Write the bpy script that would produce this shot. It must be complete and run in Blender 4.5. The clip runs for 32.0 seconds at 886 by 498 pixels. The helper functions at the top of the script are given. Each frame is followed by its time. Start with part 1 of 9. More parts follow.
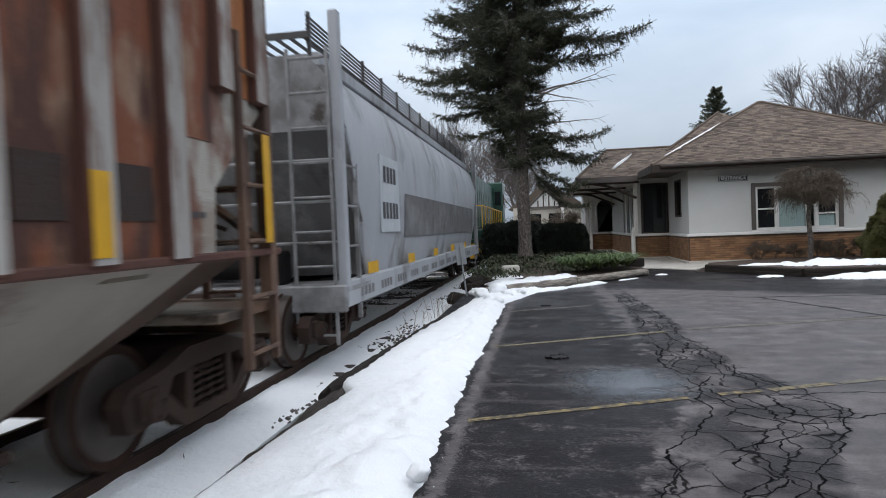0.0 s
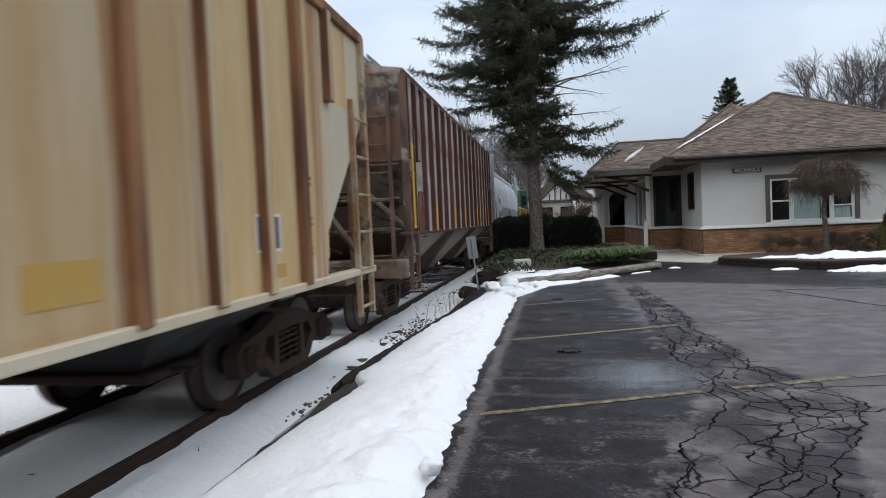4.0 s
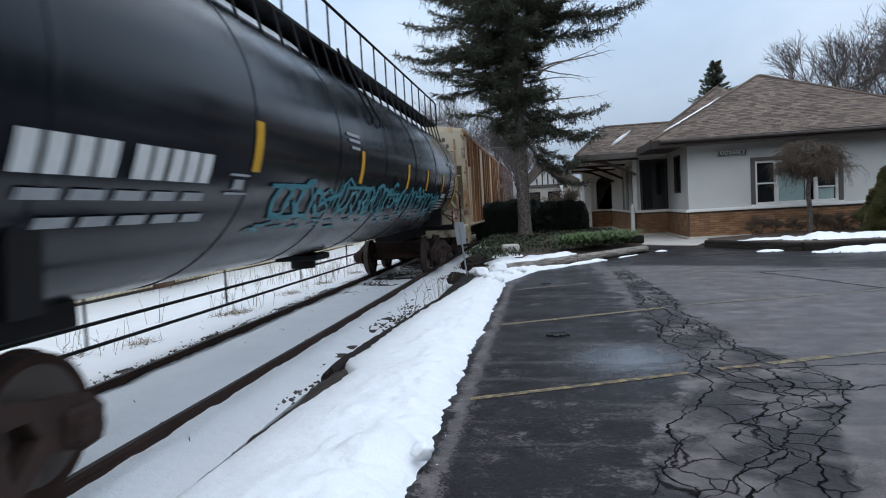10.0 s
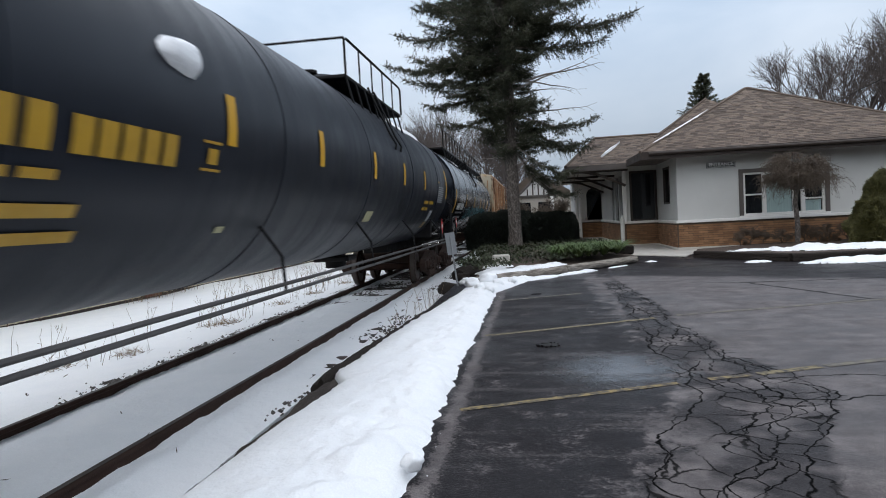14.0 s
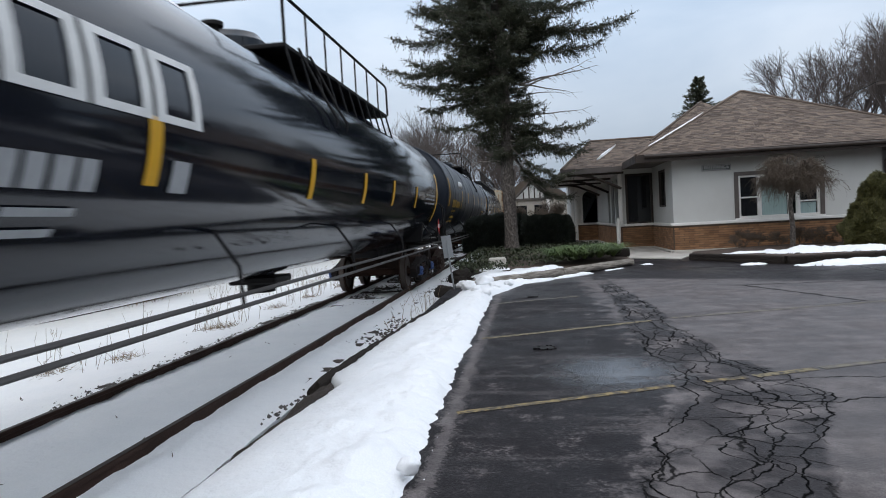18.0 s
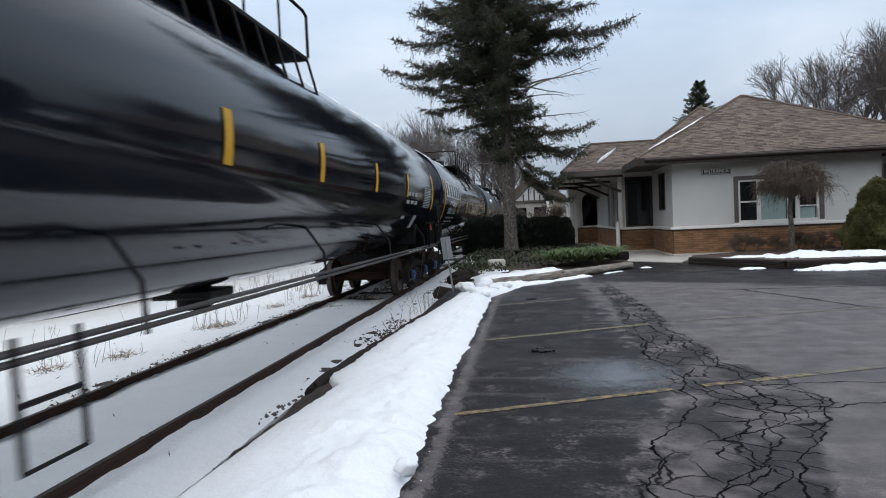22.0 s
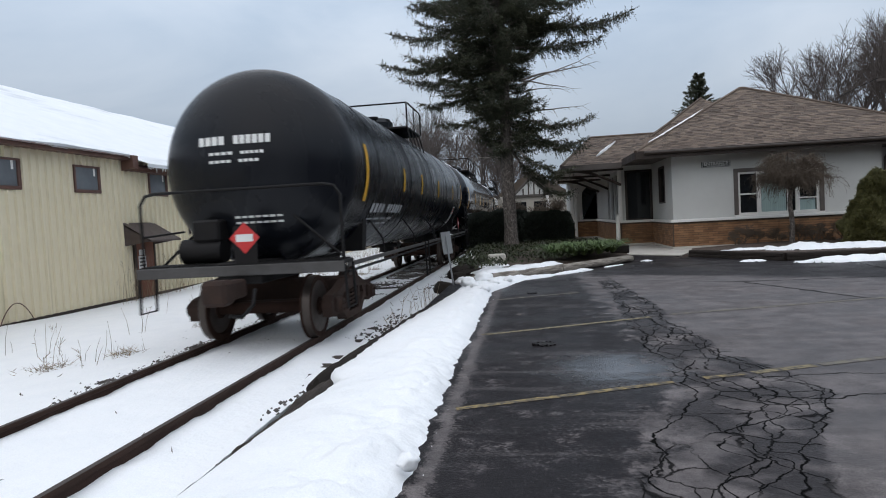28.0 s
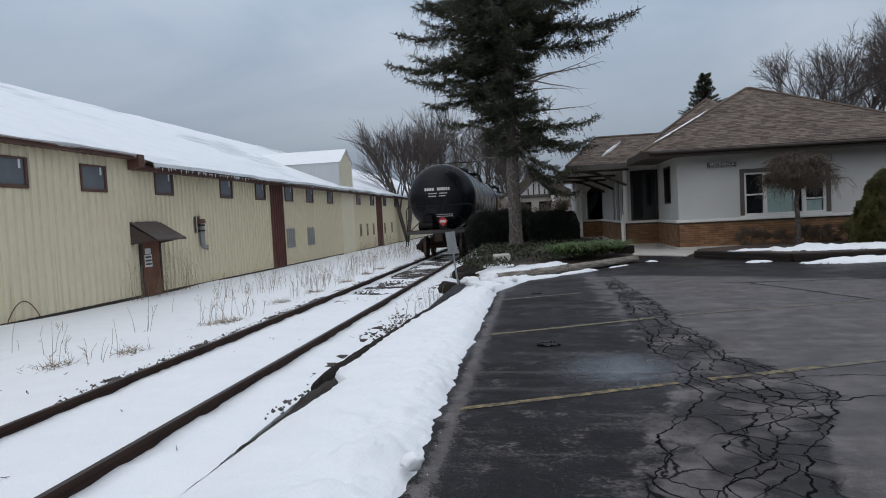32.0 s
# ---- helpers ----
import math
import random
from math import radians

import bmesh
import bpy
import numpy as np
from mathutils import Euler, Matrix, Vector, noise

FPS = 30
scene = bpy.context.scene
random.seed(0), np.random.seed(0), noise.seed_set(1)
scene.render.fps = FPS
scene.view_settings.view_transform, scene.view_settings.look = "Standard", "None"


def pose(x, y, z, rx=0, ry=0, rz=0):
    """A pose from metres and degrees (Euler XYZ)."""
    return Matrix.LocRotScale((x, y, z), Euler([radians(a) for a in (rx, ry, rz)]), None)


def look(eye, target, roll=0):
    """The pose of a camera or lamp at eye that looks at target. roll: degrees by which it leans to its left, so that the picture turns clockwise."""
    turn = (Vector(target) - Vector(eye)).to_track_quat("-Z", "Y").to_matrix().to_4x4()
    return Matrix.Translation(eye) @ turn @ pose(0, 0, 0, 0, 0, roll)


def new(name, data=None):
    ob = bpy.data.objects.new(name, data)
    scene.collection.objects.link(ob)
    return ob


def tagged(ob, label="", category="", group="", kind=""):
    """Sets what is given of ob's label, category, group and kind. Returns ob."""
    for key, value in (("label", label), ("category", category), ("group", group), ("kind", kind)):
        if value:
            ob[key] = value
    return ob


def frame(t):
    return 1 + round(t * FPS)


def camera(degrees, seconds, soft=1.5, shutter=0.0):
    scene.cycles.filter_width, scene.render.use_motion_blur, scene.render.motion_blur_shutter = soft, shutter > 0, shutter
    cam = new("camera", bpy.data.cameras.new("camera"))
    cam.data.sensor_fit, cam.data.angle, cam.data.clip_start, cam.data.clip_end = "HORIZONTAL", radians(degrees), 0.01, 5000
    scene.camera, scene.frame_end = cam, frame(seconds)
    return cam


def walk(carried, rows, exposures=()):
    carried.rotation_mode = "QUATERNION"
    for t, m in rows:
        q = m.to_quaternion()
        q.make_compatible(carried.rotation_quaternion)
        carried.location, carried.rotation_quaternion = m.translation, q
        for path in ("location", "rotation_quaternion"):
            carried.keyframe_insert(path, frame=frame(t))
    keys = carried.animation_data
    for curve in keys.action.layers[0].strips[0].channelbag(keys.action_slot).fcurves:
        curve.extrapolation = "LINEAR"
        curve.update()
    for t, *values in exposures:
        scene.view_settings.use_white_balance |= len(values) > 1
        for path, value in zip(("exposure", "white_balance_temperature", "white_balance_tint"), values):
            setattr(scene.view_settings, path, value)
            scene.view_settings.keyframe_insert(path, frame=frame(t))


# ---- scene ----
# yaw to the left of the track, pitch, roll; the camera stands still and sways in the hand
PATH = [
    (0, 9.074, -1.743, -2.289),
    (0.5, 9.091, -1.847, -2.316),
    (1, 9.137, -2.004, -2.164),
    (1.5, 9.435, -2.117, -2.106),
    (2, 9.551, -2.017, -2.154),
    (2.5, 9.785, -1.959, -2.127),
    (3, 9.799, -1.955, -2.117),
    (3.5, 10.067, -2.163, -2.506),
    (5.5, 10.211, -2.301, -2.560),
    (6, 10.275, -2.204, -2.452),
    (6.5, 10.159, -2.223, -2.702),
    (7, 10.021, -2.292, -2.690),
    (7.5, 9.755, -2.327, -2.859),
    (8, 9.293, -2.457, -2.466),
    (8.5, 9.057, -2.597, -2.345),
    (9, 9.590, -2.415, -2.138),
    (9.5, 9.307, -2.861, -2.433),
    (10, 9.132, -3.538, -3.251),
    (10.5, 9.354, -3.597, -3.352),
    (11, 8.736, -3.297, -3.536),
    (11.5, 8.843, -3.016, -3.375),
    (12, 8.827, -2.824, -3.142),
    (12.5, 8.775, -3.009, -3.333),
    (13, 8.747, -2.842, -3.421),
    (13.5, 8.461, -2.542, -3.213),
    (14, 8.242, -2.670, -3.087),
    (14.5, 8.331, -2.455, -3.163),
    (16.5, 7.358, -2.600, -3.012),
    (17, 7.629, -2.702, -3.132),
    (17.5, 7.884, -2.583, -3.069),
    (18, 7.899, -2.413, -3.172),
    (18.5, 7.885, -2.456, -3.214),
    (19, 7.952, -2.434, -3.172),
    (19.5, 8.238, -2.485, -2.812),
    (20, 8.549, -2.321, -2.756),
    (20.5, 8.389, -2.163, -2.832),
    (21, 8.524, -2.157, -2.887),
    (21.5, 8.321, -2.295, -2.800),
    (22, 7.831, -2.302, -2.589),
    (22.5, 7.631, -2.479, -2.577),
    (23, 7.272, -2.548, -2.532),
    (23.5, 7.352, -2.260, -2.708),
    (24, 7.717, -2.292, -3.117),
    (24.5, 7.810, -2.813, -3.488),
    (25, 7.296, -2.821, -3.320),
    (25.5, 7.150, -2.619, -3.064),
    (27.5, 7.830, -2.597, -3.148),
    (28, 7.868, -2.755, -3.085),
    (28.5, 8.156, -2.883, -2.552),
    (29, 8.117, -2.883, -2.899),
    (29.5, 7.922, -2.526, -2.791),
    (30, 8.191, -2.528, -2.601),
    (30.5, 8.227, -2.679, -2.598),
    (31, 8.251, -2.665, -2.646),
    (31.5, 8.249, -2.560, -2.813),
    (32, 8.300, -2.750, -2.919),
]
EYE = (0.0, 0.0, 1.4)
RAIL_TOP, TRACK_X = -0.2, -3.87


def aim(yaw, pitch, roll):
    y, p = radians(yaw), radians(pitch)
    ahead = Vector((-math.sin(y) * math.cos(p), math.cos(y) * math.cos(p), math.sin(p)))
    return look(EYE, Vector(EYE) + ahead, roll)


cam = camera(69.5, 32.0, soft=1.0, shutter=0.5)
EXPOSURES = [(0.0, 0.10, 6400, 10), (3.0, 0.10, 6400, 10), (6.2, 0.02, 6400, 9), (7.6, 0.0, 5800, 8), (9.6, 0.0, 5850, 8), (12.0, 0.02, 6300, 10), (25.5, 0.0, 6300, 10), (28.0, -0.20, 6350, 10), (29.0, -0.38, 6300, 10), (30.0, -0.42, 6300, 10), (32.0, -0.60, 6250, 10)]
walk(cam, [(t, aim(a, b, c)) for t, a, b, c in PATH], EXPOSURES)

# ---- sky and light: overcast winter afternoon ----
world = bpy.data.worlds.new("overcast")
scene.world = world
world.use_nodes = True


def build_sky():
    nt = world.node_tree
    n, l = nt.nodes, nt.links
    bg = n["Background"]
    sky = n.new("ShaderNodeTexSky")
    sky.sky_type, sky.sun_disc = "NISHITA", False
    sky.sun_elevation, sky.sun_rotation = radians(28), radians(200)
    sky.air_density, sky.dust_density, sky.ozone_density = 1.0, 2.5, 1.2
    co = n.new("ShaderNodeTexCoord")
    mp = n.new("ShaderNodeMapping")
    mp.inputs["Scale"].default_value = (1.0, 1.0, 3.2)
    l.new(co.outputs["Generated"], mp.inputs["Vector"])
    big = n.new("ShaderNodeTexNoise")
    big.inputs["Scale"].default_value, big.inputs["Detail"].default_value = 1.7, 7
    big.inputs["Roughness"].default_value, big.inputs["Distortion"].default_value = 0.5, 0.4
    l.new(mp.outputs[0], big.inputs["Vector"])
    ramp = n.new("ShaderNodeValToRGB")
    e = ramp.color_ramp.elements
    e[0].position, e[0].color = 0.30, (0.40, 0.515, 0.66, 1)
    e[1].position, e[1].color = 0.68, (0.73, 0.81, 0.91, 1)
    l.new(big.outputs["Fac"], ramp.inputs[0])
    dim = n.new("ShaderNodeMix")
    dim.data_type, dim.blend_type = "RGBA", "MULTIPLY"
    dim.inputs["Factor"].default_value = 1.0
    dim.inputs[7].default_value = (0.10, 0.10, 0.10, 1)
    l.new(sky.outputs[0], dim.inputs[6])
    mix = n.new("ShaderNodeMix")
    mix.data_type = "RGBA"
    mix.inputs["Factor"].default_value = 0.9
    l.new(dim.outputs[2], mix.inputs[6])
    l.new(ramp.outputs[0], mix.inputs[7])
    tint = n.new("ShaderNodeMix")
    tint.data_type, tint.blend_type = "RGBA", "MULTIPLY"
    tint.inputs[7].default_value = (1.18, 1.05, 0.95, 1)
    l.new(mix.outputs[2], tint.inputs[6])
    l.new(tint.outputs[2], bg.inputs["Color"])
    # an overcast sky is about three times as bright overhead as at the horizon
    sp = n.new("ShaderNodeSeparateXYZ")
    l.new(co.outputs["Generated"], sp.inputs[0])
    up = n.new("ShaderNodeMapRange")
    up.inputs[1].default_value, up.inputs[2].default_value, up.inputs[3].default_value, up.inputs[4].default_value = 0.0, 1.0, 0.56, 2.7
    l.new(sp.outputs[2], up.inputs[0])
    # greyer and warmer towards the zenith, bluer low down
    hi = n.new("ShaderNodeMapRange")
    hi.inputs[1].default_value, hi.inputs[2].default_value = 0.30, 0.75
    l.new(sp.outputs[2], hi.inputs[0])
    l.new(hi.outputs[0], tint.inputs["Factor"])
    l.new(up.outputs[0], bg.inputs["Strength"])


build_sky()
sun = new("sun", bpy.data.lights.new("sun", "SUN"))
sun.data.energy, sun.data.angle, sun.data.color = 0.5, radians(110), (1.0, 0.96, 0.9)
sun.matrix_world = look((0, 0, 30), (-9, 24, 13))


# ---- materials ----
def material(name, color, rough=0.6, metal=0.0, second=None, amount=0.5, scale=4.0, fine=60.0, bump=0.1, stretch=(1, 1, 1),
             edge=(0.4, 0.65), random_tint=0.0, island_tint=0.0, spec=0.5, rough_var=0.1, bump_scale=None, third=None, third_edge=(0.6, 0.7), third_scale=1.0,
             third_stretch=(1, 1, 1), coat=0.0, transmission=0.0):
    """A surface with a main colour, broad patches of a second, optional stains of a third, fine grain, relief and uneven gloss."""
    m = bpy.data.materials.new(name)
    m.use_nodes = True
    n, l = m.node_tree.nodes, m.node_tree.links
    b = n["Principled BSDF"]
    co = n.new("ShaderNodeTexCoord")
    mp = n.new("ShaderNodeMapping")
    mp.inputs["Scale"].default_value = stretch
    l.new(co.outputs["Object"], mp.inputs["Vector"])
    if random_tint:
        info = n.new("ShaderNodeObjectInfo")
        off = n.new("ShaderNodeVectorMath")
        off.operation = "SCALE"
        off.inputs[0].default_value = (31, 17, 23)
        l.new(info.outputs["Random"], off.inputs["Scale"])
        l.new(off.outputs[0], mp.inputs["Location"])

    def noise_node(s, detail, vec=mp.outputs[0], rough_=0.6):
        t = n.new("ShaderNodeTexNoise")
        t.inputs["Scale"].default_value, t.inputs["Detail"].default_value, t.inputs["Roughness"].default_value = s, detail, rough_
        l.new(vec, t.inputs["Vector"])
        return t.outputs["Fac"]

    def spread(v, lo, hi, a=0.0, z=1.0):
        r = n.new("ShaderNodeMapRange")
        r.inputs[1].default_value, r.inputs[2].default_value, r.inputs[3].default_value, r.inputs[4].default_value = lo, hi, a, z
        l.new(v, r.inputs[0])
        return r.outputs[0]

    def mix(f, a, c, mode="MIX"):
        x = n.new("ShaderNodeMix")
        x.data_type, x.blend_type = "RGBA", mode
        for k, v in ((0, f), (6, a), (7, c)):
            if isinstance(v, (tuple, list)):
                x.inputs[k].default_value = (*v[:3], 1)
            elif isinstance(v, float):
                x.inputs[k].default_value = v
            else:
                l.new(v, x.inputs[k])
        return x.outputs[2]

    second = second or tuple(c * 0.7 for c in color)
    broad = noise_node(scale, 5)
    grain = noise_node(fine, 3)
    col = mix(spread(broad, *edge, 0.0, amount), color, second)
    if third:
        mp3 = n.new("ShaderNodeMapping")
        mp3.inputs["Scale"].default_value = third_stretch
        l.new(co.outputs["Object"], mp3.inputs["Vector"])
        col = mix(spread(noise_node(third_scale, 6, mp3.outputs[0], 0.65), *third_edge), col, third)
    col = mix(spread(grain, 0.3, 0.7, 0.0, 0.22), col, tuple(c * 0.62 for c in color))
    for amt, node, out in ((random_tint, "ShaderNodeObjectInfo", "Random"), (island_tint, "ShaderNodeNewGeometry", "Random Per Island")):
        if amt:
            i = n.new(node)
            hs = n.new("ShaderNodeHueSaturation")
            l.new(spread(i.outputs[out], 0, 1, 1 - amt, 1 + amt), hs.inputs["Value"])
            l.new(col, hs.inputs["Color"])
            col = hs.outputs[0]
    l.new(col, b.inputs["Base Color"])
    l.new(spread(broad, 0.3, 0.7, max(0.02, rough - rough_var), min(1.0, rough + rough_var)), b.inputs["Roughness"])
    b.inputs["Metallic"].default_value, b.inputs["Specular IOR Level"].default_value = metal, spec
    b.inputs["Coat Weight"].default_value = coat
    if bump:
        bp = n.new("ShaderNodeBump")
        bp.inputs["Strength"].default_value, bp.inputs["Distance"].default_value = min(1.0, bump * 4), 0.02
        l.new(noise_node(bump_scale, 4) if bump_scale else grain, bp.inputs["Height"])
        l.new(bp.outputs[0], b.inputs["Normal"])
    return m


M = {}
M["snow"] = material("snow", (0.87, 0.88, 0.89), 0.55, second=(0.80, 0.82, 0.84), scale=2.2, fine=90, bump=0.22, bump_scale=14.0, spec=0.3)
M["snow_roof"] = material("snow_roof", (0.86, 0.88, 0.90), 0.5, second=(0.78, 0.81, 0.84), scale=1.2, fine=60, bump=0.2, bump_scale=5.0, spec=0.3,
                          third=(0.50, 0.53, 0.56), third_edge=(0.52, 0.66), third_scale=0.30, third_stretch=(1.0, 0.35, 1.0))
M["snow_dirty"] = material("snow_dirty", (0.87, 0.89, 0.91), 0.6, second=(0.72, 0.74, 0.76), scale=1.2, fine=60, bump=0.16, bump_scale=16.0, spec=0.3,
                           third=(0.10, 0.085, 0.07), third_edge=(0.67, 0.72), third_scale=3.0)
M["ballast"] = material("ballast", (0.10, 0.09, 0.085), 0.85, second=(0.05, 0.045, 0.04), scale=5, fine=40, bump=0.25, island_tint=0.4)
M["rail_rust"] = material("rail_rust", (0.038, 0.020, 0.014), 0.85, 0.0, spec=0.2, second=(0.018, 0.013, 0.011), scale=3, fine=80, bump=0.08)
M["rail_shine"] = material("rail_shine", (0.060, 0.046, 0.040), 0.6, 0.35, second=(0.03, 0.022, 0.018), scale=2, fine=70, bump=0.02, stretch=(6, 0.4, 6))
M["tie"] = material("tie", (0.055, 0.042, 0.034), 0.85, second=(0.03, 0.025, 0.02), scale=3, fine=50, stretch=(1, 8, 4), bump=0.2, random_tint=0.3)
M["timber"] = material("timber", (0.032, 0.026, 0.022), 0.85, second=(0.040, 0.033, 0.029), scale=2, fine=45, stretch=(6, 1, 6), bump=0.2, random_tint=0.2, spec=0.15)
M["timber_worn"] = material("timber_worn", (0.060, 0.045, 0.036), 0.85, second=(0.030, 0.024, 0.020), scale=2, fine=45, stretch=(8, 1, 6), bump=0.25)
M["timber_grey"] = material("timber_grey", (0.33, 0.295, 0.25), 0.85, second=(0.12, 0.10, 0.082), scale=4, fine=45, stretch=(1, 1, 9), bump=0.4, edge=(0.42, 0.6), amount=0.9)
M["concrete"] = material("concrete", (0.50, 0.47, 0.42), 0.8, second=(0.38, 0.355, 0.315), scale=1.4, fine=60, bump=0.06)
M["mulch"] = material("mulch", (0.075, 0.05, 0.035), 0.9, second=(0.035, 0.025, 0.02), scale=5, fine=60, bump=0.25)
M["stripe_paint"] = material("stripe_paint", (0.25, 0.185, 0.075), 0.8, second=(0.060, 0.053, 0.046), scale=16, fine=120, amount=1.0, edge=(0.38, 0.56), bump=0.08)
M["faint_yellow"] = material("faint_yellow", (0.19, 0.155, 0.085), 0.8, second=(0.05, 0.046, 0.044), scale=20, fine=120, amount=1.0, edge=(0.44, 0.62), bump=0.08)
M["pale_stripe"] = material("pale_stripe", (0.155, 0.138, 0.098), 0.8, second=(0.095, 0.086, 0.082), scale=9, fine=80, amount=1.0, edge=(0.38, 0.56), bump=0.06)
M["stucco"] = material("stucco", (0.60, 0.60, 0.57), 0.85, second=(0.52, 0.515, 0.49), scale=0.9, fine=120, bump=0.10, bump_scale=50)
M["white_trim"] = material("white_trim", (0.80, 0.78, 0.74), 0.5, second=(0.68, 0.66, 0.62), scale=2, fine=60, bump=0.02)
M["dark_trim"] = material("dark_trim", (0.042, 0.031, 0.025), 0.6, spec=0.3, second=(0.04, 0.03, 0.025), scale=2, fine=60, bump=0.04)
M["grey_trim"] = material("grey_trim", (0.105, 0.088, 0.078), 0.6, second=(0.07, 0.06, 0.052), scale=2, fine=60, bump=0.04)
M["brick"] = material("brick", (0.33, 0.175, 0.085), 0.85, second=(0.20, 0.10, 0.052), scale=3, fine=90, bump=0.12, random_tint=0.28, island_tint=0.25)
M["mortar"] = material("mortar", (0.10, 0.07, 0.05), 0.9, scale=3, fine=90, bump=0.1)
M["shingle"] = material("shingle", (0.132, 0.098, 0.075), 0.92, second=(0.084, 0.063, 0.050), scale=1.2, fine=110, bump=0.2, random_tint=0.2, island_tint=0.45)
M["roof_deck"] = material("roof_deck", (0.10, 0.078, 0.06), 0.9, scale=2, fine=90, bump=0.1)
M["glass_dark"] = material("glass_dark", (0.012, 0.014, 0.016), 0.06, second=(0.02, 0.022, 0.024), scale=1.0, fine=8, bump=0.0, rough_var=0.03, spec=0.6)
M["curtain"] = material("curtain", (0.36, 0.47, 0.45), 0.7, second=(0.22, 0.30, 0.29), scale=2.0, stretch=(14, 1, 0.4), fine=40, bump=0.05)
M["sign_green"] = material("sign_green", (0.008, 0.016, 0.014), 0.5, scale=2, bump=0.02)
M["letter_white"] = material("letter_white", (0.75, 0.75, 0.73), 0.6, second=(0.6, 0.6, 0.58), scale=6, bump=0.0)
M["cladding"] = material("cladding", (0.745, 0.675, 0.50), 0.55, second=(0.68, 0.60, 0.42), scale=0.5, fine=50, bump=0.03, third=(0.36, 0.31, 0.17), third_edge=(0.62, 0.8), third_scale=0.8, third_stretch=(3, 3, 0.25))
M["cladding_red"] = material("cladding_red", (0.13, 0.045, 0.035), 0.6, second=(0.09, 0.035, 0.03), scale=0.6, fine=50, bump=0.03)
M["door_brown"] = material("door_brown", (0.165, 0.058, 0.028), 0.65, second=(0.10, 0.040, 0.024), scale=2, fine=50, bump=0.06, third=(0.06, 0.032, 0.024), third_edge=(0.58, 0.75), third_scale=2.5)
M["canopy_brown"] = material("canopy_brown", (0.062, 0.043, 0.038), 0.55, second=(0.13, 0.11, 0.10), scale=2.5, fine=50, bump=0.08, edge=(0.5, 0.66), stretch=(0.4, 3, 1))
M["panel_grey"] = material("panel_grey", (0.50, 0.52, 0.54), 0.6, second=(0.40, 0.42, 0.44), scale=3, bump=0.0)
M["brown_metal"] = material("brown_metal", (0.115, 0.055, 0.04), 0.6, second=(0.07, 0.04, 0.032), scale=2, fine=50, bump=0.06)
M["galvanised"] = material("galvanised", (0.33, 0.34, 0.35), 0.5, 0.6, second=(0.23, 0.235, 0.24), scale=3, fine=40, bump=0.04)
M["galvanised_pale"] = material("galvanised_pale", (0.55, 0.57, 0.58), 0.55, second=(0.45, 0.47, 0.48), scale=2, fine=40, bump=0.03, stretch=(6, 6, 0.4))
M["window_grey"] = material("window_grey", (0.16, 0.175, 0.19), 0.15, second=(0.09, 0.10, 0.11), scale=1.5, fine=10, bump=0.0)
M["bark"] = material("bark", (0.27, 0.235, 0.21), 0.9, second=(0.10, 0.084, 0.073), scale=7, fine=50, stretch=(3, 3, 0.8), bump=0.35, bump_scale=22)
M["bark_scaly"] = material("bark_scaly", (0.165, 0.140, 0.122), 0.92, second=(0.055, 0.046, 0.040), scale=11, fine=60, stretch=(2, 2, 1.1), bump=0.5, bump_scale=26, edge=(0.40, 0.56), amount=0.95, third=(0.26, 0.24, 0.22), third_edge=(0.60, 0.68), third_scale=9)
M["bark_far"] = material("bark_far", (0.105, 0.086, 0.077), 0.9, second=(0.06, 0.049, 0.043), scale=2, fine=20, bump=0.0)
M["twig_red"] = material("twig_red", (0.105, 0.078, 0.055), 0.85, second=(0.07, 0.052, 0.038), scale=3, fine=20, bump=0.0)
M["needles"] = material("needles", (0.034, 0.040, 0.021), 0.75, second=(0.088, 0.088, 0.047), scale=1.3, fine=30, bump=0.0, island_tint=0.4, edge=(0.42, 0.62))
M["hedge"] = material("hedge", (0.014, 0.020, 0.013), 0.7, second=(0.022, 0.027, 0.016), scale=3, fine=30, bump=0.0, island_tint=0.4)
M["bush"] = material("bush", (0.115, 0.105, 0.030), 0.75, second=(0.036, 0.042, 0.014), scale=4, fine=30, bump=0.0, island_tint=0.35)
M["leaf"] = material("leaf", (0.062, 0.112, 0.026), 0.6, second=(0.125, 0.145, 0.048), scale=3, fine=30, bump=0.0, island_tint=0.4)
M["ivy"] = material("ivy", (0.022, 0.032, 0.011), 0.85, second=(0.058, 0.056, 0.024), scale=3, fine=30, bump=0.0, island_tint=0.4)
M["dry_grass"] = material("dry_grass", (0.25, 0.19, 0.12), 0.85, second=(0.14, 0.10, 0.07), scale=3, fine=20, bump=0.0, island_tint=0.4)
M["tank_gloss"] = material("tank_gloss", (0.005, 0.007, 0.012), 0.10, second=(0.009, 0.011, 0.017), scale=0.7, fine=5, bump=0.015, bump_scale=0.9, rough_var=0.04, spec=0.46)
M["tank_satin"] = material("tank_satin", (0.006, 0.008, 0.012), 0.20, second=(0.010, 0.012, 0.016), spec=0.34, scale=0.8, fine=20, bump=0.02, bump_scale=1.2, rough_var=0.06, stretch=(1, 3, 0.4))
M["tank_dull"] = material("tank_dull", (0.006, 0.007, 0.010), 0.27, second=(0.011, 0.012, 0.015), spec=0.22, scale=0.8, fine=30, bump=0.03, rough_var=0.12, stretch=(1, 3, 0.4))
M["tank_matte"] = material("tank_matte", (0.010, 0.013, 0.020), 0.40, second=(0.017, 0.021, 0.030), spec=0.25, scale=0.8, fine=30, bump=0.03, rough_var=0.1, stretch=(1, 3, 0.4))
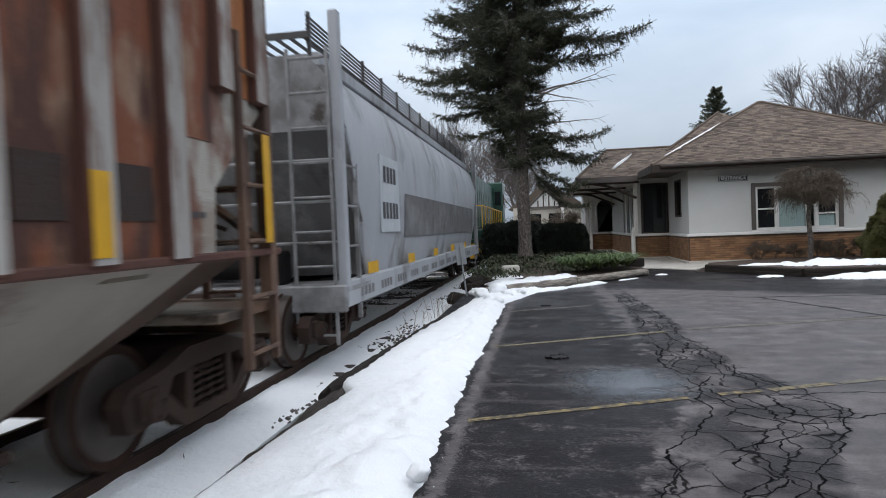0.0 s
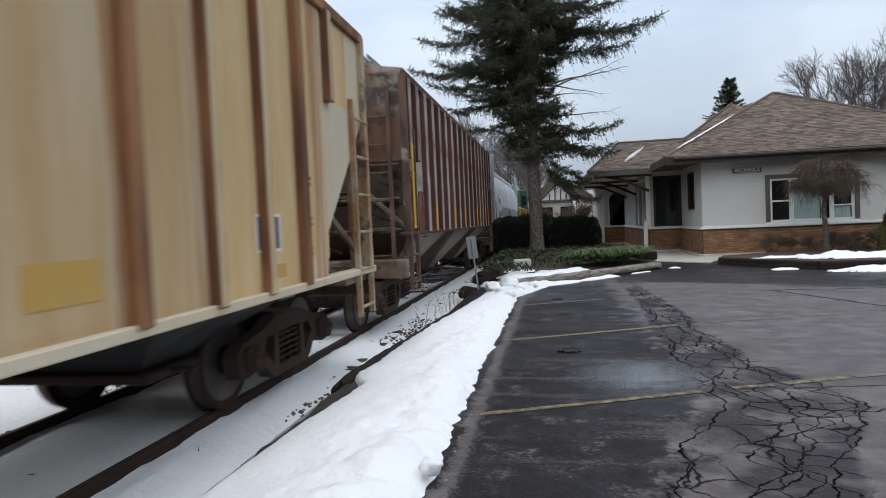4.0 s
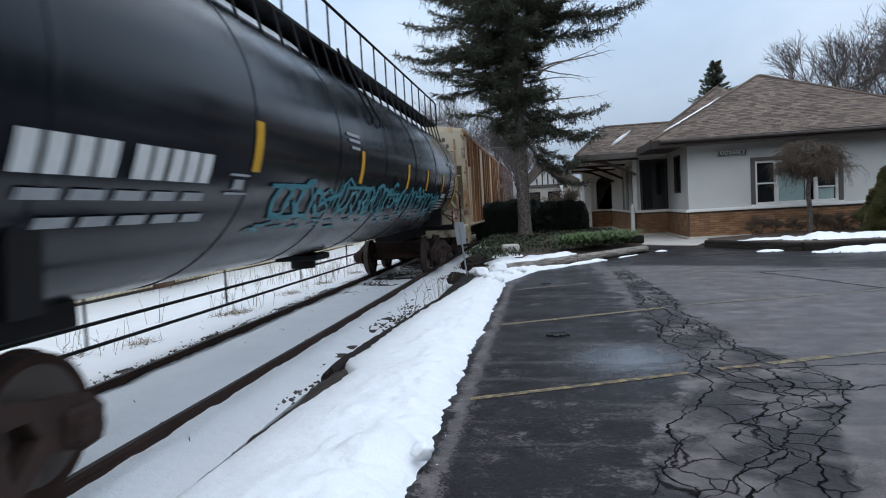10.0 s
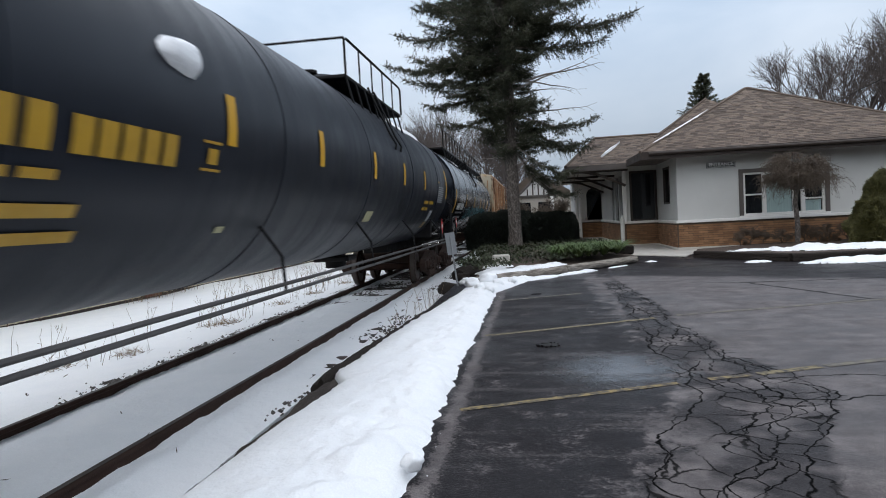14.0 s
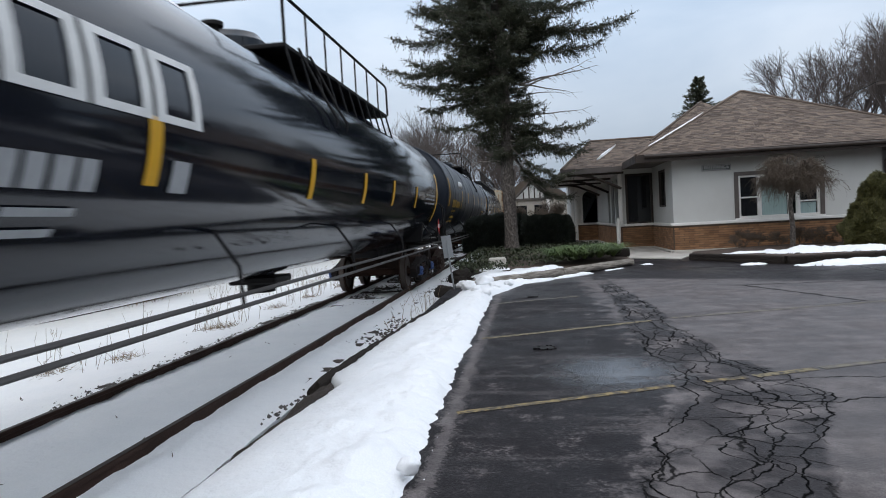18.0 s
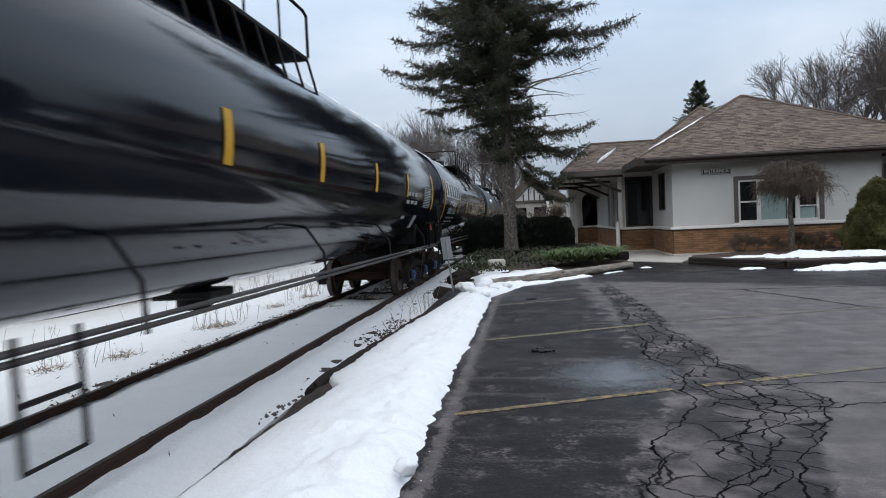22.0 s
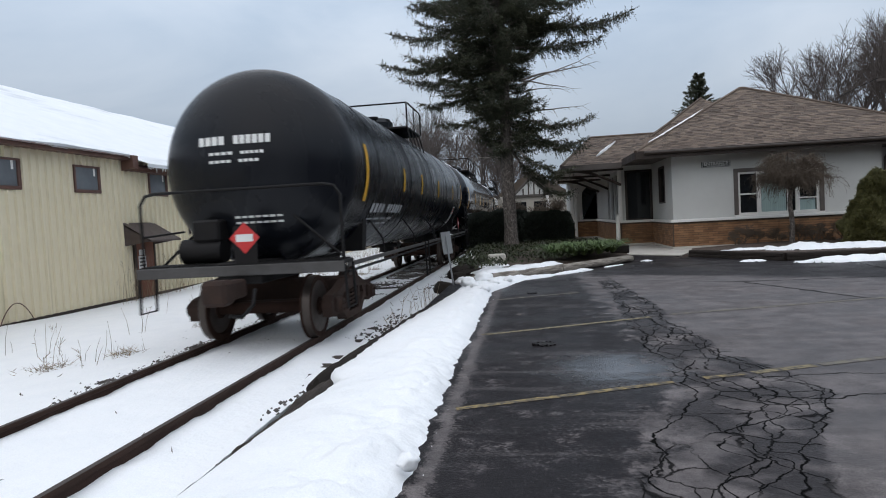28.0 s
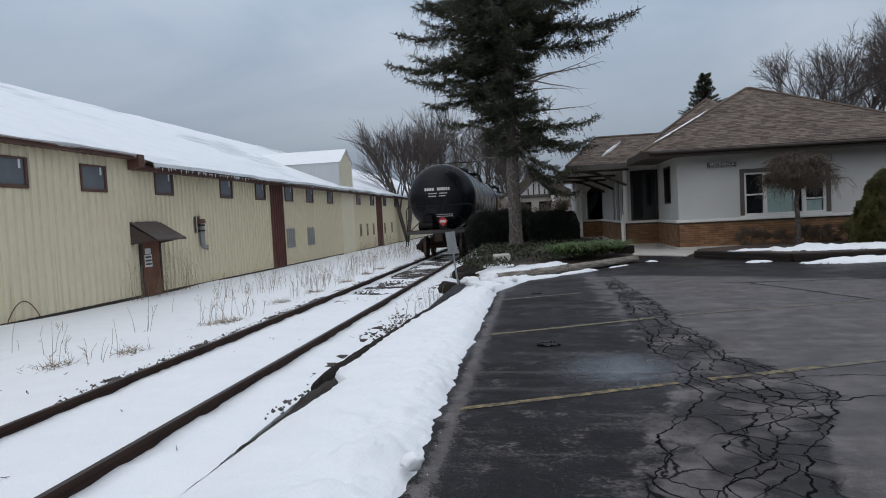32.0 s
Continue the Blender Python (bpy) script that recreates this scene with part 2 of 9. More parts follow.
M["car_black"] = material("car_black", (0.0075, 0.007, 0.0075), 0.6, second=(0.016, 0.0135, 0.0125), spec=0.2, scale=2.5, fine=40, bump=0.06)
# near-black without gloss: the deep shade over the truck is in the colour
M["shade_black"] = material("shade_black", (0.0045, 0.004, 0.0045), 0.95, second=(0.009, 0.008, 0.0075), spec=0.06, scale=3.0, fine=40, bump=0.1)
M["bar_grey"] = material("bar_grey", (0.075, 0.072, 0.070), 0.6, second=(0.035, 0.030, 0.027), spec=0.3, scale=2.5, fine=40, bump=0.06, stretch=(1, 0.3, 1))
M["truck_iron"] = material("truck_iron", (0.036, 0.024, 0.020), 0.9, 0.0, spec=0.18, second=(0.072, 0.043, 0.032), scale=4, fine=50, bump=0.12)
M["truck_dark"] = material("truck_dark", (0.012, 0.010, 0.010), 0.85, 0.0, spec=0.2, second=(0.028, 0.018, 0.014), scale=4, fine=50, bump=0.12)
M["wheel_iron"] = material("wheel_iron", (0.036, 0.020, 0.015), 0.9, 0.0, spec=0.1, second=(0.020, 0.013, 0.011), scale=3, fine=50, bump=0.08)
M["tread"] = material("tread", (0.085, 0.070, 0.062), 0.5, 0.6, second=(0.045, 0.036, 0.031), scale=3, fine=60, bump=0.02)
M["yellow"] = material("yellow", (0.66, 0.36, 0.012), 0.5, second=(0.52, 0.27, 0.012), scale=5, fine=50, bump=0.02)
M["yellow_text"] = material("yellow_text", (0.50, 0.29, 0.02), 0.5, second=(0.36, 0.21, 0.02), scale=5, fine=50, bump=0.0)
M["notice_cream"] = material("notice_cream", (0.46, 0.43, 0.24), 0.6, second=(0.36, 0.34, 0.20), scale=5, bump=0.0)
M["notice_blue"] = material("notice_blue", (0.035, 0.05, 0.085), 0.5, second=(0.10, 0.11, 0.13), scale=9, fine=50, bump=0.0, edge=(0.5, 0.6), stretch=(1, 0.3, 2))
M["red_sign"] = material("red_sign", (0.55, 0.03, 0.03), 0.45, second=(0.45, 0.03, 0.03), scale=5, bump=0.0)
M["teal"] = material("teal", (0.045, 0.215, 0.255), 0.55, second=(0.016, 0.075, 0.095), edge=(0.45, 0.7), scale=3, fine=40, bump=0.0)
M["pale_text"] = material("pale_text", (0.36, 0.37, 0.38), 0.6, second=(0.26, 0.27, 0.28), scale=6, fine=40, bump=0.0)
M["dark_text"] = material("dark_text", (0.05, 0.05, 0.055), 0.6, second=(0.12, 0.11, 0.10), scale=6, fine=40, bump=0.0)
M["grey_car"] = material("grey_car", (0.40, 0.41, 0.43), 0.5, second=(0.32, 0.325, 0.34), scale=0.7, fine=30, bump=0.03, stretch=(1, 1, 0.35), third=(0.15, 0.142, 0.136), third_edge=(0.54, 0.70), third_scale=1.3, third_stretch=(1, 0.9, 0.45))
M["grey_dirty"] = material("grey_dirty", (0.27, 0.268, 0.272), 0.6, second=(0.12, 0.112, 0.106), scale=2.0, fine=40, bump=0.06, edge=(0.42, 0.62), amount=0.9, third=(0.055, 0.040, 0.033), third_edge=(0.58, 0.68), third_scale=2.4)
M["grey_dark"] = material("grey_dark", (0.135, 0.13, 0.13), 0.6, second=(0.24, 0.235, 0.235), scale=1.8, fine=30, bump=0.03, edge=(0.46, 0.64), amount=0.9, third=(0.07, 0.062, 0.058), third_edge=(0.56, 0.68), third_scale=2.2, third_stretch=(1, 0.8, 0.5))
M["rust_car"] = material("rust_car", (0.40, 0.37, 0.32), 0.65, second=(0.25, 0.205, 0.165), scale=1.5, fine=40, bump=0.08, stretch=(1, 0.45, 3.2), edge=(0.42, 0.60), amount=0.9,
                         third=(0.15, 0.052, 0.026), third_edge=(0.46, 0.58), third_scale=1.7, third_stretch=(1, 1.4, 0.6))
M["rust"] = material("rust", (0.11, 0.042, 0.027), 0.85, second=(0.055, 0.028, 0.022), scale=2, fine=40, bump=0.14, stretch=(1, 1, 0.4), random_tint=0.35)
M["rust_pale"] = material("rust_pale", (0.38, 0.355, 0.325), 0.7, second=(0.27, 0.23, 0.20), scale=1.8, fine=40, bump=0.1, stretch=(1, 1, 0.3), amount=0.9, edge=(0.5, 0.68), random_tint=0.2,
                          third=(0.13, 0.052, 0.032), third_edge=(0.49, 0.60), third_scale=2.2, third_stretch=(1, 2.0, 0.5))
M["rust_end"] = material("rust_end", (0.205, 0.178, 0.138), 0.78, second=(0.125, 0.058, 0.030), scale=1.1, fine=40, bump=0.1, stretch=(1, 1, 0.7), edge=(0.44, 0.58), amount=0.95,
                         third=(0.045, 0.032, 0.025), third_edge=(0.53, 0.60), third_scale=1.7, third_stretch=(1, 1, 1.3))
M["orange_rust"] = material("orange_rust", (0.37, 0.135, 0.042), 0.8, second=(0.14, 0.05, 0.025), scale=2.2, fine=40, bump=0.12, stretch=(1, 1, 0.4), edge=(0.48, 0.64), amount=0.95, third=(0.40, 0.36, 0.30), third_edge=(0.60, 0.66), third_scale=2.0)
M["rust_mix"] = material("rust_mix", (0.15, 0.085, 0.055), 0.8, second=(0.055, 0.032, 0.024), scale=2.2, fine=40, bump=0.12, stretch=(1, 1, 0.4), edge=(0.42, 0.58), amount=0.95, third=(0.30, 0.26, 0.21), third_edge=(0.58, 0.64), third_scale=2.0)
M["rust_panel"] = material("rust_panel", (0.19, 0.060, 0.026), 0.8, second=(0.30, 0.20, 0.135), scale=1.6, fine=40, bump=0.1, stretch=(1, 1.2, 0.6), edge=(0.52, 0.66), amount=0.9,
                           third=(0.060, 0.026, 0.018), third_edge=(0.47, 0.58), third_scale=2.2, third_stretch=(1, 1.6, 0.4))
M["bay_plate"] = material("bay_plate", (0.30, 0.265, 0.225), 0.75, second=(0.21, 0.175, 0.145), scale=1.2, fine=40, bump=0.06, third=(0.10, 0.06, 0.04), third_edge=(0.64, 0.75), third_scale=1.3, third_stretch=(1, 0.5, 2.0))
M["bay_rust"] = material("bay_rust", (0.085, 0.050, 0.036), 0.85, second=(0.05, 0.033, 0.026), scale=1.2, fine=40, bump=0.1)
M["bay_dark"] = material("bay_dark", (0.030, 0.018, 0.014), 0.8, second=(0.055, 0.028, 0.018), scale=4, fine=40, bump=0.1)
M["hopper_bay"] = material("hopper_bay", (0.30, 0.25, 0.195), 0.75, second=(0.17, 0.14, 0.115), scale=1.2, fine=40, bump=0.06, third=(0.10, 0.06, 0.04), third_edge=(0.6, 0.75), third_scale=1.3)
M["tan_car"] = material("tan_car", (0.59, 0.515, 0.385), 0.6, second=(0.52, 0.41, 0.25), scale=0.7, fine=40, bump=0.04, stretch=(1, 1, 0.25),
                        third=(0.42, 0.225, 0.085), third_edge=(0.54, 0.72), third_scale=1.1, third_stretch=(1, 2.0, 0.10))
M["tan_rust"] = material("tan_rust", (0.33, 0.155, 0.06), 0.75, second=(0.11, 0.045, 0.022), scale=2.0, fine=40, bump=0.1, stretch=(1, 1, 0.22), edge=(0.4, 0.6), amount=0.95, random_tint=0.25)
M["tan_rib"] = material("tan_rib", (0.54, 0.42, 0.25), 0.65, second=(0.33, 0.145, 0.055), scale=1.8, fine=40, bump=0.06, stretch=(1, 1, 0.2), edge=(0.50, 0.66), amount=1.0, random_tint=0.2)
M["faded_yellow"] = material("faded_yellow", (0.50, 0.30, 0.06), 0.6, second=(0.44, 0.32, 0.14), scale=4, fine=40, bump=0.02)
M["tan_streak"] = material("tan_streak", (0.55, 0.455, 0.315), 0.65, second=(0.40, 0.20, 0.075), scale=2.2, fine=40, bump=0.05, stretch=(1, 3.5, 0.16), edge=(0.38, 0.56), amount=1.0,
                           third=(0.17, 0.072, 0.03), third_edge=(0.54, 0.66), third_scale=2.0, third_stretch=(1, 4.5, 0.22))
M["tan_orange"] = material("tan_orange", (0.53, 0.41, 0.25), 0.65, second=(0.46, 0.30, 0.135), scale=1.2, fine=40, bump=0.05, stretch=(1, 1.6, 0.2), edge=(0.36, 0.6), amount=1.0, third=(0.38, 0.20, 0.08), third_edge=(0.56, 0.72), third_scale=1.5, third_stretch=(1, 2.6, 0.15))
M["tan_ochre"] = material("tan_ochre", (0.66, 0.50, 0.27), 0.65, second=(0.56, 0.37, 0.155), scale=1.3, fine=40, bump=0.05, stretch=(1, 1.6, 0.25), edge=(0.36, 0.62), amount=0.9, third=(0.26, 0.12, 0.045), third_edge=(0.58, 0.70), third_scale=1.6, third_stretch=(1, 2.6, 0.2))
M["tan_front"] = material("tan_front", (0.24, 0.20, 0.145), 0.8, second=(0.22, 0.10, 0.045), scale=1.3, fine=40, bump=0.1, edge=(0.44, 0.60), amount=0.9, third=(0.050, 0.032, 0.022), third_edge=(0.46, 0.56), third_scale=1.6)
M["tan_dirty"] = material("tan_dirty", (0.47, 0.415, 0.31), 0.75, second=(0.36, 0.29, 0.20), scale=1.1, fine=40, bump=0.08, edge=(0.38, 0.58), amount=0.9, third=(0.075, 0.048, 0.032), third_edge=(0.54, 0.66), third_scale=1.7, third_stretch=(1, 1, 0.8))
M["tan_post"] = material("tan_post", (0.42, 0.35, 0.24), 0.75, second=(0.30, 0.135, 0.045), scale=2.6, fine=40, bump=0.1, edge=(0.42, 0.56), amount=0.95, stretch=(1, 1, 0.5), third=(0.075, 0.045, 0.03), third_edge=(0.54, 0.62), third_scale=2.4)
M["loco_green"] = material("loco_green", (0.012, 0.055, 0.035), 0.4, second=(0.015, 0.04, 0.03), scale=1, fine=30, bump=0.02)
M["blue_cap"] = material("blue_cap", (0.025, 0.07, 0.22), 0.6, second=(0.03, 0.04, 0.09), scale=5, bump=0.0)
M["blue_grey"] = material("blue_grey", (0.30, 0.33, 0.36), 0.6, second=(0.22, 0.24, 0.26), scale=2, fine=30, bump=0.03)
M["hole"] = material("hole", (0.012, 0.012, 0.012), 0.9, scale=5, bump=0.1)
M["woods"] = material("woods", (0.050, 0.044, 0.040), 0.95, second=(0.030, 0.032, 0.028), scale=0.4, fine=3, bump=0.0)
M["house_wall"] = material("house_wall", (0.46, 0.42, 0.36), 0.8, second=(0.38, 0.34, 0.29), scale=1, fine=40, bump=0.05)


def asphalt():
    """Worn parking-lot asphalt: two tones, damp patches, a diagonal belt of branching cracks and a few lone ones."""
    m = bpy.data.materials.new("asphalt")
    m.use_nodes = True
    n, l = m.node_tree.nodes, m.node_tree.links
    b = n["Principled BSDF"]
    co = n.new("ShaderNodeTexCoord").outputs["Object"]

    def tex(kind, scale, vec=co, **kw):
        t = n.new(kind)
        t.inputs["Scale"].default_value = scale
        for k, v in kw.items():
            t.inputs[k].default_value = v
        l.new(vec, t.inputs["Vector"])
        return t

    def math_(op, a, c=0.0, d=None):
        x = n.new("ShaderNodeMath")
        x.operation = op
        for k, v in enumerate((a, c) if d is None else (a, c, d)):
            if isinstance(v, (int, float)):
                x.inputs[k].default_value = v
            else:
                l.new(v, x.inputs[k])
        return x.outputs[0]

    def spread(v, lo, hi, a=0.0, z=1.0):
        r = n.new("ShaderNodeMapRange")
        r.interpolation_type = "SMOOTHSTEP"
        r.inputs[1].default_value, r.inputs[2].default_value, r.inputs[3].default_value, r.inputs[4].default_value = lo, hi, a, z
        l.new(v, r.inputs[0])
        return r.outputs[0]

    def mix(f, a, c):
        x = n.new("ShaderNodeMix")
        x.data_type = "RGBA"
        for k, v in ((0, f), (6, a), (7, c)):
            if isinstance(v, tuple):
                x.inputs[k].default_value = (*v, 1)
            else:
                l.new(v, x.inputs[k])
        return x.outputs[2]

    sep = n.new("ShaderNodeSeparateXYZ")
    l.new(co, sep.inputs[0])
    X, Y = sep.outputs[0], sep.outputs[1]

    def along(stops, lo, hi):
        """A value that changes with y, from (y, value) stops."""
        r = n.new("ShaderNodeValToRGB")
        e = r.color_ramp.elements
        for k, (y, v) in enumerate(stops):
            q = e[k] if k < 2 else e.new(1.0)
            q.position = (y - stops[0][0]) / (stops[-1][0] - stops[0][0])
            g = (v - lo) / (hi - lo)
            q.color = (g, g, g, 1)
        y01 = n.new("ShaderNodeMapRange")
        y01.inputs[1].default_value, y01.inputs[2].default_value = stops[0][0], stops[-1][0]
        l.new(Y, y01.inputs[0])
        l.new(y01.outputs[0], r.inputs[0])
        return math_("MULTIPLY_ADD", r.outputs[0], hi - lo, lo)

    # jagged coordinates: cracks wander at two scales
    warp = n.new("ShaderNodeVectorMath")
    warp.operation = "MULTIPLY_ADD"
    l.new(tex("ShaderNodeTexNoise", 4.5, Detail=6.0, Roughness=0.62).outputs["Color"], warp.inputs[0])
    warp.inputs[1].default_value = (0.20, 0.20, 0)
    l.new(co, warp.inputs[2])
    ws = n.new("ShaderNodeSeparateXYZ")
    l.new(warp.outputs[0], ws.inputs[0])
    WX, WY = math_("SUBTRACT", ws.outputs[0], 0.10), math_("SUBTRACT", ws.outputs[1], 0.10)
    # the belt of cracks runs from the kerb's tip towards the camera
    mid = along([(2.6, 0.80), (3.2, 0.93), (4.0, 1.18), (4.8, 1.55), (5.4, 1.55), (6.3, 1.43), (8.2, 1.41), (10.0, 1.48), (13.0, 1.41)], 0.5, 2.0)
    half = along([(2.6, 0.42), (4.0, 0.46), (4.8, 0.52), (5.4, 0.45), (6.3, 0.33), (8.2, 0.28), (10.0, 0.24), (13.0, 0.15)], 0.0, 1.0)
    side = math_("SUBTRACT", WX, mid)
    belt = spread(math_("DIVIDE", math_("ABSOLUTE", side), half), 0.95, 1.15, 1.0, 0.0)
    ends = math_("MULTIPLY", spread(Y, 12.2, 13.6, 1.0, 0.0), spread(Y, -2.0, -1.0))

    def wander(seed, size, axis):
        v = n.new("ShaderNodeCombineXYZ")
        l.new(axis, v.inputs[0])
        v.inputs[1].default_value = seed
        return math_("SUBTRACT", tex("ShaderNodeTexNoise", size, v.outputs[0], Detail=2.5).outputs["Fac"], 0.5)

    crack = None
    wide = spread(tex("ShaderNodeTexNoise", 2.2, Detail=2.0).outputs["Fac"], 0.35, 0.65, 0.55, 1.35)
    for k, (u, amp, w) in enumerate(((-0.80, 1.0, 0.009), (-0.35, 1.5, 0.007), (0.10, 1.8, 0.010), (0.45, 1.5, 0.006), (0.80, 1.0, 0.0085))):
        line = math_("MULTIPLY", half, math_("MULTIPLY_ADD", wander(3.7 * k + 1.0, 1.15, Y), amp * 2.0, u))
        d = math_("DIVIDE", math_("ABSOLUTE", math_("SUBTRACT", side, line)), wide)
        c = math_("MULTIPLY", spread(d, w * 0.55, w * 1.25, 1.0, 0.0), ends)
        crack = c if crack is None else math_("MAXIMUM", crack, c)
    lean = n.new("ShaderNodeMapping")
    lean.inputs["Scale"].default_value, lean.inputs["Rotation"].default_value = (4.0, 3.2, 1.0), (0, 0, 0.5)
    l.new(warp.outputs[0], lean.inputs["Vector"])
    v1 = tex("ShaderNodeTexVoronoi", 1.0, lean.outputs[0])
    v1.feature = "DISTANCE_TO_EDGE"
    some = spread(tex("ShaderNodeTexNoise", 1.6, Detail=1.0).outputs["Fac"], 0.34, 0.46)
    c1 = math_("MULTIPLY", math_("MULTIPLY", spread(v1.outputs["Distance"], 0.010, 0.032, 0.9, 0.0), belt), some)
    crack = math_("MAXIMUM", crack, math_("MULTIPLY", c1, ends))
    # side branches running off to the right, and lone cracks far out
    for k, (y0, x0, x1, w) in enumerate(((4.82, 1.5, 9.0, 0.011), (5.36, 1.6, 3.4, 0.009), (8.45, 0.2, 1.6, 0.007))):
        d = math_("ABSOLUTE", math_("SUBTRACT", WY, math_("MULTIPLY_ADD", wander(20.0 + 5 * k, 0.8, X), 0.7, y0)))
        c = math_("MULTIPLY", spread(d, w * 0.55, w * 1.3, 1.0, 0.0), math_("MULTIPLY", spread(X, x0, x0 + 0.15), spread(X, x1 - 0.5, x1, 1.0, 0.0)))
        crack = math_("MAXIMUM", crack, c)
    v2 = tex("ShaderNodeTexVoronoi", 0.30, warp.outputs[0])
    v2.feature = "DISTANCE_TO_EDGE"
    out_there = math_("MULTIPLY", spread(X, 2.8, 3.4), spread(Y, 8.8, 9.6))
    crack = math_("MAXIMUM", crack, math_("MULTIPLY", spread(v2.outputs["Distance"], 0.003, 0.009, 0.9, 0.0), out_there))
    broad = tex("ShaderNodeTexNoise", 0.55, Detail=6.0, Roughness=0.6).outputs["Fac"]
    mid_n = tex("ShaderNodeTexNoise", 3.5, Detail=7.0, Roughness=0.72).outputs["Fac"]
    fine = tex("ShaderNodeTexNoise", 130.0, Detail=3.0).outputs["Fac"]
    speck = tex("ShaderNodeTexNoise", 42.0, Detail=3.0, Roughness=0.7).outputs["Fac"]
    streak = n.new("ShaderNodeMapping")
    streak.inputs["Scale"].default_value, streak.inputs["Rotation"].default_value = (0.5, 3.2, 1.0), (0, 0, 0.3)
    l.new(co, streak.inputs["Vector"])
    worn = tex("ShaderNodeTexNoise", 1.0, streak.outputs[0], Detail=6.0, Roughness=0.62).outputs["Fac"]
    # the strip next to the snow was sealed later; the seal is worn through in patches and ends at the belt
    rim = along([(2.6, 0.35), (3.4, 0.55), (4.1, 0.76), (5.1, 1.05), (5.9, 1.20), (8.1, 1.09), (10.1, 1.04), (12.5, 0.98)], 0.0, 2.0)
    sealed = spread(math_("ADD", math_("SUBTRACT", X, rim), math_("MULTIPLY", math_("SUBTRACT", mid_n, 0.5), 1.5)), -0.14, 0.14, 1.0, 0.0)
    ragged = math_("ADD", X, math_("ADD", math_("MULTIPLY", math_("SUBTRACT", mid_n, 0.5), 0.34), math_("MULTIPLY", math_("SUBTRACT", speck, 0.5), 0.20)))
    sealed = math_("MULTIPLY", sealed, spread(ragged, -0.60, -0.565))
    # a darker line on the asphalt along the snow's rim
    edge_line = spread(ragged, -0.71, -0.665, 1.0, 0.0)
    sealed = math_("MULTIPLY", sealed, spread(math_("ADD", mid_n, math_("MULTIPLY", math_("SUBTRACT", speck, 0.5), 0.45)), 0.55, 0.74, 1.0, 0.15))
    sealed = math_("MULTIPLY", sealed, spread(math_("ADD", worn, math_("MULTIPLY", speck, 0.35)), 0.70, 0.86, 1.0, 0.35))
    far_band = spread(math_("ADD", math_("MULTIPLY_ADD", X, 0.61, Y), math_("MULTIPLY", worn, 1.6)), 15.5, 16.2)
    plug = math_("MULTIPLY", belt, spread(tex("ShaderNodeTexNoise", 1.9, Detail=3.0).outputs["Fac"], 0.40, 0.55))
    sealed = math_("MAXIMUM", sealed, math_("MAXIMUM", math_("MAXIMUM", math_("MULTIPLY", far_band, 0.95), edge_line), math_("MULTIPLY", plug, 0.84)))
    col = mix(spread(mid_n, 0.33, 0.67), (0.074, 0.063, 0.062), (0.180, 0.158, 0.154))
    col = mix(spread(worn, 0.42, 0.66, 0.0, 0.65), col, (0.066, 0.058, 0.059))
    col = mix(spread(broad, 0.50, 0.66, 0.0, 0.5), col, (0.046, 0.042, 0.043))
    dark = mix(spread(mid_n, 0.40, 0.70), (0.0066, 0.0052, 0.0066), (0.0185, 0.015, 0.0172))
    col = mix(sealed, col, dark)
    col = mix(math_("MULTIPLY", spread(speck, 0.56, 0.70, 0.0, 0.42), spread(worn, 0.36, 0.64, 0.2, 1.0)), col, (0.17, 0.158, 0.152))
    col = mix(spread(fine, 0.35, 0.65, 0.0, 0.45), col, (0.022, 0.020, 0.021))
    col = mix(crack, col, (0.004, 0.004, 0.004))
    l.new(col, b.inputs["Base Color"])
    # damp film and one shallow puddle
    px, py = math_("MULTIPLY", math_("SUBTRACT", X, 0.66), 1.35), math_("MULTIPLY", math_("SUBTRACT", Y, 5.75), 1.25)
    pr = math_("SQRT", math_("ADD", math_("MULTIPLY", px, px), math_("MULTIPLY", py, py)))
    pud = spread(math_("ADD", pr, math_("MULTIPLY", math_("SUBTRACT", mid_n, 0.5), 1.6)), 0.35, 0.95, 1.0, 0.0)
    damp = math_("MULTIPLY", spread(broad, 0.38, 0.6), 0.22)
    rough = math_("SUBTRACT", 0.66, damp)
    rough = math_("SUBTRACT", rough, math_("MULTIPLY", sealed, 0.12))
    rough = math_("MAXIMUM", math_("SUBTRACT", rough, math_("MULTIPLY", pud, 0.40)), 0.07)
    l.new(rough, b.inputs["Roughness"])
    l.new(math_("MULTIPLY", math_("MULTIPLY_ADD", sealed, -0.14, math_("MULTIPLY_ADD", pud, 0.62, 0.24)), math_("SUBTRACT", 1.0, math_("MULTIPLY", crack, 0.95))), b.inputs["Specular IOR Level"])
    h = math_("SUBTRACT", math_("MULTIPLY_ADD", speck, 0.5, math_("MULTIPLY", fine, 0.4)), math_("MULTIPLY", crack, 2.2))
    h = math_("MULTIPLY", h, math_("SUBTRACT", 1.0, math_("MULTIPLY", pud, 0.85)))
    bp = n.new("ShaderNodeBump")
    bp.inputs["Strength"].default_value, bp.inputs["Distance"].default_value = 0.55, 0.012
    l.new(h, bp.inputs["Height"])
    l.new(bp.outputs[0], b.inputs["Normal"])
    return m


M["asphalt"] = asphalt()


